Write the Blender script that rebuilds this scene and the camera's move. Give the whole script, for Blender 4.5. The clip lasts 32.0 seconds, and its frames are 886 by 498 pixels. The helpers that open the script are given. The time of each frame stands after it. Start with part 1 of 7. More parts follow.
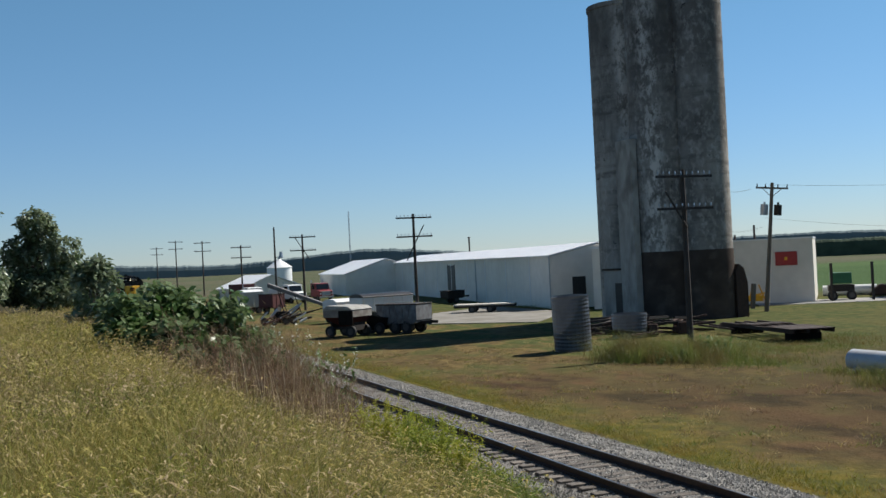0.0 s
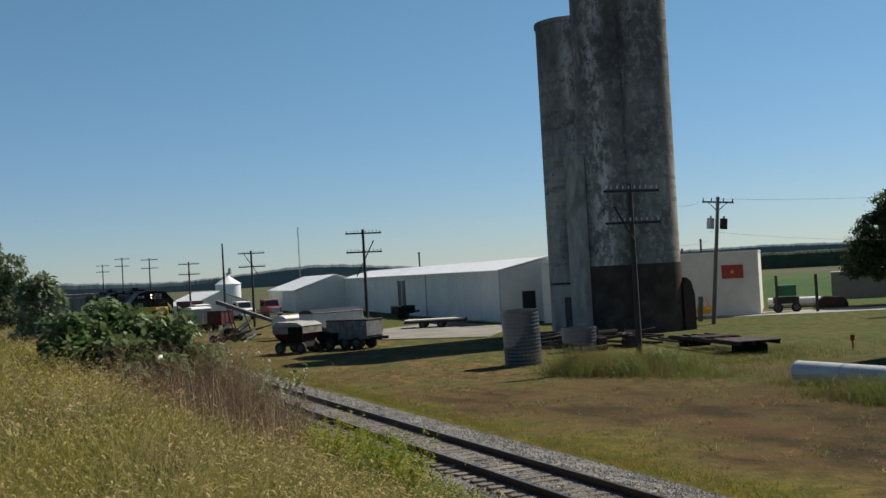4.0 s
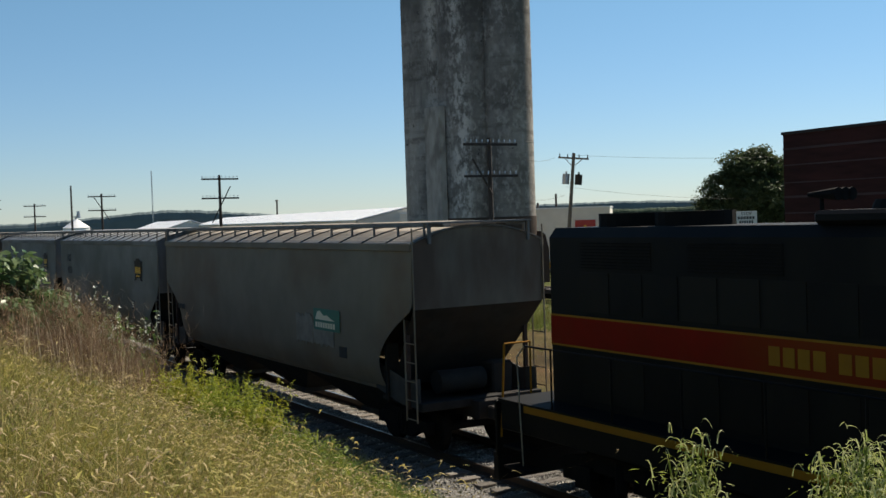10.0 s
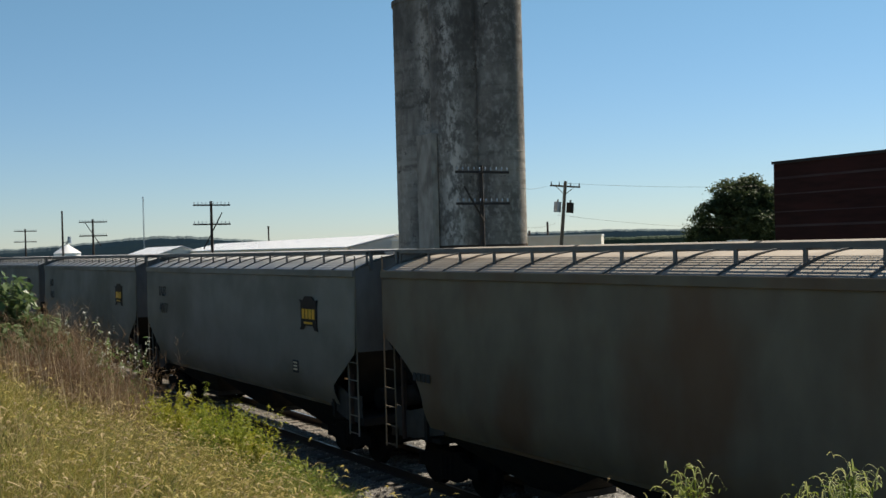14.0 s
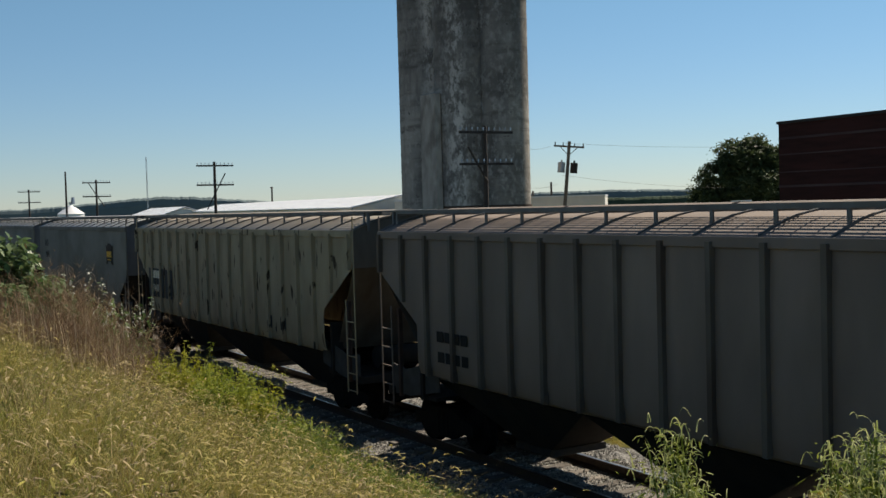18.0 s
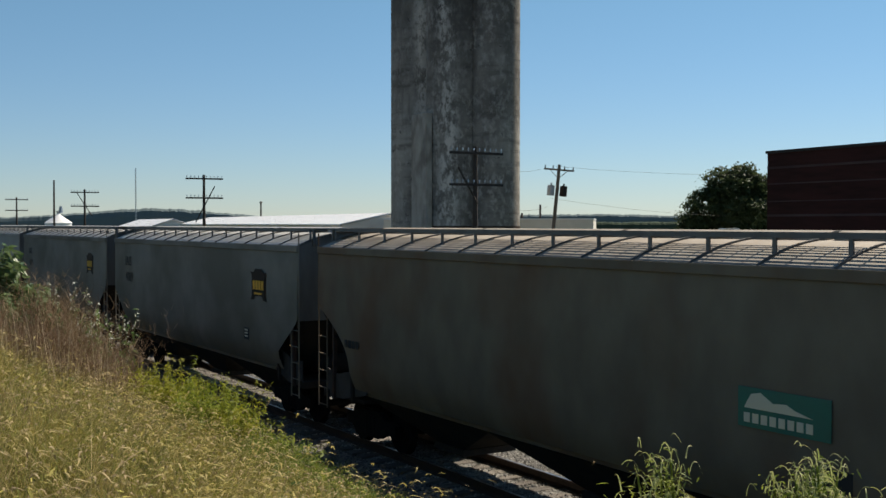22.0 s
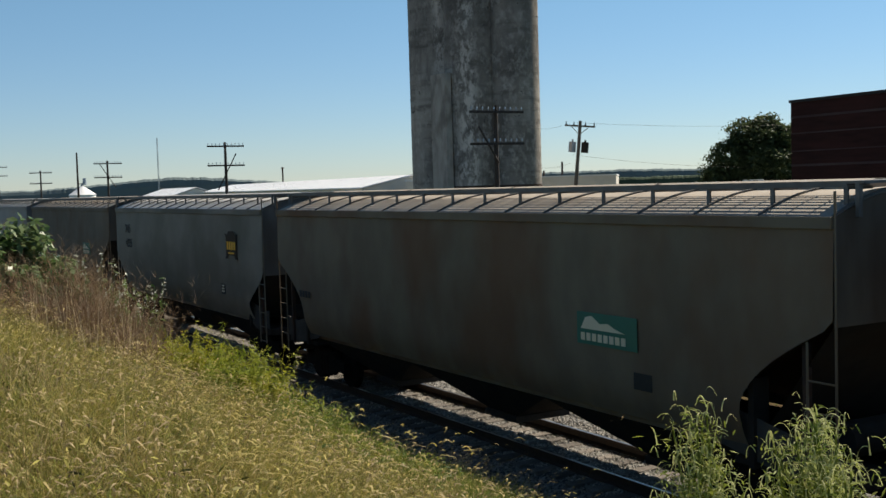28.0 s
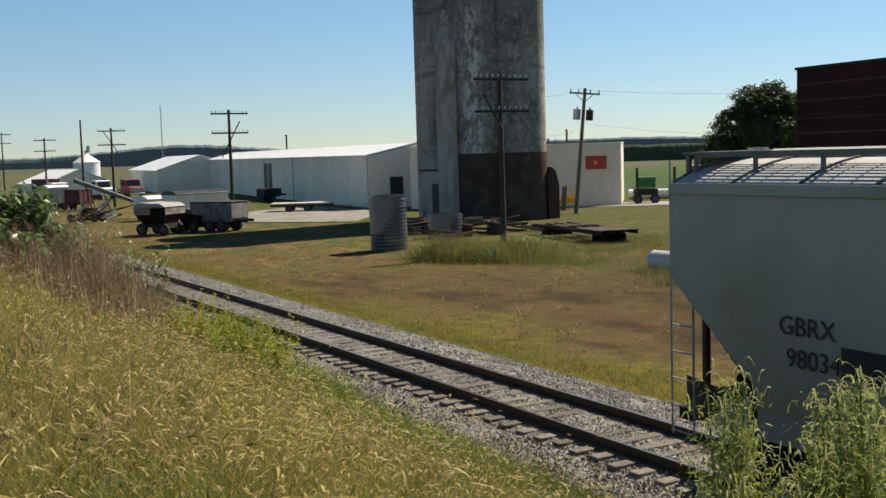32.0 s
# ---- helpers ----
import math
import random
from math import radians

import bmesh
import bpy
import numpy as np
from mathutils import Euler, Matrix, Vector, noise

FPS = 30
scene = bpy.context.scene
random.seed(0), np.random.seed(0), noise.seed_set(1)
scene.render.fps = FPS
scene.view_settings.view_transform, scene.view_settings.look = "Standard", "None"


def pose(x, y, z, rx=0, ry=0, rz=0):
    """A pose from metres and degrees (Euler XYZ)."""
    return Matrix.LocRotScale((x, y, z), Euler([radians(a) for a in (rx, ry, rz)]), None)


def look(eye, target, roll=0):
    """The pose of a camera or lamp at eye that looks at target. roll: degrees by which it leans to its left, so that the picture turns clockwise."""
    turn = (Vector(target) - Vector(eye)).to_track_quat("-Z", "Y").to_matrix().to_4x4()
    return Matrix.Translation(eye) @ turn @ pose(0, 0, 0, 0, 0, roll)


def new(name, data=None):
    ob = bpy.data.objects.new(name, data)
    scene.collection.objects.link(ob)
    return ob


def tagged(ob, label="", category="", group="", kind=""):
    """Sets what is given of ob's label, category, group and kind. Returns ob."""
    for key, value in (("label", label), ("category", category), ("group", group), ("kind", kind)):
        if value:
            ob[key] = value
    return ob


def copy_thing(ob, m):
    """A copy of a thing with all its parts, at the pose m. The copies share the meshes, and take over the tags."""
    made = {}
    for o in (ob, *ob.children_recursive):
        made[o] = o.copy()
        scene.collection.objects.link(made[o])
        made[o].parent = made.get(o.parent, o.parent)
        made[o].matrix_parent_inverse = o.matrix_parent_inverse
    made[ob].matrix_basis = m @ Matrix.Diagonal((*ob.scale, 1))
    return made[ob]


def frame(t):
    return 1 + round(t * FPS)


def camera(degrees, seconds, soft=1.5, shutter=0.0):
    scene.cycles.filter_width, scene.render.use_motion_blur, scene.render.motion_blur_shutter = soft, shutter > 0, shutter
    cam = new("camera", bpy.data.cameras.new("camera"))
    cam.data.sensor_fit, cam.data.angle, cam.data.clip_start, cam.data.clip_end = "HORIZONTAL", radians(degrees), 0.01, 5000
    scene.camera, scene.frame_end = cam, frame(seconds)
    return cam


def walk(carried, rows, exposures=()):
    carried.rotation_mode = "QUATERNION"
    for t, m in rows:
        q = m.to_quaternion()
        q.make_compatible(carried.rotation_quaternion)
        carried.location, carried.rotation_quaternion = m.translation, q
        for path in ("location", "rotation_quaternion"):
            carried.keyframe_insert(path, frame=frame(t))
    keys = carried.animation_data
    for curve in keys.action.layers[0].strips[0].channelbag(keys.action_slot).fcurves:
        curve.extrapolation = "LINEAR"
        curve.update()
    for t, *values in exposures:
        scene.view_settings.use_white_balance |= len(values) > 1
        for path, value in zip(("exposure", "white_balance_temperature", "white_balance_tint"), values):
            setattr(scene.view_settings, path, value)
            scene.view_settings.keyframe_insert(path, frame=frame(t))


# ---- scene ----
cam = camera(43.75, 32.0)
EYE = (0.0, 0.0, 4.83)
# seconds, yaw, pitch, roll in degrees; the eye stands on the bank beside the line
PATH = [
    (0, -20.33, 0.6, -2.8), (0.5, -20.54, 0.72, -3), (1, -20.73, 0.56, -2.96), (1.5, -21.29, 0.49, -2.91), (2, -21.73, 0.36, -2.79),
    (2.5, -21.95, 1.17, -3.27), (3, -22.67, 1.28, -4.11), (3.5, -22.61, 1.28, -3.55), (5.5, -24.34, 0.75, -2.34), (6, -25.24, -0.06, -2.38),
    (6.5, -25.58, -0.58, -2.09), (7, -25.96, -1.44, -1.98), (7.5, -25.65, -1.79, -1.58), (8, -27.37, -2.69, -1.92),
    (8.5, -28.35, -2.67, -1.66), (9, -28.81, -3.17, -2.04), (9.5, -30.15, -1.94, -2.11), (10, -30.18, -1.66, -1.86),
    (10.5, -29.25, -1.2, -1.04), (11, -29.3, -1.19, -1.13), (11.5, -29.48, -1.49, -1.32), (12, -29.78, -1.47, -1.74),
    (12.5, -30.13, -1.22, -2.07), (13, -30.47, -0.67, -1.83), (13.5, -30.51, -0.18, -1.71), (15.5, -31.17, -1.79, -0.76),
    (16, -30.74, -2.46, -0.6), (16.5, -30.45, -2.62, -1.02), (17, -30.07, -2.05, -1.23), (17.5, -29.88, -2.16, -1.57),
    (18, -30.42, -2.3, -1.59), (18.5, -30.57, -2.36, -1.32), (19, -30.49, -1.88, -1.09), (19.5, -30.45, -1.73, -0.44),
    (20, -30.78, -1.96, 0.14), (20.5, -30.91, -2, 0.2), (21, -30.84, -1.57, 0.12), (21.5, -31.01, -1.49, -0.01), (22, -31.07, -1.29, 0.03),
    (22.5, -31.06, -1.17, 0.04), (23, -31.19, -1.29, -0.03), (23.5, -31.18, -1.17, 0.21), (24, -30.95, -1.39, -0.28),
    (24.5, -30.83, -1.48, -0.43), (25, -30.52, -2.08, -0.58), (25.5, -29.81, -2.3, -0.67), (27.5, -29.76, -3.22, -1.92),
    (28, -29.83, -3.32, -1.73), (28.5, -29.87, -3.2, -1.32), (29, -29.86, -3.47, -1.15), (29.5, -29.92, -3.67, -1.2),
    (30, -29.79, -3.82, -1.48), (30.5, -29.75, -4.08, -1.15), (31, -29.5, -4.71, -0.82), (31.5, -29.54, -5.3, -1.47),
    (32, -29.57, -4.98, -1.7),
]


def eye_pose(yaw, pitch, roll):
    return pose(*EYE, 90 + pitch, 0, yaw) @ pose(0, 0, 0, 0, 0, roll)


EXPOSURE = [(0, 0.42, 6400), (3, 0.25, 6750), (5.5, 0.28, 6900), (7, 0.25, 7000), (8, 0.2, 7100), (9, 0.5, 7150), (10.5, 0.6, 7000), (13, 0.62, 7150), (16, 0.38, 7200), (19, 0.47, 7200), (25, 0.47, 7050), (28, 0.55, 7150), (32, 0.65, 7400)]
walk(cam, [(t, eye_pose(a, b, c)) for t, a, b, c in PATH], [(t, e, k, 10) for t, e, k in EXPOSURE])

# ---- light ----
SUN_AZ, SUN_EL = 78.0, 47.0     # clockwise from the track's far end, height
world = bpy.data.worlds.new("sky")
scene.world = world
world.use_nodes = True
wn = world.node_tree.nodes
sky = wn.new("ShaderNodeTexSky")
sky.sky_type = 'NISHITA'
sky.sun_disc = False
sky.sun_elevation = radians(SUN_EL)
sky.sun_rotation = radians(SUN_AZ)
sky.air_density, sky.dust_density, sky.ozone_density = 1.0, 0.0, 6.0
wn["Background"].inputs[1].default_value = 0.070
tint = wn.new("ShaderNodeMix")
tint.data_type, tint.blend_type = 'RGBA', 'MULTIPLY'
tint.inputs[0].default_value = 1.0
# clear blue overhead, paler and greyer towards the horizon all round
coord = wn.new("ShaderNodeTexCoord")
height = wn.new("ShaderNodeSeparateXYZ")
fade = wn.new("ShaderNodeMapRange")
fade.interpolation_type = 'SMOOTHSTEP'
fade.inputs[1].default_value, fade.inputs[2].default_value = 0.0, 0.30
haze = wn.new("ShaderNodeMix")
haze.data_type = 'RGBA'
haze.inputs[6].default_value, haze.inputs[7].default_value = (0.75, 0.86, 1.04, 1), (0.84, 1.05, 1.00, 1)
world.node_tree.links.new(coord.outputs["Generated"], height.inputs[0])
world.node_tree.links.new(height.outputs[2], fade.inputs[0])
world.node_tree.links.new(fade.outputs[0], haze.inputs[0])
# the deep blue of the zenith
rise = wn.new("ShaderNodeMapRange")
rise.interpolation_type = 'SMOOTHSTEP'
rise.inputs[1].default_value, rise.inputs[2].default_value = 0.25, 0.95
zenith = wn.new("ShaderNodeMix")
zenith.data_type = 'RGBA'
zenith.inputs[7].default_value = (0.38, 0.50, 0.57, 1)
world.node_tree.links.new(height.outputs[2], rise.inputs[0])
world.node_tree.links.new(rise.outputs[0], zenith.inputs[0])
world.node_tree.links.new(haze.outputs[2], zenith.inputs[6])
world.node_tree.links.new(zenith.outputs[2], tint.inputs[7])
world.node_tree.links.new(sky.outputs[0], tint.inputs[6])
world.node_tree.links.new(tint.outputs[2], wn["Background"].inputs[0])
sun_data = bpy.data.lights.new("sun", 'SUN')
sun_data.energy, sun_data.angle, sun_data.color = 5.0, radians(0.53), (1.0, 0.95, 0.86)
sun = new("sun", sun_data)
sdir = Vector((math.sin(radians(SUN_AZ)) * math.cos(radians(SUN_EL)), math.cos(radians(SUN_AZ)) * math.cos(radians(SUN_EL)), math.sin(radians(SUN_EL))))
sun.matrix_world = look(sdir * 200, (0, 0, 0))


# ---- materials ----
def mat(name, color, rough=0.8, metal=0.0, color2=None, scale=3.0, amount=0.5, bump=0.0, bscale=40.0, stretch=(1, 1, 1),
        color3=None, scale3=0.4, amount3=0.5, lim3=(0.42, 0.62), jitter=0.0, spec=0.5, emit=0.0, shift=True):
    """Two-scale procedural surface: fine grain (color2) and broad stains (color3), with a bump and a change from piece to piece."""
    m = bpy.data.materials.new(name)
    m.use_nodes = True
    nt = m.node_tree
    n, l = nt.nodes, nt.links
    b = n["Principled BSDF"]
    b.inputs["Roughness"].default_value, b.inputs["Metallic"].default_value = rough, metal
    b.inputs["Specular IOR Level"].default_value = spec
    tc = n.new("ShaderNodeTexCoord")
    mp = n.new("ShaderNodeMapping")
    mp.inputs["Scale"].default_value = stretch
    l.new(tc.outputs["Object"], mp.inputs[0])
    if shift:
        ob_info = n.new("ShaderNodeObjectInfo")
        mul = n.new("ShaderNodeMath")
        mul.operation = 'MULTIPLY'
        mul.inputs[1].default_value = 60.0
        l.new(ob_info.outputs["Random"], mul.inputs[0])
        l.new(mul.outputs[0], mp.inputs["Location"])
    rgb = n.new("ShaderNodeRGB")
    rgb.outputs[0].default_value = (*color, 1)
    out = rgb.outputs[0]

    def layer(col, sc, am, src, lo, hi, detail):
        t = n.new("ShaderNodeTexNoise")
        t.inputs["Scale"].default_value, t.inputs["Detail"].default_value = sc, detail
        l.new(mp.outputs[0], t.inputs[0])
        r = n.new("ShaderNodeMapRange")
        r.inputs[1].default_value, r.inputs[2].default_value, r.inputs[4].default_value = lo, hi, am
        l.new(t.outputs[0], r.inputs[0])
        x = n.new("ShaderNodeMix")
        x.data_type = 'RGBA'
        l.new(r.outputs[0], x.inputs[0])
        l.new(src, x.inputs[6])
        x.inputs[7].default_value = (*col, 1)
        return x.outputs[2]

    if color2:
        out = layer(color2, scale, amount, out, 0.35, 0.65, 6)
    if color3:
        out = layer(color3, scale3, amount3, out, *lim3, 5)
    if jitter:
        oi = n.new("ShaderNodeObjectInfo")
        r = n.new("ShaderNodeMapRange")
        r.inputs[3].default_value, r.inputs[4].default_value = 1 - jitter, 1 + jitter
        l.new(oi.outputs["Random"], r.inputs[0])
        h = n.new("ShaderNodeHueSaturation")
        l.new(r.outputs[0], h.inputs["Value"])
        l.new(out, h.inputs["Color"])
        out = h.outputs[0]
    l.new(out, b.inputs["Base Color"])
    if bump:
        t = n.new("ShaderNodeTexNoise")
        t.inputs["Scale"].default_value, t.inputs["Detail"].default_value = bscale, 4
        l.new(mp.outputs[0], t.inputs[0])
        bp = n.new("ShaderNodeBump")
        bp.inputs["Strength"].default_value, bp.inputs["Distance"].default_value = bump, 0.02
        l.new(t.outputs[0], bp.inputs["Height"])
        l.new(bp.outputs[0], b.inputs["Normal"])
    if emit:
        b.inputs["Emission Color"].default_value = (*color, 1)
        b.inputs["Emission Strength"].default_value = emit
    return m


M_STEEL_DARK = mat("dark_steel", (0.02, 0.018, 0.017), 0.75, 0.2, (0.05, 0.035, 0.025), 6, 0.6)
M_RAIL = mat("rail_steel", (0.045, 0.028, 0.02), 0.6, 0.4, (0.08, 0.05, 0.035), 9, 0.6)
M_RAILTOP = mat("worn_rail_head", (0.35, 0.33, 0.31), 0.3, 1.0, (0.2, 0.17, 0.15), 5, 0.6, stretch=(1, .1, 1))
M_TIE = mat("weathered_tie", (0.18, 0.155, 0.13), 0.95, 0, (0.085, 0.07, 0.058), 6, 0.8, 0.5, 30, (1, 4, 4), jitter=0.35)
M_WHITEWALL = mat("white_metal_wall", (0.80, 0.75, 0.67), 0.65, 0, (0.68, 0.635, 0.56), 1.2, 0.5, color3=(0.60, 0.55, 0.47), scale3=0.25, amount3=0.35)
M_WHITEROOF = mat("white_metal_roof", (0.80, 0.80, 0.80), 0.4, 0.0, (0.72, 0.72, 0.71), 0.7, 0.4)


def weathered_concrete():
    """Old slip-formed concrete: sooty cloudy stains, vertical runs, level pour lines and pale spalls beside the seam."""
    m = bpy.data.materials.new("weathered_concrete")
    m.use_nodes = True
    n, l = m.node_tree.nodes, m.node_tree.links
    b = n["Principled BSDF"]
    b.inputs["Roughness"].default_value, b.inputs["Specular IOR Level"].default_value = 0.95, 0.2
    tc = n.new("ShaderNodeTexCoord")

    def grain(scale, stretch, detail, lo, hi, to=1.0, rough_=0.6):
        mp = n.new("ShaderNodeMapping")
        mp.inputs["Scale"].default_value = stretch
        l.new(tc.outputs["Object"], mp.inputs[0])
        t = n.new("ShaderNodeTexNoise")
        t.inputs["Scale"].default_value, t.inputs["Detail"].default_value, t.inputs["Roughness"].default_value = scale, detail, rough_
        l.new(mp.outputs[0], t.inputs[0])
        r = n.new("ShaderNodeMapRange")
        r.inputs[1].default_value, r.inputs[2].default_value, r.inputs[4].default_value = lo, hi, to
        l.new(t.outputs[0], r.inputs[0])
        return r.outputs[0], t.outputs[0]

    def over(f, a, c):
        x = n.new("ShaderNodeMix")
        x.data_type = 'RGBA'
        l.new(f, x.inputs[0])
        if isinstance(a, tuple):
            x.inputs[6].default_value = (*a, 1)
        else:
            l.new(a, x.inputs[6])
        x.inputs[7].default_value = (*c, 1)
        return x.outputs[2]

    def times(a, c):
        x = n.new("ShaderNodeMath")
        x.operation = 'MULTIPLY'
        l.new(a, x.inputs[0])
        l.new(c, x.inputs[1])
        return x.outputs[0]
    col = over(grain(0.2, (1, 1, .8), 6, .40, .62)[0], (0.37, 0.335, 0.295), (0.17, 0.152, 0.136))
    col = over(grain(0.8, (1.2, 1.2, .22), 6, .50, .70, .6)[0], col, (0.10, 0.088, 0.078))
    col = over(grain(0.75, (.3, .3, 2.2), 6, .50, .66, .7)[0], col, (0.12, 0.105, 0.094))
    col = over(grain(2.6, (1, 1, .7), 7, .50, .66, .6)[0], col, (0.45, 0.41, 0.37))
    # pale spalls: broken patches, thick down the seam between the two front bins and thin elsewhere
    sp = n.new("ShaderNodeSeparateXYZ")
    l.new(tc.outputs["Object"], sp.inputs[0])
    band = n.new("ShaderNodeMapRange")
    band.inputs[1].default_value, band.inputs[2].default_value = 43.2, 43.7
    l.new(sp.outputs[0], band.inputs[0])
    back = n.new("ShaderNodeMapRange")
    back.inputs[1].default_value, back.inputs[2].default_value, back.inputs[3].default_value, back.inputs[4].default_value = 44.2, 44.8, 1.0, 0.0
    l.new(sp.outputs[0], back.inputs[0])
    chips = grain(1.2, (1.2, 1.2, .7), 9, .47, .55, .9, .78)[0]
    col = over(times(times(band.outputs[0], back.outputs[0]), chips), col, (0.66, 0.60, 0.54))
    col = over(grain(1.1, (1, 1, .7), 10, .56, .63, .6, .78)[0], col, (0.50, 0.46, 0.41))
    col = over(grain(0.9, (1, 1, 1.2), 9, .63, .645, .9, .75)[0], col, (0.05, 0.045, 0.043))
    soot = n.new("ShaderNodeMapRange")
    soot.inputs[1].default_value, soot.inputs[2].default_value, soot.inputs[4].default_value = 12.0, 22.0, 0.8
    l.new(sp.outputs[2], soot.inputs[0])
    col = over(times(soot.outputs[0], grain(0.35, (1, 1, .5), 6, .36, .56)[0]), col, (0.09, 0.08, 0.072))
    l.new(col, b.inputs["Base Color"])
    bp = n.new("ShaderNodeBump")
    bp.inputs["Strength"].default_value, bp.inputs["Distance"].default_value = 0.7, 0.03
    l.new(grain(3.0, (1, 1, 1), 6, 0, 1)[1], bp.inputs["Height"])
    l.new(bp.outputs[0], b.inputs["Normal"])
    return m


M_CONC = weathered_concrete()
M_CONCDARK = mat("dark_stained_concrete", (0.088, 0.064, 0.052), 0.95, 0, (0.045, 0.033, 0.027), 0.7, 0.8, 0.4, 3, color3=(0.15, 0.115, 0.095), scale3=0.9, amount3=0.5, lim3=(0.55, 0.72), spec=0.15, shift=False)
M_CONCPALE = mat("pale_annex_concrete", (0.42, 0.385, 0.34), 0.95, 0, (0.27, 0.24, 0.21), 1.4, 0.7, 0.5, 9, (1, 1, .5), color3=(0.13, 0.11, 0.095), scale3=0.8, amount3=0.6, lim3=(0.52, 0.66), spec=0.15)
M_POLE = mat("creosoted_wood", (0.035, 0.028, 0.024), 0.9, 0, (0.07, 0.058, 0.05), 3, 0.6, 0.3, 20, (3, 3, .3))
M_POLEGREY = mat("grey_weathered_wood", (0.16, 0.14, 0.12), 0.9, 0, (0.09, 0.08, 0.07), 3, 0.6, 0.3, 20, (3, 3, .3))
M_GALV = mat("galvanised_steel", (0.42, 0.45, 0.48), 0.45, 0.7, (0.3, 0.32, 0.34), 2.5, 0.6)
M_BRICK = mat("red_brick", (0.050, 0.020, 0.017), 0.9, 0, (0.028, 0.014, 0.012), 0.9, 0.8, 0.4, 9, (.6, .6, 4), color3=(0.075, 0.026, 0.022), scale3=.5, amount3=.5, spec=.1)
M_GREYPAINT = mat("grey_car_paint", (0.245, 0.228, 0.195), 0.7, 0, (0.19, 0.175, 0.145), 1.5, 0.6, color3=(0.135, 0.122, 0.092), scale3=0.45, amount3=0.8, stretch=(1, .8, .9), spec=0.22)
M_TANPAINT = mat("tan_rusty_paint", (0.215, 0.185, 0.142), 0.8, 0, (0.165, 0.138, 0.105), 1.3, 0.7, color3=(0.15, 0.085, 0.048), scale3=0.5, amount3=0.55, lim3=(0.46, 0.7), stretch=(1, .8, .8), spec=0.15)
M_RUSTPAINT = mat("rust_streaked_paint", (0.20, 0.168, 0.125), 0.8, 0, (0.145, 0.115, 0.085), 1.3, 0.7, color3=(0.15, 0.066, 0.034), scale3=0.42, amount3=0.6, lim3=(0.46, 0.68), stretch=(1, 1.1, .7), spec=0.15)
M_WHITE = mat("white_paint", (0.7, 0.7, 0.69), 0.5, 0, (0.6, 0.6, 0.58), 3, 0.4)
M_RED = mat("red_paint", (0.42, 0.035, 0.03), 0.45, 0, (0.3, 0.03, 0.025), 4, 0.5)
M_BLACK = mat("black_paint", (0.012, 0.012, 0.013), 0.45, 0, (0.03, 0.028, 0.026), 4, 0.5)
M_YELLOW = mat("yellow_paint", (0.78, 0.40, 0.012), 0.45, 0, (0.64, 0.31, 0.012), 3, 0.5)
M_RUBBER = mat("tyre_rubber", (0.018, 0.018, 0.018), 0.85)
M_UNDER = mat("grimy_underframe", (0.009, 0.008, 0.0075), 0.9, 0, (0.02, 0.016, 0.013), 5, 0.5, spec=0.1)
M_RUST = mat("rusty_iron", (0.075, 0.04, 0.028), 0.9, 0.1, (0.04, 0.025, 0.02), 4, 0.8)
M_RIM = mat("dull_wheel_rim", (0.09, 0.088, 0.085), 0.7, 0.2, (0.05, 0.04, 0.035), 5, 0.6)
M_GLASS = mat("dark_window_glass", (0.012, 0.014, 0.016), 0.06, 0, spec=0.4)
M_SLAB = mat("concrete_slab", (0.25, 0.235, 0.205), 0.95, 0, (0.17, 0.155, 0.13), 0.9, 0.8, 0.4, 12, color3=(0.13, 0.115, 0.085), scale3=0.35, amount3=0.6)
M_DECK = mat("bleached_deck", (0.50, 0.475, 0.42), 0.9, 0, (0.36, 0.33, 0.28), 3, 0.7, 0.3, 20, (1, 6, 1))


# ---- mesh helpers ----
def bm_box(bm, x0, x1, y0, y1, z0, z1):
    v = [bm.verts.new((x, y, z)) for z in (z0, z1) for y in (y0, y1) for x in (x0, x1)]
    for f in ((0, 2, 3, 1), (4, 5, 7, 6), (0, 1, 5, 4), (2, 6, 7, 3), (0, 4, 6, 2), (1, 3, 7, 5)):
        bm.faces.new([v[i] for i in f])
    return v


def bm_tube(bm, p, q, r0, r1=None, n=8, caps=True):
    """A tapered tube from p to q."""
    p, q = Vector(p), Vector(q)
    r1 = r0 if r1 is None else r1
    a = (q - p).to_track_quat('Z', 'Y')
    ring = []
    for c, r in ((p, r0), (q, r1)):
        ring.append([bm.verts.new(c + a @ Vector((r * math.cos(2 * math.pi * i / n), r * math.sin(2 * math.pi * i / n), 0))) for i in range(n)])
    for i in range(n):
        bm.faces.new((ring[0][i], ring[0][(i + 1) % n], ring[1][(i + 1) % n], ring[1][i]))
    if caps:
        bm.faces.new(ring[0][::-1])
        bm.faces.new(ring[1])


def bm_prism(bm, poly, axis, a, b):
    """A polygon of (u, v) swept along an axis from a to b. x: (y, z); y: (x, z); z: (x, y)."""
    def at(u, v, w):
        return {'x': (w, u, v), 'y': (u, w, v), 'z': (u, v, w)}[axis]
    v0 = [bm.verts.new(at(u, v, a)) for u, v in poly]
    v1 = [bm.verts.new(at(u, v, b)) for u, v in poly]
    n = len(poly)
    bm.faces.new(v0)
    bm.faces.new(v1[::-1])
    for i in range(n):
        bm.faces.new((v0[i], v1[i], v1[(i + 1) % n], v0[(i + 1) % n]))


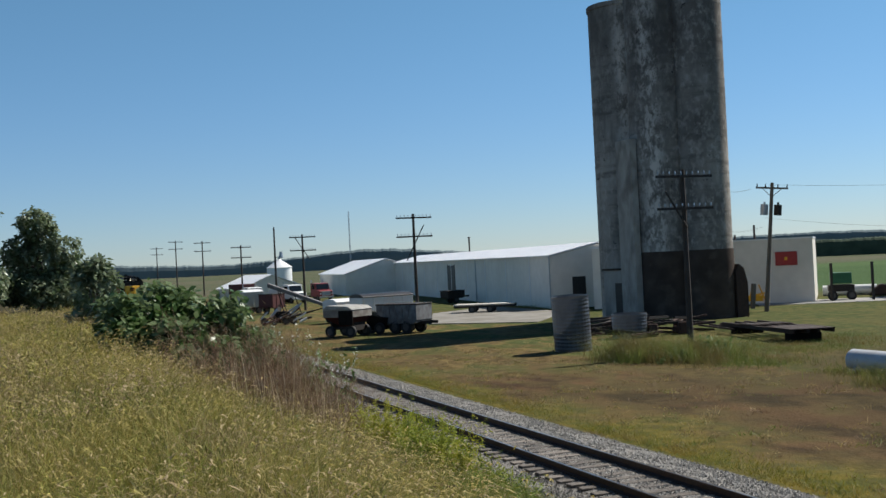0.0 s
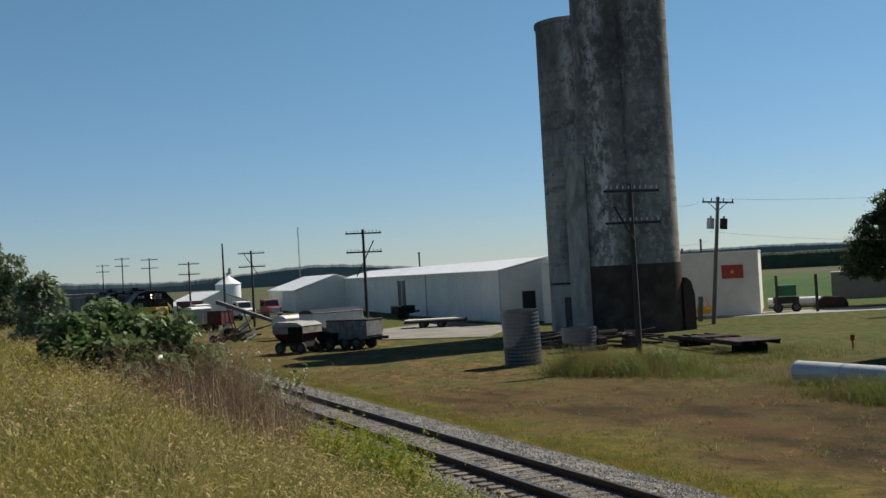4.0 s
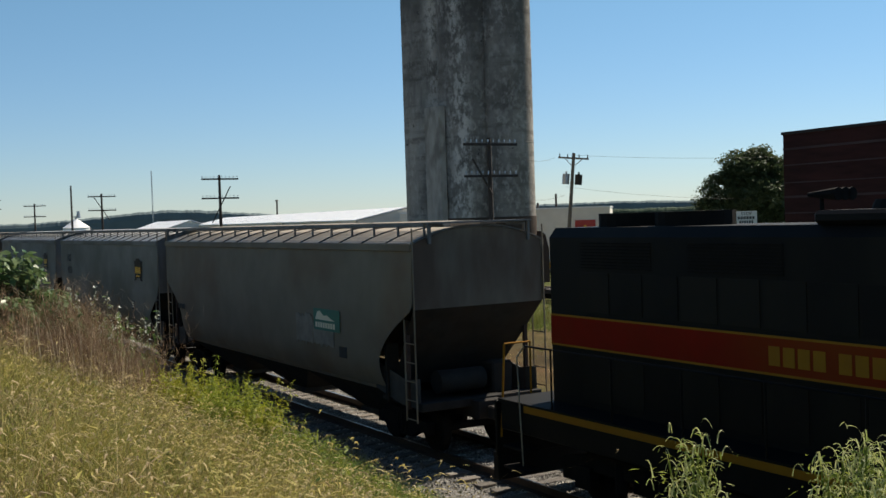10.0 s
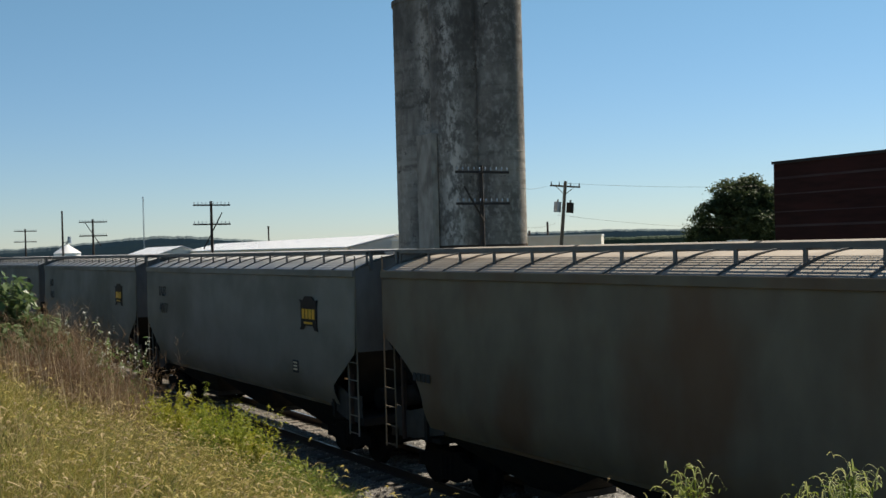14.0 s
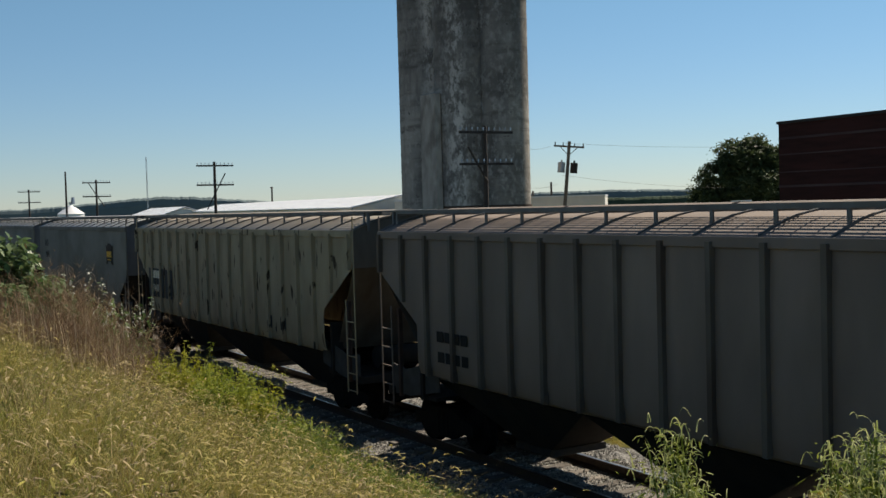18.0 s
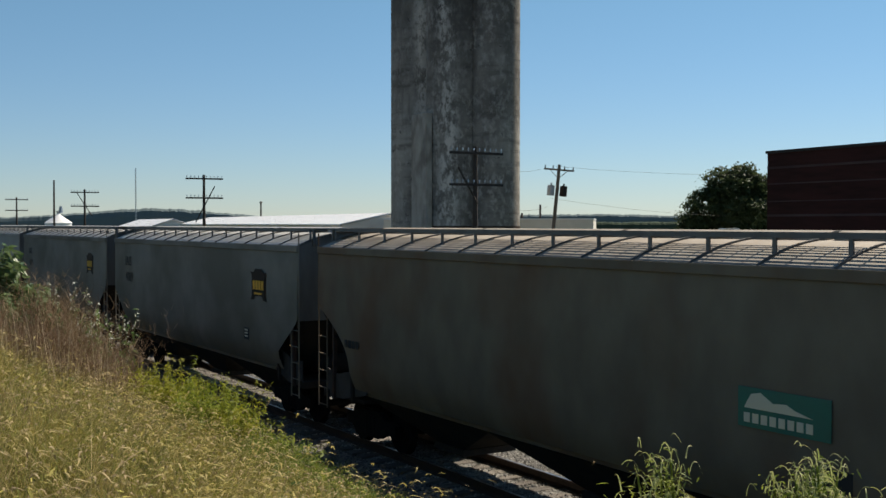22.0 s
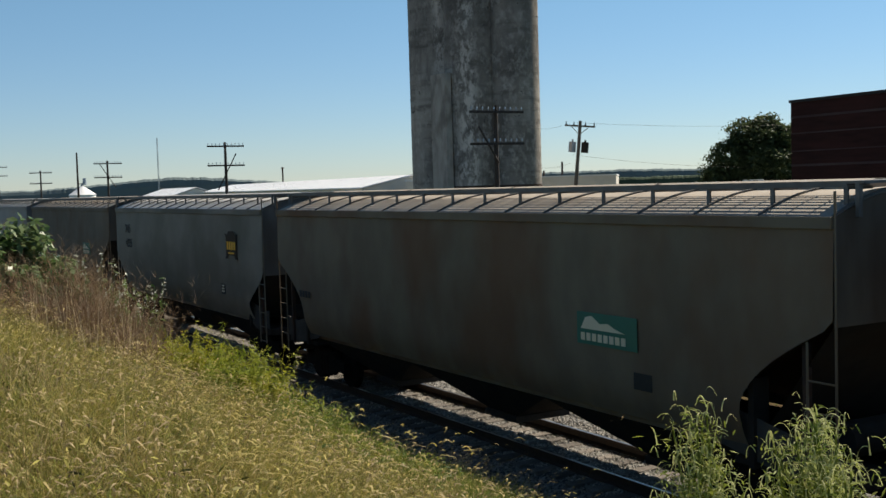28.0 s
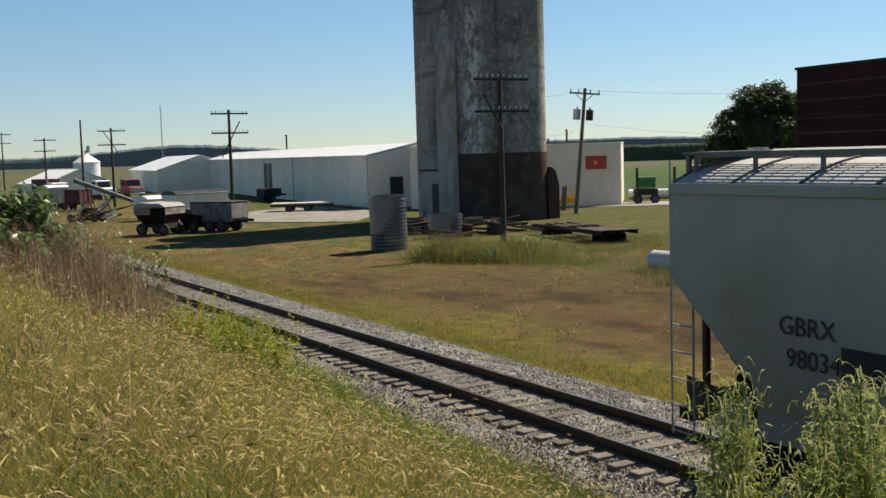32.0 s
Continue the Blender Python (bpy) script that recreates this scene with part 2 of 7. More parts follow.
def finish(name, bm, material, smooth=False, bevel=0.0):
    if bevel:
        bmesh.ops.bevel(bm, geom=bm.edges[:], offset=bevel, segments=1, affect='EDGES', clamp_overlap=True)
    bmesh.ops.recalc_face_normals(bm, faces=bm.faces[:])
    me = bpy.data.meshes.new(name)
    bm.to_mesh(me)
    bm.free()
    if material:
        for mm in (material if isinstance(material, (list, tuple)) else [material]):
            me.materials.append(mm)
    if smooth:
        for f in me.polygons:
            f.use_smooth = True
        me.set_sharp_from_angle(angle=radians(38))
    return me


def part(name, bm, material, parent, label="", smooth=False, bevel=0.0, at=None):
    ob = new(name, finish(name, bm, material, smooth, bevel))
    ob.parent = parent
    if at is not None:
        ob.matrix_basis = at
    if label:
        ob["label"] = label
    return ob


def share(name, me, parent, m, label=""):
    """Another object on the same mesh."""
    ob = new(name, me)
    ob.parent = parent
    ob.matrix_basis = m
    if label:
        ob["label"] = label
    return ob


def thing(name, label, category, m=None, group="", kind=""):
    ob = new(name)
    if m is not None:
        ob.matrix_basis = m
    return tagged(ob, label, category, group, kind)


def solid(name, bm, material, label, category="", kind="", smooth=False, bevel=0.0, group="", m=None):
    ob = new(name, finish(name, bm, material, smooth, bevel))
    if m is not None:
        ob.matrix_basis = m
    return tagged(ob, label, category, group, kind)


def box_part(name, material, parent, x0, x1, y0, y1, z0, z1, label="", bevel=0.0):
    bm = bmesh.new()
    bm_box(bm, x0, x1, y0, y1, z0, z1)
    return part(name, bm, material, parent, label, False, bevel)


# ---- the lie of the land ----
DX = 11.99          # centre of the track
GZ = -0.5           # yard level
BANK_FOOT, BANK_TOP, BANK_SLOPE = 10.2, 3.25, 0.47


def bank_z(x, y):
    """Height of the bank on which the camera stands: a toe by the ballast, a steep side, a flat top."""
    d = BANK_FOOT - x
    z = GZ + 0.06 + min(d, 1.3) * 0.14 + max(d - 1.3, 0.0) * BANK_SLOPE
    z = min(z, BANK_TOP + 0.03 * max(0.0, -x))
    far = min(max((y - 60.0) / 60.0, 0.0), 1.0)
    z = z * (1 - far) + GZ * far
    return max(z + 0.08 * noise.noise((x * 0.35, y * 0.35, 0)) * min(max(d, 0.0) / 2.0, 1.0), GZ)


def ground_z(x, y):
    if x < BANK_FOOT and -60 < y:
        return bank_z(x, y)
    return GZ


# ---- ground ----
def ground_material():
    m = bpy.data.materials.new("mown_ground")
    m.use_nodes = True
    n, l = m.node_tree.nodes, m.node_tree.links
    b = n["Principled BSDF"]
    b.inputs["Roughness"].default_value = 1.0
    b.inputs["Specular IOR Level"].default_value = 0.1
    tc = n.new("ShaderNodeTexCoord")
    sep = n.new("ShaderNodeSeparateXYZ")
    l.new(tc.outputs["Object"], sep.inputs[0])

    def noise_at(scale, detail=6, stretch=(1, 1, 1)):
        mp = n.new("ShaderNodeMapping")
        mp.inputs["Scale"].default_value = stretch
        l.new(tc.outputs["Object"], mp.inputs[0])
        t = n.new("ShaderNodeTexNoise")
        t.inputs["Scale"].default_value, t.inputs["Detail"].default_value = scale, detail
        l.new(mp.outputs[0], t.inputs[0])
        return t.outputs[0]

    def ramp(src, a, c, lo=0.0, hi=1.0):
        r = n.new("ShaderNodeMapRange")
        r.interpolation_type = 'SMOOTHSTEP'
        r.inputs[1].default_value, r.inputs[2].default_value, r.inputs[3].default_value, r.inputs[4].default_value = a, c, lo, hi
        l.new(src, r.inputs[0])
        return r.outputs[0]

    def mix(f, a, c):
        x = n.new("ShaderNodeMix")
        x.data_type = 'RGBA'
        l.new(f, x.inputs[0])
        for i, v in ((6, a), (7, c)):
            if isinstance(v, tuple):
                x.inputs[i].default_value = (*v, 1)
            else:
                l.new(v, x.inputs[i])
        return x.outputs[2]

    def op(kind, a, c):
        x = n.new("ShaderNodeMath")
        x.operation = kind
        for i, v in ((0, a), (1, c)):
            if isinstance(v, (int, float)):
                x.inputs[i].default_value = v
            else:
                l.new(v, x.inputs[i])
        return x.outputs[0]

    wob = op('MULTIPLY', op('SUBTRACT', noise_at(0.12, 4), 0.5), 9.0)
    xx = op('ADD', sep.outputs[0], wob)
    fine = ramp(noise_at(1.6, 8), 0.35, 0.68)
    streak = ramp(noise_at(0.42, 9, (1.0, 0.45, 1)), 0.42, 0.58)
    green = mix(fine, (0.042, 0.058, 0.014), (0.085, 0.088, 0.026))
    dry = mix(fine, (0.085, 0.060, 0.022), (0.185, 0.132, 0.05))
    bare = mix(streak, (0.052, 0.029, 0.014), (0.135, 0.078, 0.036))
    lush = mix(fine, (0.066, 0.070, 0.012), (0.12, 0.094, 0.016))
    c = mix(streak, dry, green)
    tuft = ramp(noise_at(0.9, 9, (1.0, 0.5, 1)), 0.42, 0.6)
    worn = ramp(noise_at(0.22, 6, (1.0, 0.6, 1)), 0.38, 0.6, 0.35, 1.0)
    # dry strip beside the line, yellow-green weeds at the ballast's edge
    f = op('MULTIPLY', ramp(xx, 14.0, 19.0), ramp(xx, 21.0, 30.0, 1.0, 0.0))
    f = op('MULTIPLY', f, ramp(sep.outputs[1], 44.0, 68.0, 1.0, 0.3))
    c = mix(op('MULTIPLY', op('MULTIPLY', f, worn), op('SUBTRACT', 1.0, op('MULTIPLY', tuft, 0.55))), c, bare)
    e = op('MULTIPLY', ramp(xx, 12.0, 14.0), ramp(xx, 15.6, 18.5, 1.0, 0.0))
    c = mix(op('MULTIPLY', e, ramp(noise_at(0.8, 5), 0.3, 0.55, 0.25, 0.95)), c, lush)
    c = mix(ramp(xx, 30.0, 44.0, 0.0, 0.75), c, green)
    # darker ground on the near side of the yard
    umber = op('MULTIPLY', ramp(op('ADD', sep.outputs[1], wob), 32.0, 52.0, 0.95, 0.0), ramp(xx, 16.0, 20.0))
    c = mix(op('MULTIPLY', umber, ramp(noise_at(0.35, 8), 0.3, 0.6, 0.55, 1.0)), c, mix(streak, (0.028, 0.021, 0.009), (0.07, 0.042, 0.019)))
    # far fields: a green crop on one hand, stubble on the other
    far = ramp(op('ADD', sep.outputs[0], op('MULTIPLY', sep.outputs[1], 0.25)), 100.0, 112.0)
    crop = mix(ramp(noise_at(0.02, 4), 0.35, 0.65), (0.045, 0.082, 0.025), (0.062, 0.102, 0.032))
    c = mix(far, c, crop)
    stub = mix(ramp(noise_at(0.03, 4, (1, .2, 1)), 0.4, 0.6), (0.095, 0.092, 0.055), (0.07, 0.082, 0.04))
    c = mix(ramp(sep.outputs[1], 210.0, 240.0), c, stub)
    # thatch and soil under the bank's tall grass, darkened for shade between tufts
    c = mix(ramp(sep.outputs[0], 9.0, 9.8, 1.0, 0.0), c, mix(fine, (0.028, 0.024, 0.012), (0.06, 0.05, 0.022)))
    l.new(c, b.inputs["Base Color"])
    bp = n.new("ShaderNodeBump")
    bp.inputs["Strength"].default_value, bp.inputs["Distance"].default_value = 0.9, 0.08
    l.new(noise_at(7.0, 6), bp.inputs["Height"])
    l.new(bp.outputs[0], b.inputs["Normal"])
    return m


def spaced(lo, hi, step, ends):
    v = list(np.arange(lo, hi + 1e-6, step))
    a, s = hi, step
    while a < ends[1]:
        s *= 1.35
        a += s
        v.append(a)
    a, s = lo, step
    while a > ends[0]:
        s *= 1.35
        a -= s
        v.insert(0, a)
    return [float(q) for q in v]


def make_ground():
    xs, ys = spaced(-8, 18, 0.5, (-2600, 3200)), spaced(-14, 70, 0.7, (-2600, 3600))
    verts = [(x, y, ground_z(x, y) - (0.12 if 10.2 < x < 15.0 else 0.0) + (0.05 * noise.noise((x * 0.3, y * 0.3, 7)) if x > 16 and abs(x) + abs(y) < 300 else 0.0)) for y in ys for x in xs]
    w = len(xs)
    faces = [(j * w + i, j * w + i + 1, (j + 1) * w + i + 1, (j + 1) * w + i) for j in range(len(ys) - 1) for i in range(w - 1)]
    me = bpy.data.meshes.new("ground")
    me.from_pydata(verts, [], faces)
    for p in me.polygons:
        p.use_smooth = True
    me.materials.append(ground_material())
    tagged(new("ground", me), "flat yard of mown dry grass and a grassy bank", "ground", kind="structure")


make_ground()


# ---- track ----
def island_material(name, c1, c2):
    m = bpy.data.materials.new(name)
    m.use_nodes = True
    n, l = m.node_tree.nodes, m.node_tree.links
    g = n.new("ShaderNodeNewGeometry")
    x = n.new("ShaderNodeMix")
    x.data_type = 'RGBA'
    l.new(g.outputs["Random Per Island"], x.inputs[0])
    x.inputs[6].default_value, x.inputs[7].default_value = (*c1, 1), (*c2, 1)
    l.new(x.outputs[2], n["Principled BSDF"].inputs["Base Color"])
    n["Principled BSDF"].inputs["Roughness"].default_value = .95
    return m


def make_track():
    y0, y1 = -45.0, 330.0
    bm = bmesh.new()
    prof = [(8.8, -0.38), (9.35, -0.295), (10.0, -0.27), (10.55, -0.25), (10.95, -0.215), (11.6, -0.192), (12.4, -0.192), (13.2, -0.215), (13.5, -0.24), (14.2, -0.33), (15.7, -0.60)]
    ys = [y0 + 0.6 * i for i in range(int(150 / 0.6))] + list(np.arange(y0 + 150, y1, 6.0))
    rows = []
    for y in ys:
        sub = []
        for i in range(len(prof) - 1):
            (xa, za), (xb, zb) = prof[i], prof[i + 1]
            k = 3
            sub += [(xa + (xb - xa) * j / k, za + (zb - za) * j / k) for j in range(k)]
        sub.append(prof[-1])
        rows.append([bm.verts.new((x + (0.12 * noise.noise((y * 0.9, x, 3)) if i > 23 else 0), y, z + 0.03 * noise.noise((x * 3, y * 3, 0)))) for i, (x, z) in enumerate(sub)])
    for a, b in zip(rows, rows[1:]):
        for i in range(len(a) - 1):
            bm.faces.new((a[i], a[i + 1], b[i + 1], b[i]))
    gravel = mat("gravel_bed", (0.12, 0.112, 0.10), 0.95, 0, (0.055, 0.05, 0.044), 14, 0.9, 1.0, 22, color3=(0.30, 0.28, 0.25), scale3=9, amount3=0.7)
    solid("ballast", bm, gravel, "bed of grey crushed limestone ballast under the track", "gravel", "structure", True)
    # loose stones over the near stretch
    rng = np.random.default_rng(2)
    n = 100000
    x, y = rng.uniform(9.15, 15.6, n), 8 + rng.uniform(0, 1, n) ** 1.6 * 60
    z = np.interp(x, [p[0] for p in prof], [p[1] for p in prof])
    size = rng.uniform(.012, .026, (n, 1, 1)) * rng.uniform(.6, 1.35, (n, 1, 3))
    base = np.array([(-1, -1, -.6), (1, -1, -.6), (1, 1, -.6), (-1, 1, -.6), (0, 0, 1.0)])
    v = (base[None] + rng.uniform(-.45, .45, (n, 5, 3))) * size
    a = rng.uniform(0, 6.28, n)
    c, s = np.cos(a)[:, None], np.sin(a)[:, None]
    v = np.stack([v[..., 0] * c - v[..., 1] * s, v[..., 0] * s + v[..., 1] * c, v[..., 2]], -1)
    v += np.stack([x, y, z + .008], -1)[:, None]
    f = (np.arange(n) * 5)[:, None, None] + np.array([(0, 1, 4), (1, 2, 4), (2, 3, 4), (3, 0, 4)])[None]
    # near-side stones coloured darker to stand in for the train's deep shadow
    near = x < 10.9
    dark = bpy.data.meshes.new("shade_toned_stones")
    dark.from_pydata(v[near].reshape(-1, 3).tolist(), [], f[:near.sum()].reshape(-1, 3).tolist())
    dark.materials.append(island_material("shade_toned_stone", (0.045, 0.041, 0.035), (0.31, 0.285, 0.25)))
    tagged(new("shade_toned_stones", dark), "loose crushed stone beside the track, colour darkened for train shadow", "gravel", kind="stuff")
    v, f = v[~near], f[:(~near).sum()]
    me = bpy.data.meshes.new("ballast_stones")
    me.from_pydata(v.reshape(-1, 3).tolist(), [], f.reshape(-1, 3).tolist())
    me.materials.append(island_material("ballast_stone", (0.065, 0.06, 0.053), (0.47, 0.44, 0.39)))
    tagged(new("ballast_stones", me), "loose grey crushed limestone on the track bed", "gravel", kind="stuff")
    track = thing("railway_track", "single railway track with rusty rails on weathered timber ties", "railway track", kind="structure")
    # rails
    for s in (-1, 1):
        bm = bmesh.new()
        cx = DX + s * 0.7525
        poly = [(cx - .07, -.17), (cx + .07, -.17), (cx + .07, -.155), (cx + .012, -.13), (cx + .012, -.045), (cx + .036, -.035), (cx + .036, -.004), (cx + .028, 0), (cx - .028, 0), (cx - .036, -.004), (cx - .036, -.035), (cx - .012, -.045), (cx - .012, -.13), (cx - .07, -.155)]
        bm_prism(bm, poly, 'y', y0, y1)
        r = part("rail", bm, M_RAIL, track)
        bm = bmesh.new()
        bm_box(bm, cx - .024, cx + .024, y0, y1, 0.0, 0.003)
        part("rail_head", bm, M_RAILTOP, r, "worn bright running surface")
    # ties: every one an object near the camera, one mesh far off
    bm = bmesh.new()
    bm_box(bm, -1.3, 1.3, -.115, .115, -.20, 0)
    tie = finish("tie", bm, M_TIE, bevel=0.012)
    rng = random.Random(5)
    y, k = 4.0, 0
    farbm = bmesh.new()
    while y < y1:
        if y < 135:
            share("tie", tie, track, pose(DX + rng.uniform(-.05, .05), y, -.172 + rng.uniform(-.01, .004), rng.uniform(-1, 1), rng.uniform(-.5, .5), rng.uniform(-1.2, 1.2)))
        else:
            bm_box(farbm, DX - 1.3, DX + 1.3, y - .115, y + .115, -.37, -.172)
        y += 0.535 + rng.uniform(-.03, .03)
    part("far_ties", farbm, M_TIE, track)["kind"] = "stuff"


make_track()


# ---- concrete elevator ----
def cyl(bm, x, y, r, z0, z1, n=40, a0=0.0):
    ring = [[bm.verts.new((x + r * math.cos(a0 + 2 * math.pi * i / n), y + r * math.sin(a0 + 2 * math.pi * i / n), z)) for i in range(n)] for z in (z0, z1)]
    for i in range(n):
        bm.faces.new((ring[0][i], ring[0][(i + 1) % n], ring[1][(i + 1) % n], ring[1][i]))
    bm.faces.new(ring[1])
    bm.faces.new(ring[0][::-1])


def polar(az, d):
    return d * math.sin(radians(az)), d * math.cos(radians(az))


def make_elevator():
    e = thing("grain_elevator", "tall weathered grey concrete grain elevator with a dark stained base", "grain elevator")

    def bin_at(az, d, r, top, dark):
        x, y = polar(az, d)
        bm = bmesh.new()
        cyl(bm, x, y, r, GZ + 5.2 if dark else GZ - .2, top, 48)
        b = part("bin", bm, M_CONC, e, smooth=True)
        if dark:
            bm = bmesh.new()
            cyl(bm, x, y, r + .05, GZ - .2, GZ + 5.2, 48)
            part("base", bm, M_CONCDARK, e, "dark damp-stained lower wall", smooth=True)
        for k in range(15):
            z = GZ + 6.6 + k * 1.42
            if z < top - .4:
                bm = bmesh.new()
                ring = [(r + .006, z), (r + .014, z + .02), (r + .006, z + .06)]
                rows = [[bm.verts.new((x + q * math.cos(2 * math.pi * i / 48), y + q * math.sin(2 * math.pi * i / 48), zz)) for i in range(48)] for q, zz in ring]
                for ra, rb in zip(rows, rows[1:]):
                    for i in range(48):
                        bm.faces.new((ra[i], ra[(i + 1) % 48], rb[(i + 1) % 48], rb[i]))
                part("lift_line", bm, M_CONC, b)
        bm = bmesh.new()
        cyl(bm, x, y, r + .10, top, top + .35, 48)
        part("parapet", bm, M_CONC, b)
    bin_at(31.62, 86.6, 2.15, 27.3, True)
    bin_at(33.72, 86.2, 2.0, 27.3, True)
    bin_at(30.15, 90.5, 2.8, 24.3, False)
    # corner pilaster, work floor wall with door and window
    x, y = polar(30.25, 85.2)
    bm = bmesh.new()
    bm_box(bm, x - .28, x + .28, y - .3, y + 2.0, GZ, 13.4)
    part("pilaster", bm, M_CONCPALE, e, bevel=.04)
    x0, y0 = polar(28.55, 88.2)
    x1, y1 = polar(30.2, 86.2)
    d = Vector((x1 - x0, y1 - y0, 0))
    m = Matrix.Translation((x0, y0, GZ)) @ pose(0, 0, 0, 0, 0, math.degrees(math.atan2(d.y, d.x)))
    bm = bmesh.new()
    bm_box(bm, 0, d.length, 0, 1.2, -.2, 3.9)
    w = part("annex_wall", bm, M_CONCPALE, e, at=m)
    box_part("ledge", M_CONCDARK, w, -.1, d.length, -.12, .2, 3.9, 4.05)
    box_part("doorway", M_BLACK, w, 1.1, 1.75, -.03, .05, .1, 2.9, "dark open doorway")
    box_part("window", M_GLASS, w, 2.1, 2.55, -.03, .05, 1.1, 2.7)
    box_part("window_frame", M_WHITE, w, 2.02, 2.1, -.05, .02, 1.0, 2.8)
    bm = bmesh.new()
    bm_tube(bm, (43.25, 75.3, 10.5), (42.75, 75.6, 8.3), .13, n=8)
    bm_tube(bm, (43.25, 75.3, 10.3), (43.7, 76.1, 10.4), .05, n=6)
    part("loose_spout", bm, M_UNDER, e, "dark steel spout hanging on the wall")
    # rusty round-topped boot leaning at the foot
    x, y = polar(35.25, 86.0)
    bm = bmesh.new()
    bm_prism(bm, [(-.5, 0), (.5, 0), (.5, 2.6), (.2, 3.7), (-.2, 4.0), (-.5, 3.4)], 'y', -.4, .4)
    part("steel_boot", bm, M_RUST, e, "rusty round-topped steel chute", at=pose(x, y, GZ))


make_elevator()


# ---- buildings ----
def axes(az):
    a = radians(az)
    return Vector((math.sin(a), math.cos(a), 0)), Vector((math.cos(a), -math.sin(a), 0))


def gable_hall(name, label, corner, az, length, width, eave, ridge, wall_m, roof_m, seam=1.0):
    """A hall whose long wall runs from corner along az; the gable end runs to the right of it."""
    h = thing(name, label, "building", Matrix.Translation((corner[0], corner[1], GZ)) @ pose(0, 0, 0, 0, 0, -az))
    # local: y along the long wall, x across
    bm = bmesh.new()
    t = 0.2
    bm_box(bm, 0, t, 0, length, -.3, eave)
    part("wall", bm, wall_m, h)
    bm = bmesh.new()
    bm_box(bm, width - t, width, 0, length, -.3, eave)
    part("wall", bm, wall_m, h)
    for y in (0.0, length - t):
        bm = bmesh.new()
        bm_prism(bm, [(t, -.3), (width - t, -.3), (width - t, eave), (width / 2, ridge - .05), (t, eave)], 'y', y, y + t)
        part("gable_wall", bm, wall_m, h)
    for s in (0, 1):
        bm = bmesh.new()
        x0, x1 = (-.35, width / 2) if s == 0 else (width / 2, width + .35)
        dz = (ridge - eave) / (width / 2) * .35
        za, zb = (eave - dz, ridge) if s == 0 else (ridge, eave - dz)
        bm_prism(bm, [(x0, za + .02), (x1, zb + .02), (x1, zb + .14), (x0, za + .14)], 'y', -.25, length + .25)
        roof = part("roof", bm, roof_m, h, "white ribbed metal roof")
        bm = bmesh.new()
        bm_prism(bm, [(x0, za + .14), (x1, zb + .14), (x1, zb + .149), (x0, za + .149)], 'y', -.03, .03)
        rib = finish("roof_rib", bm, roof_m)
        k = int(length / seam)
        for i in range(k + 1):
            share("roof_rib", rib, roof, pose(0, -.2 + (length + .4) * i / k, 0))
    return h


def make_halls():
    h = gable_hall("warehouse", "long white metal warehouse with a low pitched roof", (47.8, 98.7), 7.5, 88, 10, 5.27, 6.33, M_WHITEWALL, M_WHITEROOF)
    # dark doorway with frame in the long wall, another in the gable
    for nm, y0, y1, z1 in (("doorway", 41.0, 45.0, 4.6),):
        box_part(nm, M_BLACK, h, -.02, .05, y0, y1, 0.0, z1, "open dark doorway")
        box_part("door_frame", M_STEEL_DARK, h, -.06, .0, y0 - .15, y0, 0, z1 + .15)
        box_part("door_frame", M_STEEL_DARK, h, -.06, .0, y1, y1 + .15, 0, z1 + .15)
    box_part("gable_door", M_BLACK, h, 2.2, 3.6, -.03, .05, 0.9, 3.1, "open dark door")
    for y in np.arange(7.0, 88, 9.0):
        box_part("wall_seam", M_WHITEROOF, h, -.05, -.005, y - .06, y + .06, 0, 5.3)
    box_part("downpipe", M_GALV, h, -.1, -.01, .15, .3, 0, 5.3)
    box_part("downpipe", M_GALV, h, -.1, -.01, 29.5, 29.65, 0, 5.3)
    bm = bmesh.new()
    bm_tube(bm, (5.0, 52, 6.2), (5.0, 52, 8.4), .12, n=8)
    bm_tube(bm, (5.0, 52, 8.4), (5.0, 52, 8.6), .28, .1, n=8)
    part("vent_pipe", bm, M_STEEL_DARK, h)
    gable_hall("metal_shed", "white metal machine shed with a pale ribbed roof", (50.3, 185), 7.5, 39, 14.5, 3.75, 6.1, M_WHITEWALL, M_WHITEROOF)
    gable_hall("low_barn", "low farm shed with a whitish metal roof", (36, 206), -10, 14, 12, 1.9, 4.2, M_WHITEWALL, M_WHITEROOF)
    # block building behind the elevator
    w = thing("white_building", "flat-roofed white painted block building with a red sign", "building", Matrix.Translation((65.2, 81.0, GZ)) @ pose(0, 0, 0, 0, 0, 50))
    box_part("wall", M_WHITEWALL, w, 0, .3, 0, 20, -.3, 5.75)
    box_part("wall", M_WHITEWALL, w, .3, 14, 0, .3, -.3, 5.75)
    box_part("wall", M_WHITEWALL, w, .3, 14, 19.7, 20, -.3, 5.75)
    box_part("wall", M_WHITEWALL, w, 13.7, 14, .3, 19.7, -.3, 5.75)
    box_part("roof", M_WHITEROOF, w, -.05, 14.05, -.05, 20.05, 5.75, 5.88)
    sg = box_part("sign", M_RED, w, -.12, -.02, 1.35, 3.25, 3.4, 4.63, "faded red rectangular sign board")
    box_part("sign_mark", M_YELLOW, sg, -.135, -.121, 2.2, 2.45, 3.85, 4.15)
    for x, y, z in ((2.0, 5.1, 7.2), (2.5, 6.9, 6.4)):
        bm = bmesh.new()
        bm_tube(bm, (x, y, 5.8), (x, y, z), .1, n=8)
        part("vent_pipe", bm, M_STEEL_DARK, w)


make_halls()


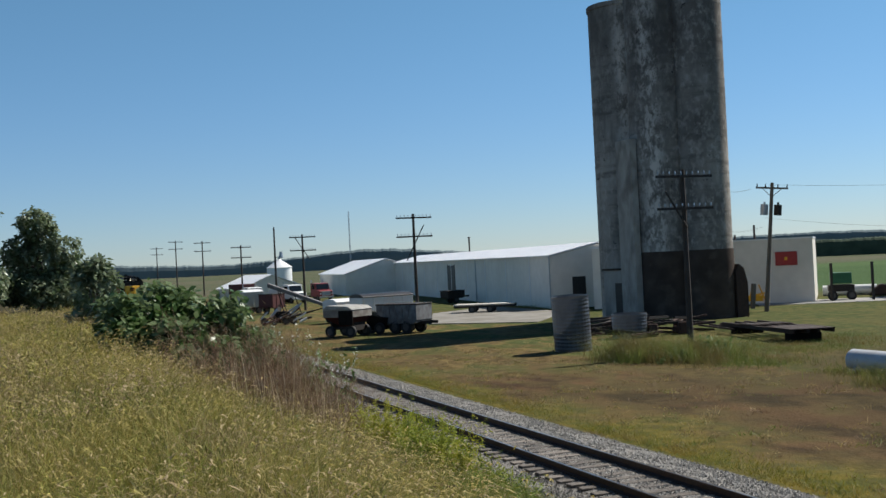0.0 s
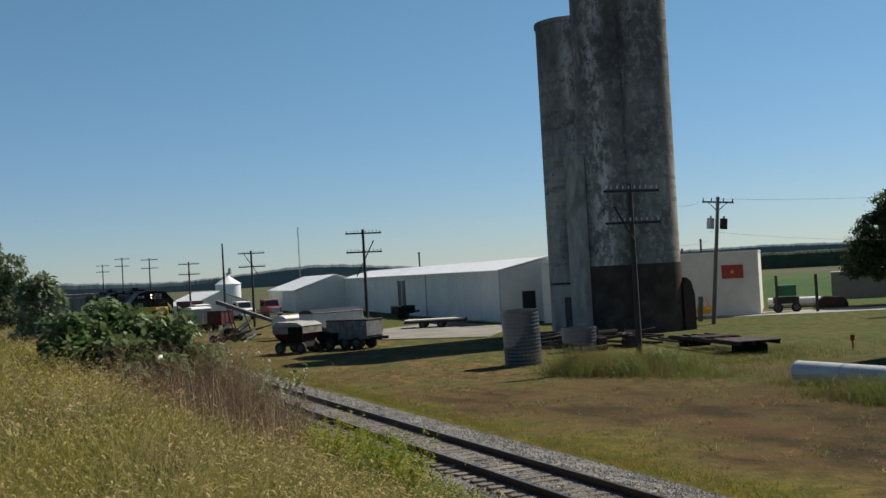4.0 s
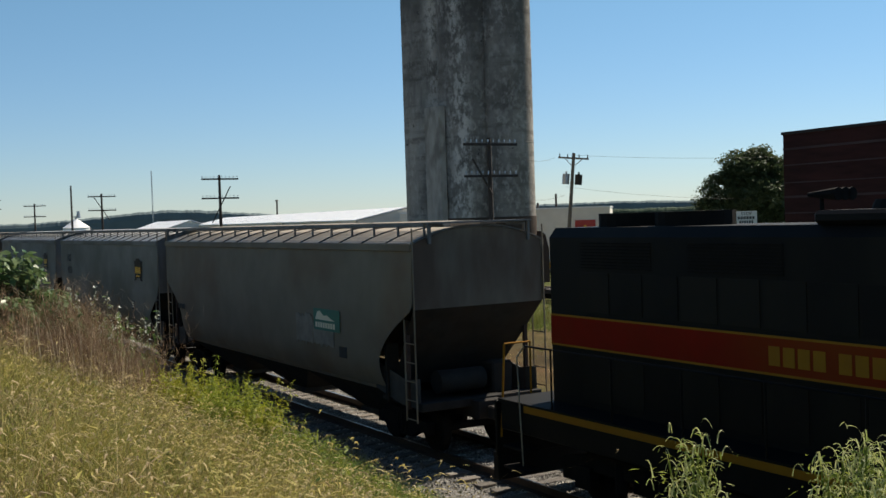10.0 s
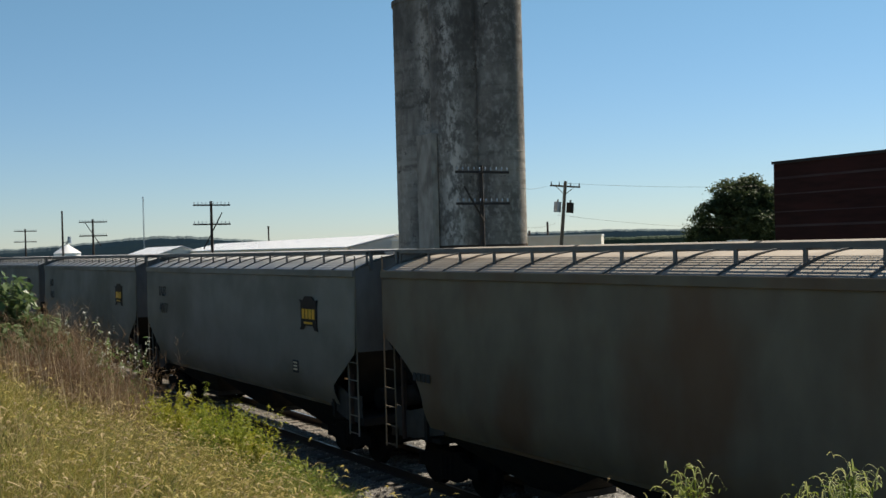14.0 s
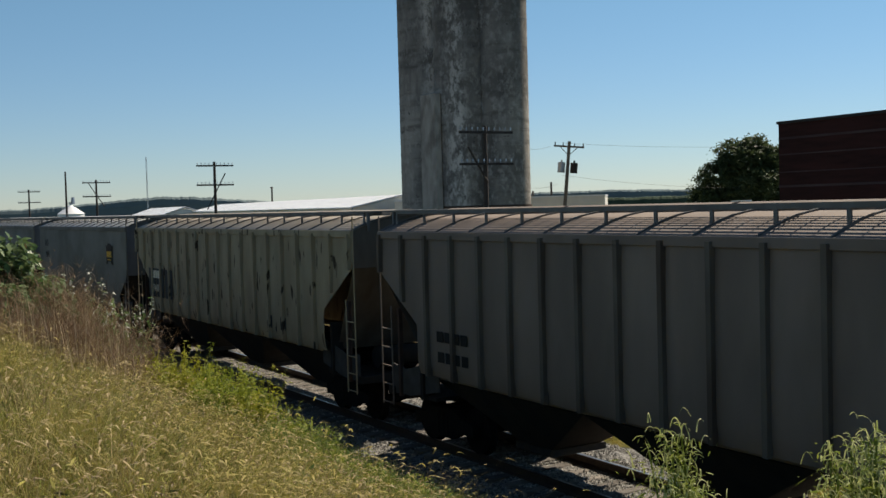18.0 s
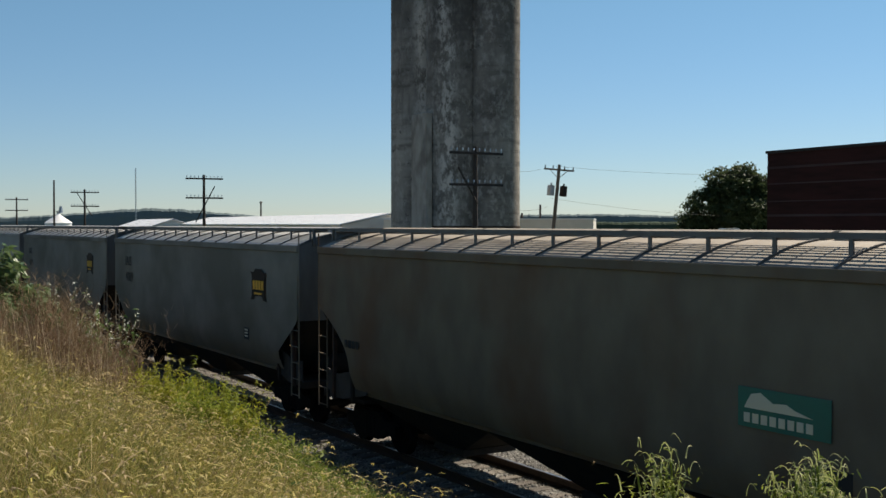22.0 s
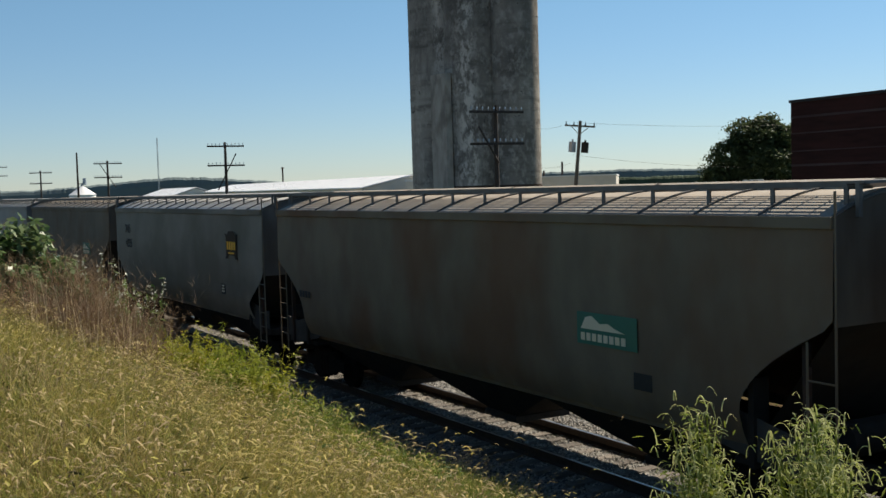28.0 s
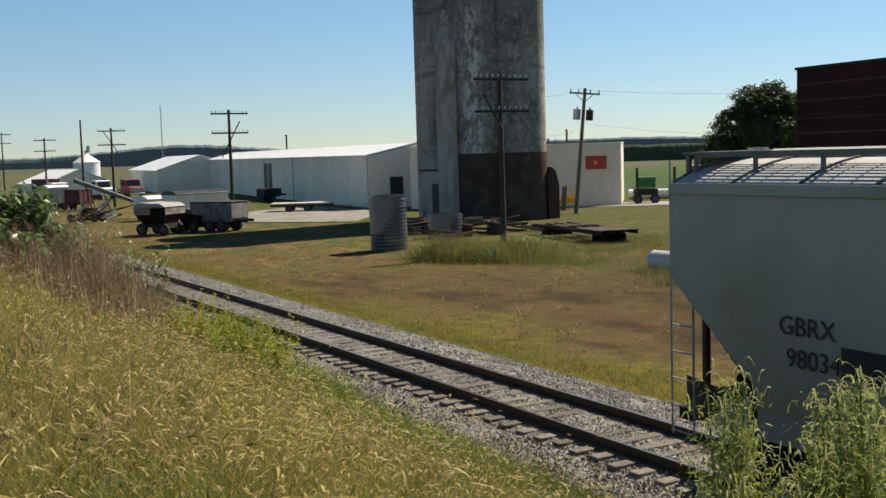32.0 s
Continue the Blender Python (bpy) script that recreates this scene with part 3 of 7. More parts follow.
def make_brick_building():
    b = thing("brick_building", "dark red brick building with a flat roof", "building", Matrix.Translation((46.6, 42.8, GZ)) @ pose(0, 0, 0, 0, 0, -4))
    box_part("wall", M_BRICK, b, 0, 16, -22, 0, -.3, 9.2)
    pale = mat("pale_mortar_band", (0.075, 0.045, 0.04), .9, 0, (.045, .02, .018), .5, .9)
    for i, z in enumerate((1.2, 2.45, 3.6, 4.9, 5.75, 6.55, 7.5, 8.35)):
        box_part("brick_band", pale, b, -.012, 16.012, -22.012, .012, z, z + (.07, .12, .06)[i % 3])
    box_part("coping", M_STEEL_DARK, b, -.08, 16.08, -22.08, .08, 9.2, 9.35)


make_brick_building()


# ---- poles ----
def lathe(bm, prof, axis, n=12):
    """One closed skin turned round an axis: prof is (place along it, radius)."""
    def at(u, r, k):
        c, q = r * math.cos(2 * math.pi * k / n), r * math.sin(2 * math.pi * k / n)
        return {'x': (u, c, q), 'y': (c, u, q), 'z': (c, q, u)}[axis]
    rings = [[bm.verts.new(at(u, r, k)) for k in range(n)] for u, r in prof]
    for a, b in zip(rings, rings[1:]):
        for k in range(n):
            bm.faces.new((a[k], a[(k + 1) % n], b[(k + 1) % n], b[k]))
    bm.faces.new(rings[0][::-1])
    bm.faces.new(rings[-1])


def insulator_mesh():
    bm = bmesh.new()
    lathe(bm, [(0, .015), (.09, .015), (.09, .045), (.16, .04), (.22, .02)], 'z', 7)
    return finish("insulator", bm, M_GALV)


INSULATOR = insulator_mesh()


def telegraph_pole(x, y, top, lean=0.0, arms=((0.35, 3.3), (2.0, 3.3)), brace=None):
    p = thing("telegraph_pole", "dark creosoted wooden telegraph pole with two crossarms and insulators", "telegraph pole",
              Matrix.Translation((x, y, GZ)) @ pose(0, 0, 0, 0, lean, 0), "telegraph poles along the line")
    h = top - GZ
    bm = bmesh.new()
    bm_tube(bm, (0, 0, -.3), (0, 0, h), .17, .11, 10)
    part("pole", bm, M_POLE, p)
    for k, (dz, w) in enumerate(arms):
        bm = bmesh.new()
        bm_box(bm, -w / 2, w / 2, -.20, -.09, h - dz - .07, h - dz + .06)
        a = part("crossarm", bm, M_POLE, p)
        for i in range(10):
            xx = -w / 2 + .1 + (w - .2) * i / 9
            share("insulator", INSULATOR, a, pose(xx, -.145, h - dz + .05), "pale glass insulator" if i == 0 else "")
    if brace:
        bm = bmesh.new()
        bm_tube(bm, (brace[0][0], -.16, h - brace[0][1]), (brace[1][0], -.16, h - brace[1][1]), .05, n=6)
        part("brace", bm, M_POLE, p)
    return p


for k in range(7):
    telegraph_pole(31.4, 48.84 + 43.1 * k + (0, 0, 0, .8, 1.2, 2, 2.5)[k], (8.9, 9.07, 8.95, 8.9, 11.0, 12.6, 12.2)[k], brace=(((.05, 3.0), (-1.15, 1.1)), ((-.8, 4.1), (.9, 1.0)), ((.85, 3.2), (-.95, .4)), None, None, None, None)[k])


ON_SIDE = Matrix(((0, 0, -1, 0), (-1, 0, 0, 0), (0, 1, 0, 0), (0, 0, 0, 1)))      # text on the side that faces -x
ON_FRONT = pose(0, 0, 0, 90, 0, 0)                                                # text on a face that looks towards -y


def text_mesh(body, size, material):
    cu = bpy.data.curves.new("lettering", 'FONT')
    cu.body, cu.size, cu.extrude, cu.align_x, cu.resolution_u = body, size, 0.003, 'CENTER', 3
    ob = bpy.data.objects.new("lettering", cu)
    scene.collection.objects.link(ob)
    me = bpy.data.meshes.new_from_object(ob.evaluated_get(bpy.context.evaluated_depsgraph_get()))
    bpy.data.objects.remove(ob)
    me.materials.clear()
    me.materials.append(material)
    return me


def lettering(body, size, material, parent, at, name="lettering", label=""):
    return share(name, text_mesh(body, size, material), parent, at, label)


M_CREAM = mat("cream_lettering", (0.72, 0.66, 0.5), 0.6)
M_DARKGREY = mat("dark_lettering", (0.02, 0.022, 0.025), 0.7)


# ---- yard things ----
M_CULVERT = mat("dull_culvert_steel", (0.17, 0.18, 0.195), 0.3, 0.2, (0.13, 0.137, 0.15), 2.5, 0.6, spec=0.7)


def corrugated_pipe(x, y, r, h, lean, turn):
    bm = bmesh.new()
    n, rings = 28, int(h / .1)
    prev = None
    for i in range(rings + 1):
        rr = r + (.025 if i % 2 else 0)
        ring = [bm.verts.new((rr * math.cos(2 * math.pi * k / n), rr * math.sin(2 * math.pi * k / n), h * i / rings)) for k in range(n)]
        if prev:
            for k in range(n):
                bm.faces.new((prev[k], prev[(k + 1) % n], ring[(k + 1) % n], ring[k]))
        prev = ring
    bmesh.ops.solidify(bm, geom=bm.faces[:], thickness=.012)
    return solid("culvert_pipe", bm, M_CULVERT, "galvanised corrugated culvert pipe standing on end in the grass", "culvert pipe", m=pose(x, y, GZ - .1, lean[0], lean[1], turn), group="culvert pipes")


corrugated_pipe(27.7, 54.8, 1.02, 3.15, (1.5, -3.0), 10)
corrugated_pipe(34.6, 60.6, 1.08, 1.6, (0, 0), 40)


def lying_pipe():
    a, b = Vector((31.3, 36.7, -.06)), Vector((32.1, 20.0, -.06))
    p = thing("steel_pipe", "long white-painted steel pipe lying in the weeds", "pipe")
    bm = bmesh.new()
    d = (b - a).normalized()
    bm_tube(bm, a, b, .45, n=28, caps=False)
    bm_tube(bm, a, b, .42, n=28, caps=False)
    part("pipe", bm, mat("pale_pipe_paint", (0.52, 0.54, 0.56), 0.5, 0.1, (0.4, 0.4, 0.4), 1.5, 0.5, color3=(0.36, 0.33, 0.3), scale3=.6, amount3=.3), p, smooth=True)
    for k in (2.6, 8.4, 14.0):
        bm = bmesh.new()
        c = a + d * k
        bm_tube(bm, c - d * .04, c + d * .04, .462, n=28, caps=False)
        part("weld_ring", bm, M_GALV, p)
    bm = bmesh.new()
    bm_box(bm, a.x - .7, a.x + .25, a.y - .7, a.y - .4, GZ, GZ + .14)
    solid("timber_block", bm, M_WHITE, "small pale timber block beside the pipe", "block", bevel=.02)


lying_pipe()


def wheel(bm, x, y, z, r, w, axis='y'):
    a = {'y': Vector((0, 1, 0)), 'x': Vector((1, 0, 0))}[axis] * w / 2
    c = Vector((x, y, z))
    bm_tube(bm, c - a, c + a, r, n=18)


def road_wheel(parent, x, y, r, w, axis='x'):
    bm = bmesh.new()
    wheel(bm, 0, 0, 0, r, w, axis)
    t = part("tyre", bm, M_RUBBER, parent, at=pose(x, y, r), bevel=.03)
    bm = bmesh.new()
    wheel(bm, 0, 0, 0, r * .55, w * 1.06, axis)
    part("rim", bm, M_RIM, t)


def gravity_wagon(x, y, turn):
    w = thing("gravity_wagon", "white-topped gravity grain wagon with a dark red underframe", "wagon", pose(x, y, GZ, 0, 0, turn))
    bm = bmesh.new()
    mid = [bm.verts.new(p) for p in ((-1.32, -1.2, 1.5), (1.32, -1.2, 1.5), (1.32, 1.2, 1.5), (-1.32, 1.2, 1.5))]
    low = [bm.verts.new(p) for p in ((-.2, -.5, .75), (.9, -.5, .75), (.9, .5, .75), (-.2, .5, .75))]
    for i in range(4):
        bm.faces.new((mid[i], mid[(i + 1) % 4], low[(i + 1) % 4], low[i]))
    bm.faces.new(low)
    part("hopper", bm, mat("wagon_dark_red", (0.06, 0.014, 0.012), .8, 0, (.035, .012, .012), 3, .5, spec=.2), w)
    bm = bmesh.new()
    bm_prism(bm, [(-1.36, -1.24), (1.36, -1.24), (1.36, 1.24), (-1.36, 1.24)], 'z', 1.5, 2.05)
    part("hopper_band", bm, mat("dirty_white_panel", (0.36, 0.35, 0.32), .8, 0, (.18, .16, .14), 2, .7, color3=(.10, .07, .055), scale3=.9, amount3=.6), w, "dirty white upper panels", bevel=.02)
    # near-black panel over the right half of the wagon's side
    bm = bmesh.new()
    bm_box(bm, .1, 1.38, -1.27, -1.2, .95, 2.0)
    part("tailgate", bm, M_UNDER, w, "near-black panel over half of the wagon side")
    bm = bmesh.new()
    bm_prism(bm, [(-1.4, 2.06), (1.4, 2.06), (.95, 2.3), (-.95, 2.38)], 'y', -1.28, 1.28)
    part("tarp", bm, mat("grey_white_tarp", (0.34, 0.335, 0.31), .85, 0, (.2, .19, .17), 2, .7, .5, 6), w, "whitish roll tarp")
    bm = bmesh.new()
    bm_box(bm, -1.3, 1.3, -.75, -.63, .62, .78)
    bm_box(bm, -1.3, 1.3, .63, .75, .62, .78)
    bm_box(bm, -1.1, -1.0, -.7, .7, .5, 1.6)
    bm_box(bm, 1.0, 1.1, -.7, .7, .5, 1.6)
    part("underframe", bm, M_STEEL_DARK, w)
    for xx in (-.95, .95):
        for yy in (-.9, .9):
            road_wheel(w, xx, yy, .44, .26, 'y')
    return w


def box_wagon(x, y, turn, label, paint, L=4.6, W=2.3, z0=1.0, z1=2.5, wheels=((-1.6, .5), (-.5, .5), (.6, .5)), top=None, ribs=6):
    w = thing("grain_trailer", label, "trailer", pose(x, y, GZ, 0, 0, turn))
    bm = bmesh.new()
    bm_prism(bm, [(-L / 2, z0 + .25), (-L / 2 + .3, z0), (L / 2 - .3, z0), (L / 2, z0 + .25), (L / 2, z1), (-L / 2, z1)], 'y', -W / 2, W / 2)
    part("box", bm, paint, w, bevel=.02)
    for i in range(ribs):
        xx = -L / 2 + .1 + (L - .2) * i / (ribs - 1)
        box_part("post", paint, w, xx - .04, xx + .04, -W / 2 - .05, W / 2 + .05, z0 + .1, z1)
    bm = bmesh.new()
    bm_box(bm, -L / 2 - .03, L / 2 + .03, -W / 2 - .06, W / 2 + .06, z1, z1 + .1)
    part("rim_rail", bm, top or M_STEEL_DARK, w, bevel=.02)
    if top:
        bm = bmesh.new()
        bm_prism(bm, [(-W / 2, z1 + .1), (W / 2, z1 + .1), (W * .3, z1 + .3), (0, z1 + .36), (-W * .3, z1 + .3)], 'x', -L / 2, L / 2)
        part("cover", bm, top, w, "stretched roll tarp")
    bm = bmesh.new()
    bm_box(bm, -L / 2, L / 2 + .9, -.5, -.38, .7, .92)
    bm_box(bm, -L / 2, L / 2 + .9, .38, .5, .7, .92)
    part("chassis", bm, M_STEEL_DARK, w)
    for xx, r in wheels:
        for yy in (-W / 2 + .15, W / 2 - .15):
            road_wheel(w, xx, yy, r, .3, 'y')
    return w


gravity_wagon(21.75, 79.9, -52)
box_wagon(26.1, 79.6, -54, "grey grain trailer with rusty streaks and dark wheels", mat("dull_grey_trailer", (0.20, 0.21, 0.22), .7, 0, (.10, .09, .085), 2, .7, color3=(.06, .06, .06), scale3=1, amount3=.5), 3.7, 2.1, .75, 2.15, ((-.2, .5), (.85, .5)), ribs=7)


def transport_auger():
    a = thing("transport_auger", "dark grain auger with a hopper box between the wagons", "auger", pose(24.2, 80.6, GZ, 0, 0, -50))
    bm = bmesh.new()
    bm_tube(bm, (-1.3, 0, 2.15), (1.2, 0, .75), .2, .2, 12)
    part("tube", bm, mat("dull_green_tube", (0.05, 0.055, 0.04), .7, 0, (.03, .03, .025), 3, .6), a, smooth=False)
    bm = bmesh.new()
    bm_prism(bm, [(-.5, .35), (.9, .35), (1.2, 1.25), (-.7, 1.45)], 'y', -.5, .5)
    part("hopper_box", bm, M_UNDER, a, bevel=.03)
    bm = bmesh.new()
    for p, q in (((-.9, -.6, .4), (-.6, -.2, 1.8)), ((-.9, .6, .4), (-.6, .2, 1.8)), ((-.9, -.6, .4), (1.8, 0, .45)), ((-.9, .6, .4), (1.8, 0, .45))):
        bm_tube(bm, p, q, .045, n=6)
    part("frame", bm, M_STEEL_DARK, a)
    for yy in (-.75, .75):
        road_wheel(a, -.9, yy, .42, .22, 'y')
    road_wheel(a, .7, -.7, .45, .2, 'y')


transport_auger()


def gear_heap():
    """Loose chromed parts, wheels and bars beside the conveyor."""
    rng = random.Random(14)
    g = thing("loose_machinery", "heap of pale and dark loose machine parts by the conveyor", "machinery", pose(21.6, 103.0, GZ))
    for i in range(22):
        bm = bmesh.new()
        bm_tube(bm, (0, 0, 0), (rng.uniform(.6, 1.6), rng.uniform(-.4, .4), rng.uniform(.1, 1.0)), rng.uniform(.05, .13), n=7)
        part("bar", bm, (M_GALV, M_WHITE, M_STEEL_DARK, M_DARKRED)[i % 4], g, at=pose(rng.uniform(-2.2, 1.8), rng.uniform(-1, 1), rng.uniform(.1, 1.1)))
    for i in range(4):
        road_wheel(g, -1.5 + i * .9, rng.uniform(-.6, .6), .38, .2, 'y')
    box_part("gearbox", M_UNDER, g, -.6, .5, -.4, .4, .2, 1.3, bevel=.05)


M_DARKRED = mat("dark_red_box", (0.085, 0.018, 0.017), .7, 0, (.05, .015, .014), 2, .5)
gear_heap()
box_wagon(28.9, 94.5, 14, "whitish grain trailer with a black roll tarp on top", M_WHITE, 5.2, 2.4, 1.1, 2.4, top=M_BLACK)
t = box_wagon(27.6, 100.5, 20, "white hopper trailer with its cover half open", M_WHITE, 4.6, 2.2, .9, 1.9, top=M_WHITE)


def conveyor():
    c = thing("grain_conveyor", "long inclined grain conveyor on a wheeled frame", "conveyor", pose(24.9, 105.6, GZ, 0, 0, -28))
    bm = bmesh.new()
    bm_prism(bm, [(-4.0, 3.55), (3.4, .75), (3.4, 1.05), (-4.0, 3.95)], 'y', -.35, .35)
    part("trough", bm, mat("weathered_trough", (0.17, 0.165, 0.16), .6, .3, (.09, .07, .06), 2, .7), c, bevel=.02)
    bm = bmesh.new()
    for p, q in (((-2.2, -.6, .4), (-3.0, -.3, 3.4)), ((-2.2, .6, .4), (-3.0, .3, 3.4)), ((-2.2, -.6, .4), (1.8, -.3, 1.4)), ((-2.2, .6, .4), (1.8, .3, 1.4)), ((-.6, -.5, .8), (-1.4, -.3, 2.9))):
        bm_tube(bm, p, q, .05, n=6)
    bm_tube(bm, (-2.2, -.8, .4), (-2.2, .8, .4), .06, n=6)
    part("frame", bm, M_STEEL_DARK, c)
    bm = bmesh.new()
    bm_box(bm, 2.9, 3.9, -.6, .6, .3, .9)
    part("hopper_boot", bm, M_STEEL_DARK, c)
    for yy in (-.9, .9):
        road_wheel(c, -2.2, yy, .4, .22, 'y')


conveyor()


def farm_truck(x, y, turn, label, paint, box=None, boxh=2.9):
    t = thing("farm_truck", label, "truck", pose(x, y, GZ, 0, 0, turn))
    bm = bmesh.new()
    bm_prism(bm, [(-1.0, .7), (2.3, .7), (2.3, 1.55), (1.0, 1.75), (.75, 2.75), (-1.0, 2.8)], 'y', -1.15, 1.15)
    part("cab", bm, paint, t, bevel=.06)
    bm = bmesh.new()
    bm_prism(bm, [(1.02, 1.8), (.80, 2.62), (.84, 2.62), (1.06, 1.8)], 'y', -1.0, 1.0)
    part("windscreen", bm, M_GLASS, t)
    box_part("side_window", M_GLASS, t, -.6, .55, -1.165, -1.15, 1.85, 2.55)
    box_part("grille", M_GALV, t, 2.3, 2.35, -.7, .7, .85, 1.5)
    box_part("bumper", M_GALV, t, 2.35, 2.5, -1.15, 1.15, .5, .75, bevel=.02)
    for s in (-1, 1):
        bm = bmesh.new()
        bm_tube(bm, (2.34, s * .95, 1.15), (2.4, s * .95, 1.15), .13, n=10)
        part("headlight", bm, M_WHITE, t)
        bm = bmesh.new()
        bm_tube(bm, (-1.15, s * .95, 1.2), (-1.15, s * .95, 3.3), .07, n=8)
        part("exhaust_stack", bm, M_GALV, t)
    box_part("chassis", M_STEEL_DARK, t, -5.5, 2.2, -.5, .5, .6, .85)
    if box:
        bm = bmesh.new()
        bm_box(bm, -5.6, -1.4, -1.2, 1.2, .95, boxh)
        part("box", bm, box, t, bevel=.03)
    for xx in (1.5, -3.2, -4.4):
        for yy in (-1.0, 1.0):
            road_wheel(t, xx, yy, .5, .3, 'y')


M_TRUCKRED = mat("faded_truck_red", (0.20, 0.02, 0.025), .5, 0, (.13, .018, .02), 3, .5)
farm_truck(41.5, 168.0, -80, "red semi truck tractor with chrome stacks parked in the yard", M_TRUCKRED)
farm_truck(36.5, 165.0, -75, "white farm truck parked in the yard", M_WHITE, M_WHITE, 2.2)
farm_truck(29.5, 160.0, -75, "old truck with a dark red grain box", M_WHITE, M_DARKRED, 3.3)
box_wagon(24.3, 134.0, 15, "white seed tender with a dark red frame", mat("cream_tank_paint", (.5, .47, .4), .5, 0, (.4, .36, .3), 2, .5), 2.6, 2.2, .8, 2.6, ((-.8, .45), (.7, .45)), top=M_WHITE, ribs=3)
box_wagon(26.2, 130.0, 40, "dark red grain cart", M_DARKRED, 2.4, 2.0, .7, 2.3, ((0, .55),), ribs=4)
box_wagon(22.0, 142.0, 25, "rusty old wagon with a pale body", M_RUST, 3.0, 2.0, .7, 1.5, ((-.9, .45), (.9, .45)), ribs=4)


def flat_trailer(x, y, turn, L, W, label, deck_m, z=.75):
    t = thing("flat_trailer", label, "trailer", pose(x, y, GZ, 0, 0, turn))
    bm = bmesh.new()
    bm_box(bm, -L / 2, L / 2, -W / 2, W / 2, z, z + .12)
    part("deck", bm, deck_m, t, bevel=.02)
    bm = bmesh.new()
    for yy in (-W / 2 + .1, -.4, .3, W / 2 - .2):
        bm_box(bm, -L / 2, L / 2, yy, yy + .1, z - .22, z)
    part("beams", bm, M_STEEL_DARK, t)
    for xx in (-L * .2, L * .1):
        for yy in (-W / 2 + .2, W / 2 - .2):
            road_wheel(t, xx, yy, .36, .22, 'y')
    return t


flat_trailer(41.8, 101.5, -30, 6.0, 2.6, "low flat trailer with a weathered pale deck", M_DECK, .75)
box_wagon(48.4, 128.0, 15, "small dark utility trailer by the warehouse door", M_STEEL_DARK, 2.6, 1.6, .6, 1.5, ((0, .4),), ribs=4)


def rusty_flat():
    t = thing("rail_flatcar_frame", "rusty flatcar frame lying in the grass", "flatcar frame")
    a, b = Vector((38.9, 48.6, 0)), Vector((41.2, 60.0, 0))
    d = (b - a).normalized()
    m = Matrix.Translation((a.x, a.y, GZ)) @ pose(0, 0, 0, 0, 0, math.degrees(math.atan2(d.y, d.x)))
    L = (b - a).length
    dark = mat("dark_rusty_beams", (0.04, 0.022, 0.017), .9, 0, (.02, .014, .012), 4, .8)
    for yy in (-1.15, -.3, .3, 1.15):
        bm = bmesh.new()
        bm_box(bm, 0, L * .8, yy - .07, yy + .07, .5, .7)
        part("beam", bm, dark, t, at=m)
    for i in range(22):
        bm = bmesh.new()
        bm_box(bm, -.09, .09, -1.25, 1.25, 0, .05)
        part("plank", bm, (dark, M_RUST, M_POLE)[i % 3], t, at=m @ pose(.12 + i * .2 * (1.0 if i < 16 else 1.5), 0, .70, 0, (i * 37 % 5 - 2) * .8, (i * 53 % 7 - 3) * .8))
    for k in (1.2, L * .72):
        bm = bmesh.new()
        bm_box(bm, k - .4, k + .4, -.9, .9, 0, .5)
        part("bogie_block", bm, M_UNDER, t, at=m, bevel=.06)
    for k in range(4):
        bm = bmesh.new()
        y = -.9 + k * .55
        bm_box(bm, L * .7, L * 1.15, y - .05, y + .05, .25, .36)
        part("loose_rail", bm, dark, t, at=m @ pose(0, 0, 0, 0, 0, k * .8 - 1))


rusty_flat()


def scrap_pile():
    rng = random.Random(8)
    p = thing("scrap_pile", "pile of dark rails, beams and bent scrap metal", "scrap pile")
    for i in range(34):
        x, y = 33.0 + rng.random() * 6.5, 59.0 + rng.random() * 8
        a = rng.uniform(-30, 30)
        L = rng.uniform(1.5, 5.0)
        bm = bmesh.new()
        bm_box(bm, -L / 2, L / 2, -.08, .08, -.08, .08)
        part("beam", bm, (M_STEEL_DARK, M_RUST, M_POLE)[i % 3], p, at=pose(x, y, GZ + .1 + rng.random() * .9, 0, rng.uniform(-10, 10), a))
    for i in range(7):
        bm = bmesh.new()
        bm_box(bm, -.4, .4, -.3, .3, 0, rng.uniform(.3, .9))
        part("scrap_block", bm, M_RUST, p, at=pose(35.5 + rng.random() * 3, 58.5 + rng.random() * 3, GZ, 0, rng.uniform(-20, 20), rng.uniform(0, 90)), bevel=.04)


scrap_pile()


# concrete apron in front of the warehouse
def apron():
    bm = bmesh.new()
    bm_prism(bm, [(31.0, 88.0), (37.6, 80.5), (46.0, 92.0), (47.0, 112.0), (37.5, 105.0)], 'z', GZ - .1, GZ + .06)
    solid("concrete_apron", bm, M_SLAB, "pale concrete apron in front of the warehouse", "pavement", "structure")
    bm = bmesh.new()
    a, b = Vector((61.0, 84.0, 0)), Vector((150.0, 33.0, 0))
    d = (b - a).normalized()
    n = Vector((-d.y, d.x, 0)) * 3.2
    bm_prism(bm, [(p.x, p.y) for p in (a - n, b - n, b + n, a + n)], 'z', GZ - .1, GZ + .05)
    solid("road", bm, mat("pale_road", (0.29, 0.28, 0.26), .95, 0, (.22, .21, .195), .6, .6), "pale concrete road beyond the grass", "road", "structure")


apron()


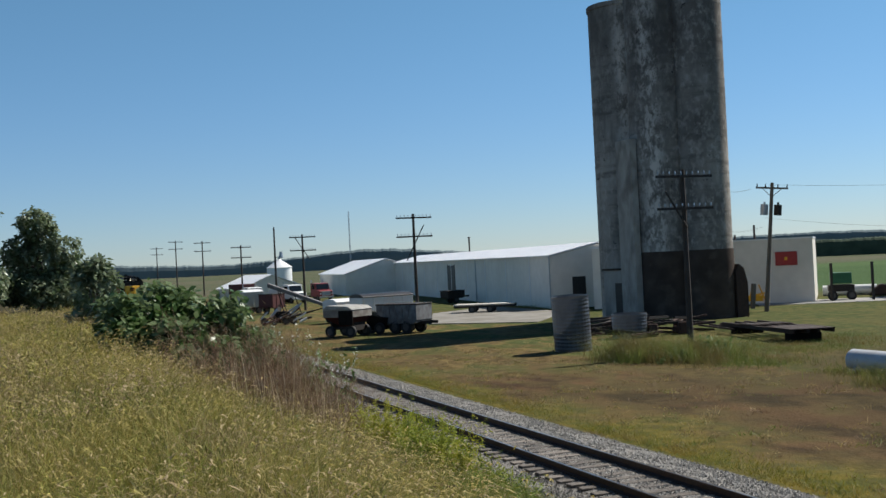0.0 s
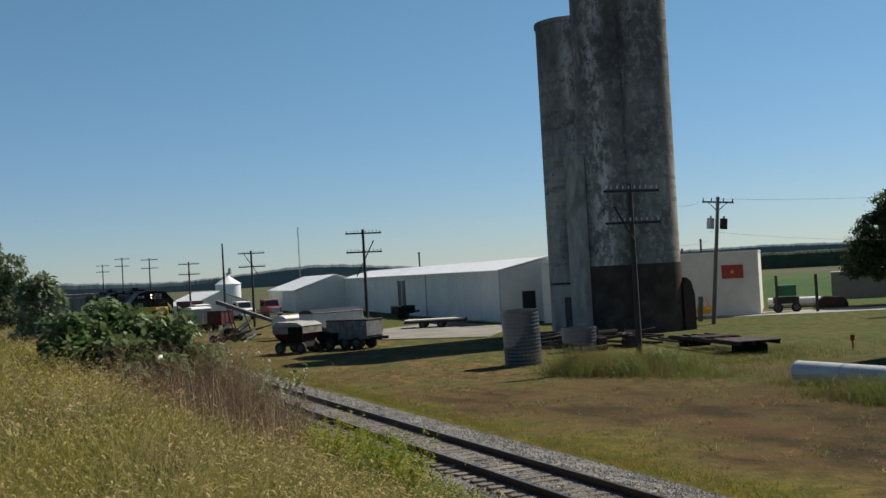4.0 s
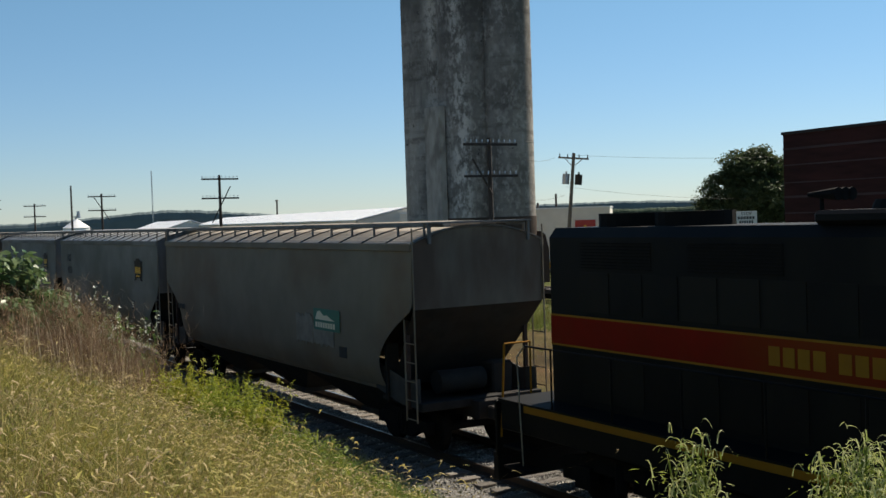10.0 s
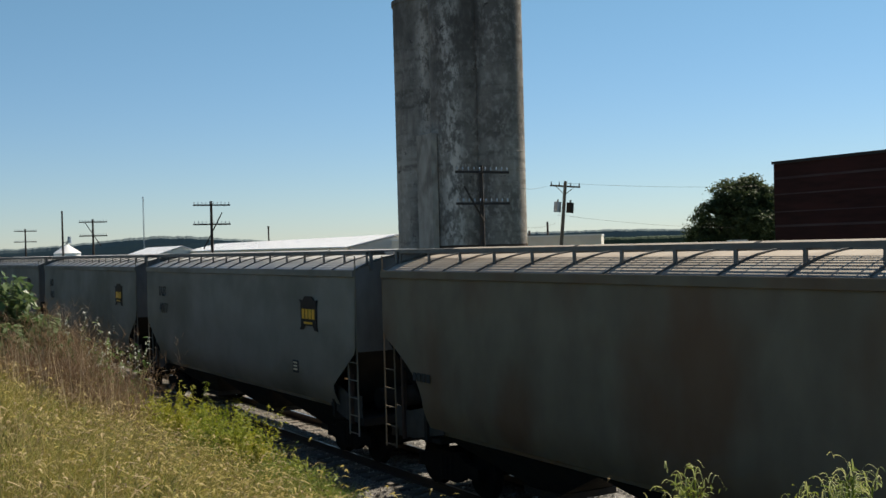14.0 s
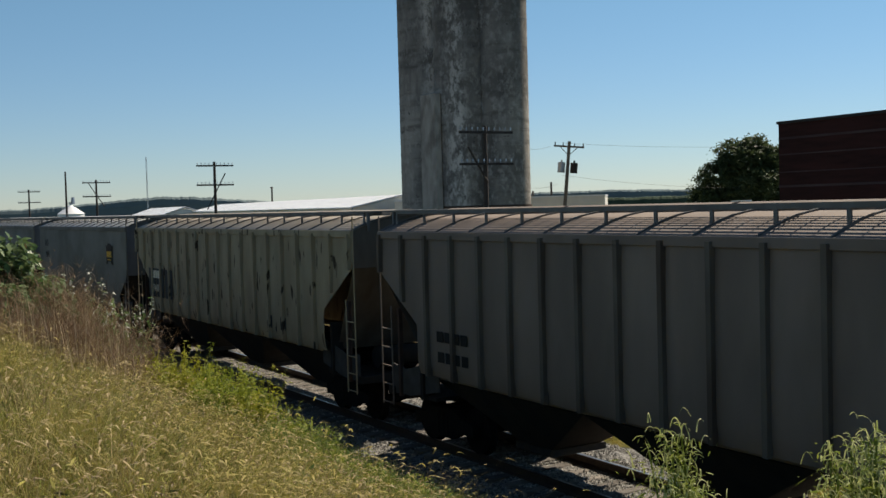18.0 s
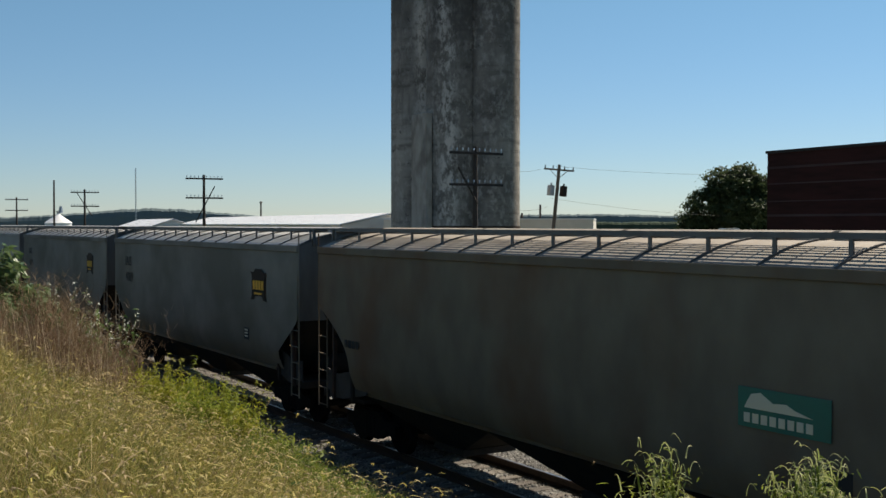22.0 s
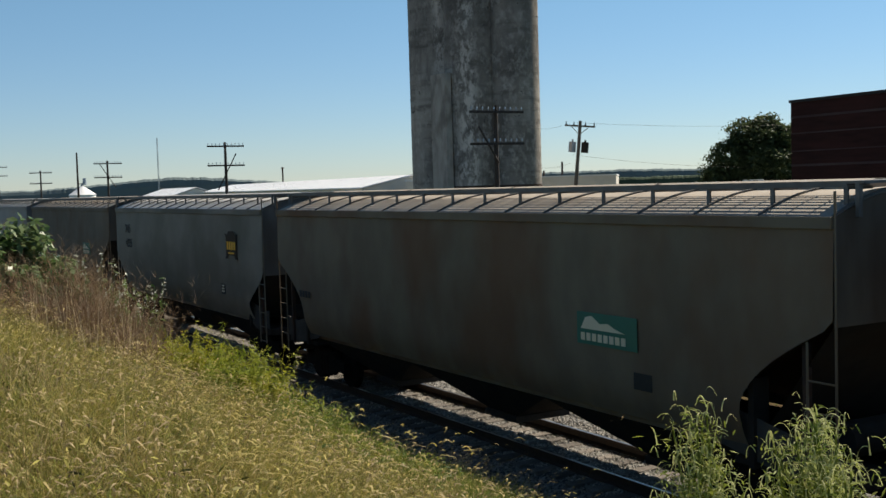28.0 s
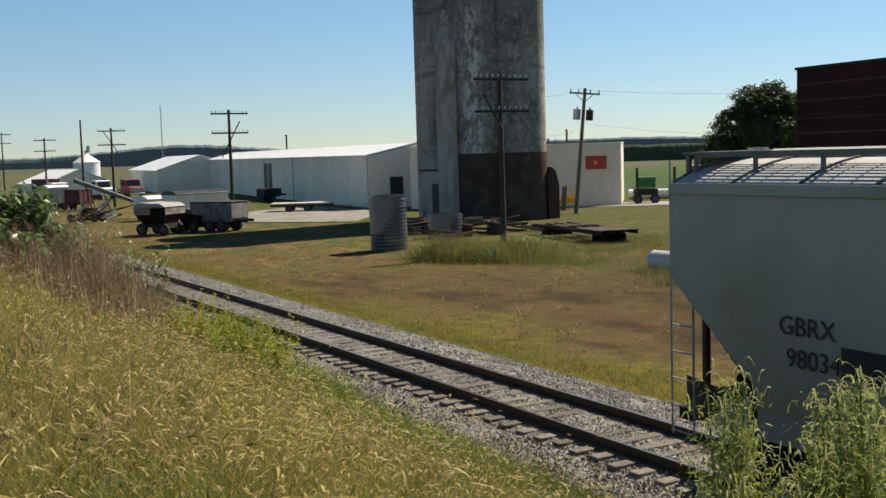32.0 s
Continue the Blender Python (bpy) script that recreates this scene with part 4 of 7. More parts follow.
def grain_bin():
    x, y = 63.4, 302.0
    b = thing("grain_bin", "white round steel grain bin with a conical roof", "grain bin", pose(x, y, GZ))
    bm = bmesh.new()
    prev = None
    for i in range(25):
        r = 3.4 + (.03 if i % 2 else 0)
        ring = [bm.verts.new((r * math.cos(2 * math.pi * k / 32), r * math.sin(2 * math.pi * k / 32), 5.6 * i / 24)) for k in range(32)]
        if prev:
            for k in range(32):
                bm.faces.new((prev[k], prev[(k + 1) % 32], ring[(k + 1) % 32], ring[k]))
        prev = ring
    part("wall", bm, M_WHITEROOF, b)
    bm = bmesh.new()
    bm_tube(bm, (0, 0, 5.6), (0, 0, 7.9), 3.6, .35, 32)
    r = part("roof", bm, M_WHITEROOF, b)
    bm = bmesh.new()
    bm_tube(bm, (0, 0, 7.9), (0, 0, 8.5), .35, n=12)
    part("cap", bm, M_GALV, r)


grain_bin()


def power_pole():
    p = thing("power_pole", "grey wooden power pole with two transformers", "power pole", pose(54.7, 73.9, GZ, 3.0, 4.2, 0))
    h = 10.3
    bm = bmesh.new()
    bm_tube(bm, (0, 0, -.3), (0, 0, h), .19, .13, 10)
    part("pole", bm, M_POLEGREY, p)
    ang = 35
    bm = bmesh.new()
    bm_box(bm, -1.25, 1.25, -.06, .06, h - .5, h - .36)
    a = part("crossarm", bm, M_POLEGREY, p, at=pose(0, 0, 0, 0, 0, -ang))
    for x in (-1.15, -.5, .45, 1.15):
        bm = bmesh.new()
        bm_tube(bm, (x, 0, h - .36), (x, 0, h - .1), .05, .035, n=6)
        part("insulator", bm, M_STEEL_DARK, a)
    bm = bmesh.new()
    for s in (-1, 1):
        bm_tube(bm, (s * .75, 0, h - .45), (0, 0, h - 1.15), .03, n=5)
    part("brace", bm, M_POLEGREY, a)
    for s in (-1, 1):
        bm = bmesh.new()
        bm_tube(bm, (s * .52, 0, h - 2.6), (s * .52, 0, h - 1.75), .30, n=14)
        bm_tube(bm, (s * .52, 0, h - 1.75), (s * .52, 0, h - 1.55), .08, n=8)
        part("transformer", bm, M_GALV if s < 0 else M_STEEL_DARK, a, "grey drum transformer")
    bm = bmesh.new()
    bm_box(bm, -.15, .15, -.12, .12, .2, 2.2)
    part("meter_box", bm, M_POLEGREY, p, at=pose(-1.2, .2, 0))

    def wire(p0, p1, sag, r=.009):
        cu = bpy.data.curves.new("power_line", 'CURVE')
        cu.dimensions, cu.bevel_depth, cu.bevel_resolution = '3D', r, 0
        sp = cu.splines.new('POLY')
        sp.points.add(16)
        p0, p1 = Vector(p0), Vector(p1)
        for i in range(17):
            k = i / 16
            sp.points[i].co = (*(p0.lerp(p1, k) - Vector((0, 0, sag * 4 * k * (1 - k)))), 1)
        cu.materials.append(M_POLEGREY)
        tagged(new("power_line", cu), "thin overhead power line", "power line", "overhead lines")
    wire((54.2, 74.3, 9.4), (48.6, 73.0, 9.9), .5)
    wire((54.7, 73.9, 6.3), (48.0, 72.0, 6.6), .5)
    wire((55.2, 73.5, 9.6), (110.0, 60.0, 12.5), 1.6)
    wire((54.9, 73.9, 7.0), (115.0, 84.0, 7.5), 1.6)
    wire((28.0, 9.0, 8.0), (92.0, 60.0, 16.0), 1.0)


power_pole()


def lone_poles():
    p = thing("yard_light_pole", "tall thin wooden pole with a small lamp", "pole", pose(38.4, 186.0, GZ))
    bm = bmesh.new()
    bm_tube(bm, (0, 0, -.3), (0, 0, 12.4), .22, .13, 8)
    part("pole", bm, M_POLE, p)
    bm = bmesh.new()
    bm_tube(bm, (0, 0, 7.2), (1.0, -.2, 7.5), .06, n=6)
    bm_tube(bm, (1.0, -.2, 7.1), (1.0, -.2, 8.2), .35, .25, 8)
    part("lamp", bm, M_GALV, p)
    m = thing("radio_mast", "far thin lattice radio mast", "mast", pose(240.5, 866.0, GZ))
    bm = bmesh.new()
    for k in range(3):
        a = 2 * math.pi * k / 3
        bm_tube(bm, (.5 * math.cos(a), .5 * math.sin(a), 0), (.4 * math.cos(a), .4 * math.sin(a), 49), .14, n=5)
    for i in range(48):
        a, b = 2 * math.pi * (i % 3) / 3, 2 * math.pi * ((i + 1) % 3) / 3
        bm_tube(bm, (.48 * math.cos(a), .48 * math.sin(a), i), (.48 * math.cos(b), .48 * math.sin(b), i + 1), .06, n=4)
    part("lattice", bm, M_GALV, m)
    for x, y, top in ((-2.9, 62.0, 10.4),):
        bm = bmesh.new()
        bm_tube(bm, (x, y, GZ - .2), (x, y, top), .13, .1, 8)
        solid("wooden_post", bm, M_POLE, "plain dark wooden pole", "pole", group="plain poles")


lone_poles()


def right_side_things():
    s = thing("road_sign", "white two-panel letter board sign on two steel posts", "sign", pose(67.9, 66.5, GZ, 0, 0, -46))
    for x in (-.7, .7):
        bm = bmesh.new()
        bm_box(bm, x - .05, x + .05, -.05, .05, -.2, 4.9)
        part("post", bm, M_STEEL_DARK, s)
    b1 = box_part("panel", M_WHITE, s, -.85, .85, -.1, -.05, 3.85, 5.0, bevel=.02)
    b2 = box_part("panel", M_WHITE, s, -.85, .85, -.1, -.05, 2.95, 3.75, bevel=.02)
    lettering("STOP", .36, M_DARKGREY, b1, Matrix.Translation((0, -.105, 4.68)) @ ON_FRONT)
    for z, w in ((4.33, 1.4), (3.98, 1.15)):
        bm = bmesh.new()
        for i in range(6):
            bm_box(bm, -w / 2 + w * i / 6, -w / 2 + w * i / 6 + w * .12, -.108, -.101, z, z + .24)
        part("letter_bars", bm, M_DARKGREY, b1)
    for z in (3.5, 3.28, 3.06):
        bm = bmesh.new()
        for i in range(7):
            bm_box(bm, -.7 + i * .2, -.7 + i * .2 + .13, -.108, -.101, z, z + .12)
        part("letter_bars", bm, M_DARKGREY, b2)
    # green implement and posts beside the white building
    g = thing("green_implement", "green farm implement parked by the white building", "farm implement", pose(68.5, 81.5, GZ, 0, 0, -35))
    M_GREEN = mat("green_machine", (0.02, 0.12, 0.05), .5, 0, (.02, .08, .04), 3, .5)
    box_part("hopper", M_GREEN, g, -.9, .9, -.7, .7, 1.5, 2.5, bevel=.05)
    box_part("frame", M_STEEL_DARK, g, -1.1, 1.1, -.8, .8, .8, 1.4, bevel=.03)
    for x in (-.8, .8):
        road_wheel(g, x, -.9, .45, .25, 'y')
    for x, y in ((66.5, 80.3), (69.2, 78.2)):
        bm = bmesh.new()
        bm_box(bm, -.09, .09, -.09, .09, 0, 3.4)
        solid("steel_post", bm, M_STEEL_DARK, "dark square steel post", "post", m=pose(x, y, GZ), group="steel posts")
    y = thing("yellow_hoist", "yellow steel hoist frame by the elevator", "hoist", pose(58.5, 80.3, GZ, 0, 0, -30))
    bm = bmesh.new()
    bm_tube(bm, (-.9, 0, 0), (-.2, 0, 2.0), .07, n=6)
    bm_tube(bm, (.9, 0, 0), (.2, 0, 1.9), .07, n=6)
    bm_tube(bm, (-.9, 0, .9), (.9, 0, 1.2), .07, n=6)
    bm_box(bm, -.9, .5, -.3, .3, .5, 1.0)
    part("frame", bm, M_YELLOW, y)
    bm = bmesh.new()
    bm_box(bm, 0, 9, 0, 7, 0, 3.0)
    solid("garage", bm, mat("tan_garage_wall", (0.24, 0.21, 0.18), .9, 0, (.18, .16, .14), 1, .5), "low tan garage behind the tree", "building", m=pose(88.5, 97.5, GZ, 0, 0, -42))
    bm = bmesh.new()
    bm_box(bm, 0, 9, 0, 7, 0, 4.2)
    solid("house", bm, M_WHITEWALL, "pale house beyond the road", "house", m=pose(100, 92, GZ, 0, 0, -46))
    c = thing("parked_car", "white car parked beyond the road", "car", pose(83.5, 76.5, GZ, 0, 0, 30))
    bm = bmesh.new()
    bm_prism(bm, [(-2.2, .3), (2.2, .3), (2.25, .8), (1.2, .95), (.5, 1.45), (-1.2, 1.45), (-1.9, .95), (-2.25, .85)], 'y', -.85, .85)
    part("body", bm, M_WHITE, c, bevel=.06)
    box_part("side_windows", M_GLASS, c, -1.3, .6, -.9, .9, 1.0, 1.36)
    for x in (-1.4, 1.4):
        for yy in (-.8, .8):
            road_wheel(c, x, yy, .32, .2, 'y')
    bm = bmesh.new()
    bm_prism(bm, [(-1.6, 0), (1.6, 0), (1.5, .5), (1.1, 1.0), (.4, .8), (-.6, 1.1), (-1.3, .6)], 'y', -.8, .8)
    solid("rubble_mound", bm, M_RUST, "low mound of reddish rubble by the road", "rubble mound", m=pose(76.5, 84.5, GZ, 0, 0, -40), bevel=.12)
    bm = bmesh.new()
    bm_tube(bm, (-2.5, 0, .5), (2.5, 0, .5), .5, n=16)
    solid("white_tank", bm, M_WHITE, "long white tank lying beyond the white building", "tank", m=pose(75.0, 88.0, GZ, 0, 0, -40))
    bm = bmesh.new()
    bm_box(bm, -.03, .03, -.03, .03, 0, .5)
    bm_box(bm, -.14, .14, -.02, .02, .45, .78)
    solid("marker_flag", bm, M_RED, "small red marker in the grass", "marker", m=pose(43.5, 46.6, GZ))


right_side_things()


# ---- vegetation ----
def leaf_material(name, c1, c2, c3=None, patch=0.25, trans=0.35, rough=0.6):
    """Leaf or blade: colour from island to island and in broad patches, with light coming through."""
    m = bpy.data.materials.new(name)
    m.use_nodes = True
    n, l = m.node_tree.nodes, m.node_tree.links
    b = n["Principled BSDF"]
    b.inputs["Roughness"].default_value = rough
    b.inputs["Specular IOR Level"].default_value = 0.25
    g = n.new("ShaderNodeNewGeometry")
    x = n.new("ShaderNodeMix")
    x.data_type = 'RGBA'
    l.new(g.outputs["Random Per Island"], x.inputs[0])
    x.inputs[6].default_value, x.inputs[7].default_value = (*c1, 1), (*c2, 1)
    out = x.outputs[2]
    if c3:
        tc = n.new("ShaderNodeTexCoord")
        t = n.new("ShaderNodeTexNoise")
        t.inputs["Scale"].default_value, t.inputs["Detail"].default_value = patch, 4
        l.new(tc.outputs["Object"], t.inputs[0])
        r = n.new("ShaderNodeMapRange")
        r.inputs[1].default_value, r.inputs[2].default_value = 0.44, 0.58
        l.new(t.outputs[0], r.inputs[0])
        y = n.new("ShaderNodeMix")
        y.data_type = 'RGBA'
        l.new(r.outputs[0], y.inputs[0])
        l.new(out, y.inputs[6])
        y.inputs[7].default_value = (*c3, 1)
        h = n.new("ShaderNodeMix")
        h.data_type = 'RGBA'
        h.inputs[0].default_value = 0.75
        l.new(out, h.inputs[6])
        l.new(y.outputs[2], h.inputs[7])
        out = h.outputs[2]
    l.new(out, b.inputs["Base Color"])
    tr = n.new("ShaderNodeBsdfTranslucent")
    l.new(out, tr.inputs[0])
    ms = n.new("ShaderNodeMixShader")
    ms.inputs[0].default_value = trans
    l.new(b.outputs[0], ms.inputs[1])
    l.new(tr.outputs[0], ms.inputs[2])
    l.new(ms.outputs[0], n["Material Output"].inputs[0])
    return m


def quads_mesh(name, v, material):
    """A mesh of loose strips: v is (count, rows, 2, 3)."""
    c, r = v.shape[0], v.shape[1]
    base = (np.arange(c) * r * 2)[:, None, None]
    k = np.arange(r - 1)[None, :, None] * 2
    f = (base + k + np.array([0, 1, 3, 2])[None, None, :]).reshape(-1, 4)
    me = bpy.data.meshes.new(name)
    me.vertices.add(c * r * 2)
    me.vertices.foreach_set("co", v.reshape(-1).astype(np.float32))
    me.loops.add(f.size)
    me.loops.foreach_set("vertex_index", f.reshape(-1).astype(np.int32))
    me.polygons.add(len(f))
    me.polygons.foreach_set("loop_start", np.arange(len(f), dtype=np.int32) * 4)
    me.polygons.foreach_set("use_smooth", np.ones(len(f), dtype=bool))
    me.update(calc_edges=True)
    me.materials.append(material)
    return me


def blades(rng, base, height, width, lean, curl, rows=3, wind=(0.25, -0.1)):
    """Bent blades standing on base (n, 3)."""
    n = len(base)
    a = rng.uniform(0, 2 * np.pi, n)
    side = np.stack([np.cos(a), np.sin(a), np.zeros(n)], -1)
    d = rng.normal(0, lean, (n, 2)) + np.array(wind)[None]
    v = np.zeros((n, rows, 2, 3))
    for i in range(rows):
        k = i / (rows - 1)
        c = base.copy()
        c[:, :2] += d * (height * (k * .5 + k * k * curl))[:, None]
        c[:, 2] += height * (k - .25 * curl * k * k)
        w = width * (1 - k * .85)
        v[:, i, 0] = c - side * (w / 2)[:, None]
        v[:, i, 1] = c + side * (w / 2)[:, None]
    return v


def leaves_at(rng, pts, size, droop=0.4, aspect=0.5):
    """Pointed leaves at pts, three rows each."""
    n = len(pts)
    d = rng.normal(0, 1, (n, 3))
    d[:, 2] = d[:, 2] * .6 - droop
    d /= np.linalg.norm(d, axis=1)[:, None]
    up = rng.normal(0, .5, (n, 3)) + np.array([0, 0, 1])
    s = np.cross(d, up)
    s /= np.linalg.norm(s, axis=1)[:, None] + 1e-9
    L = size * rng.uniform(.6, 1.25, n)
    v = np.zeros((n, 3, 2, 3))
    for i, (k, w) in enumerate(((0, .25), (.45, 1.0), (1.0, .12))):
        c = pts + d * (L * k)[:, None] - np.array([0, 0, 1]) * (L * .18 * k * k)[:, None]
        hw = (L * aspect * w / 2)[:, None]
        v[:, i, 0], v[:, i, 1] = c - s * hw, c + s * hw
    return v


def bank_points(rng, n, az, dist, p=-0.3, xmax=9.9):
    """Points on the bank seen from its top, denser near the path."""
    u = rng.uniform(0, 1, n)
    e = p + 1
    d = (dist[0] ** e + u * (dist[1] ** e - dist[0] ** e)) ** (1 / e)
    a = np.radians(rng.uniform(az[0], az[1], n))
    x, y = d * np.sin(a), d * np.cos(a)
    k = x < xmax
    x, y = x[k], y[k]
    z = np.array([bank_z(float(q), float(w)) for q, w in zip(x, y)])
    return np.stack([x, y, z], -1)


M_STRAW = leaf_material("dry_grass", (0.60, 0.46, 0.23), (0.075, 0.05, 0.018), (0.36, 0.30, 0.07), 0.6, 0.3)
M_OLIVE = leaf_material("olive_grass", (0.52, 0.46, 0.11), (0.045, 0.048, 0.011), (0.36, 0.29, 0.08), 0.8, 0.3)
M_SEED = leaf_material("grass_seed_heads", (0.61, 0.47, 0.27), (0.13, 0.09, 0.04), (0.46, 0.38, 0.10), 0.6, 0.4)
M_GREENGRASS = leaf_material("green_grass", (0.30, 0.34, 0.05), (0.035, 0.055, 0.011), (0.26, 0.25, 0.06), 0.8, 0.3)
M_FOOT = leaf_material("foot_grass", (0.17, 0.25, 0.045), (0.08, 0.135, 0.03), (0.26, 0.27, 0.07), 0.7, 0.35)
M_WEED = leaf_material("bright_weeds", (0.28, 0.32, 0.03), (0.11, 0.155, 0.024), (0.36, 0.34, 0.04), 0.9, 0.45)
M_HERB = leaf_material("dark_weed_leaves", (0.060, 0.120, 0.030), (0.112, 0.189, 0.052), (0.172, 0.232, 0.086), 1.2, 0.4)
M_FLOWER = leaf_material("white_flowers", (0.619, 0.619, 0.568), (0.473, 0.499, 0.396), None, trans=0.3)
M_BROWN = leaf_material("dead_weed_stems", (0.235, 0.15, 0.088), (0.085, 0.053, 0.034), (0.29, 0.20, 0.115), 0.9, 0.25)
M_PALESTEM = leaf_material("bleached_stalks", (0.60, 0.49, 0.33), (0.44, 0.34, 0.22), None, trans=0.2)
M_YARDWEED = leaf_material("yard_weeds", (0.10, 0.145, 0.03), (0.20, 0.215, 0.06), (0.19, 0.135, 0.055), 0.45, 0.4)
M_PALEBUSH = leaf_material("pale_bush_leaves", (0.075, 0.115, 0.045), (0.16, 0.20, 0.11), (0.27, 0.31, 0.21), 2.2, 0.3, 0.4)
M_BUSH = leaf_material("bush_leaves", (0.039, 0.086, 0.019), (0.086, 0.146, 0.043), (0.189, 0.241, 0.120), 1.6, 0.3, 0.35)
M_TREE = leaf_material("tree_leaves", (0.042, 0.064, 0.028), (0.072, 0.098, 0.040), (0.105, 0.13, 0.058), 0.3, 0.3)
M_RAG = leaf_material("ragweed_leaves", (0.19, 0.24, 0.042), (0.07, 0.115, 0.022), (0.30, 0.32, 0.055), 5.0, 0.4)
M_SPIKE = leaf_material("ragweed_spikes", (0.473, 0.464, 0.215), (0.292, 0.327, 0.103), None, trans=0.4)
M_BARK = mat("tree_bark", (0.09, 0.07, 0.055), .95, 0, (.05, .04, .032), 4, .7, .6, 12, (3, 3, .4))


def rough(p, scale, seed):
    """Smooth noise at points, about -0.6 to 0.6."""
    return np.array([noise.noise((float(q[0]) * scale, float(q[1]) * scale, seed)) for q in p])


def add_stuff(name, v, material, label, category):
    return tagged(new(name, quads_mesh(name, v, material)), label, category, kind="stuff")


def hanging_heads(rng, tip, before, d, length, width):
    """Seed heads that droop from the ends of stalks."""
    n = len(tip)
    a = rng.uniform(0, 2 * np.pi, n)
    s = np.stack([np.cos(a), np.sin(a), 0 * a], -1)
    o = rng.normal(0, .7, (n, 2))
    dirn = tip - before
    dirn /= np.linalg.norm(dirn, axis=1)[:, None] + 1e-9
    hd = np.zeros((n, 4, 2, 3))
    for i, (k, ww) in enumerate(((-.2, .35), (.25, 1.0), (.65, .8), (1.0, .15))):
        c = tip + dirn * (length * k * .7)[:, None]
        c[:, :2] += o * (length * k * k)[:, None]
        c[:, 2] -= length * k * k * .75
        hw = (width * ww)[:, None]
        hd[:, i, 0], hd[:, i, 1] = c - s * hw, c + s * hw
    return hd


def bank_grass():
    rng = np.random.default_rng(3)

    def low_foot(b):
        return np.clip((8.0 - b[:, 0]) / .7, .25, 1.0)

    def edge(b, scale=1.0):
        return b[b[:, 0] < 9.42 + .35 * rough(b, .8, 2.0)]
    # dry blades in tufts, with dark gaps between them
    c = edge(bank_points(rng, 6300, (-5, 58), (3.4, 50)))
    c = c[rough(c, .9, 5.0) + rng.uniform(-.5, .5, len(c)) > -.38]
    for group, (mat_, name, label) in enumerate(((M_STRAW, "tall_grass", "tall dry straw-coloured grass in tufts on the bank"), (M_OLIVE, "olive_grass", "half-dry olive grass tufts on the bank"))):
        p = rough(c, .45, 21.0) + .5 * rough(c, 1.4, 22.0) + rng.uniform(-.18, .18, len(c))
        cc = c[p > .03] if group == 0 else c[p <= .03]
        per = 30
        n = len(cc) * per
        i = np.repeat(np.arange(len(cc)), per)
        b = cc[i].copy()
        off = rng.normal(0, 1, (n, 2)) * (.05 + .0045 * np.hypot(b[:, 0], b[:, 1]))[:, None]
        b[:, :2] += off
        b = b[b[:, 0] < 9.5]
        off, i = off[:len(b)], i[:len(b)]
        b[:, 2] = np.interp(b[:, 0], np.linspace(-6, 10, 200), [bank_z(float(q), 200.0 - 200.0) for q in np.linspace(-6, 10, 200)])
        d = np.hypot(b[:, 0], b[:, 1])
        tuft_h = rng.uniform(.45, 1.5, len(cc))[i]
        h = rng.uniform(.18, .48, len(b)) * low_foot(b) * tuft_h
        add_stuff(name, blades(rng, b, h, .0032 + .0005 * d, .38, .8, 3, (.05, -.02)), mat_, label, "grass")
    # thin stalks with seed heads
    b = edge(bank_points(rng, 85000, (-5, 58), (3.4, 46), xmax=9.2))
    den = rough(b, .5, 15.0) + .6 * rough(b, 2.0, 16.0)
    b = b[den + rng.uniform(-.5, .5, len(b)) > -.1]
    d = np.hypot(b[:, 0], b[:, 1])
    h = rng.uniform(.28, .64, len(b)) * low_foot(b) * (1 + .7 * rough(b, .7, 8.0))
    tip = blades(rng, b, h, .0014 + .0002 * d, .34, .7, 4, (.07, -.02))
    add_stuff("grass_stalks", tip, M_STRAW, "thin grass stalks above the dry grass", "grass")
    hd = hanging_heads(rng, tip[:, 3].mean(1), tip[:, 2].mean(1), d, rng.uniform(.035, .07, len(b)), .0032 + .00055 * d)
    add_stuff("seed_heads", hd, M_SEED, "pale drooping grass seed heads", "grass")
    # broad curled leaves among the tufts
    b = edge(bank_points(rng, 60000, (-5, 58), (3.4, 40)))
    b = b[rough(b, 1.1, 31.0) + .8 * rough(b, 3.0, 32.0) + rng.uniform(-.2, .2, len(b)) > .05]
    d = np.hypot(b[:, 0], b[:, 1])
    b[:, 2] += rng.uniform(.08, .42, len(b)) * low_foot(b)
    add_stuff("curled_leaves", leaves_at(rng, b, .042 + .0034 * d, .2, .22), M_OLIVE, "curled half-dry leaves among the grass", "grass")
    # fresh grass along the foot
    n = 58000
    b = np.stack([7.5 - abs(rng.normal(0, .8, n)), rng.uniform(6.5, 19.5, n), np.zeros(n)], -1)
    b = b[rough(b, .6, 41.0) + .6 * rough(b, 2.0, 42.0) + rng.uniform(-.3, .3, n) + np.clip((b[:, 0] - 6.3), 0, 1) * .3 > .02]
    b[:, 2] = [bank_z(float(p), float(q)) for p, q in b[:, :2]]
    d = np.hypot(b[:, 0], b[:, 1])
    add_stuff("foot_grass", blades(rng, b, rng.uniform(.18, .66, len(b)), .004 + .0005 * d, .3, .6, 3, (.04, 0)), M_FOOT, "fresh green grass along the foot of the bank", "grass")
    # green grass: below the dry grass, thick along the foot and on the near slope
    b = edge(bank_points(rng, 120000, (-5, 58), (3.4, 46)))
    near = np.clip((11 - np.hypot(b[:, 0] - .5, b[:, 1] - 8) * 1.5) / 11, 0, 1) * .85
    foot = np.clip((b[:, 0] - 4.6) / 2.0, 0, 1) * np.clip((20 - b[:, 1]) / 4, 0, 1) * .55
    den = 1.1 * rough(b, .35, 4.0) + .7 * rough(b, 1.3, 14.0) + near + foot
    b = b[den + rng.uniform(-.3, .3, len(b)) > .1]
    d = np.hypot(b[:, 0], b[:, 1])
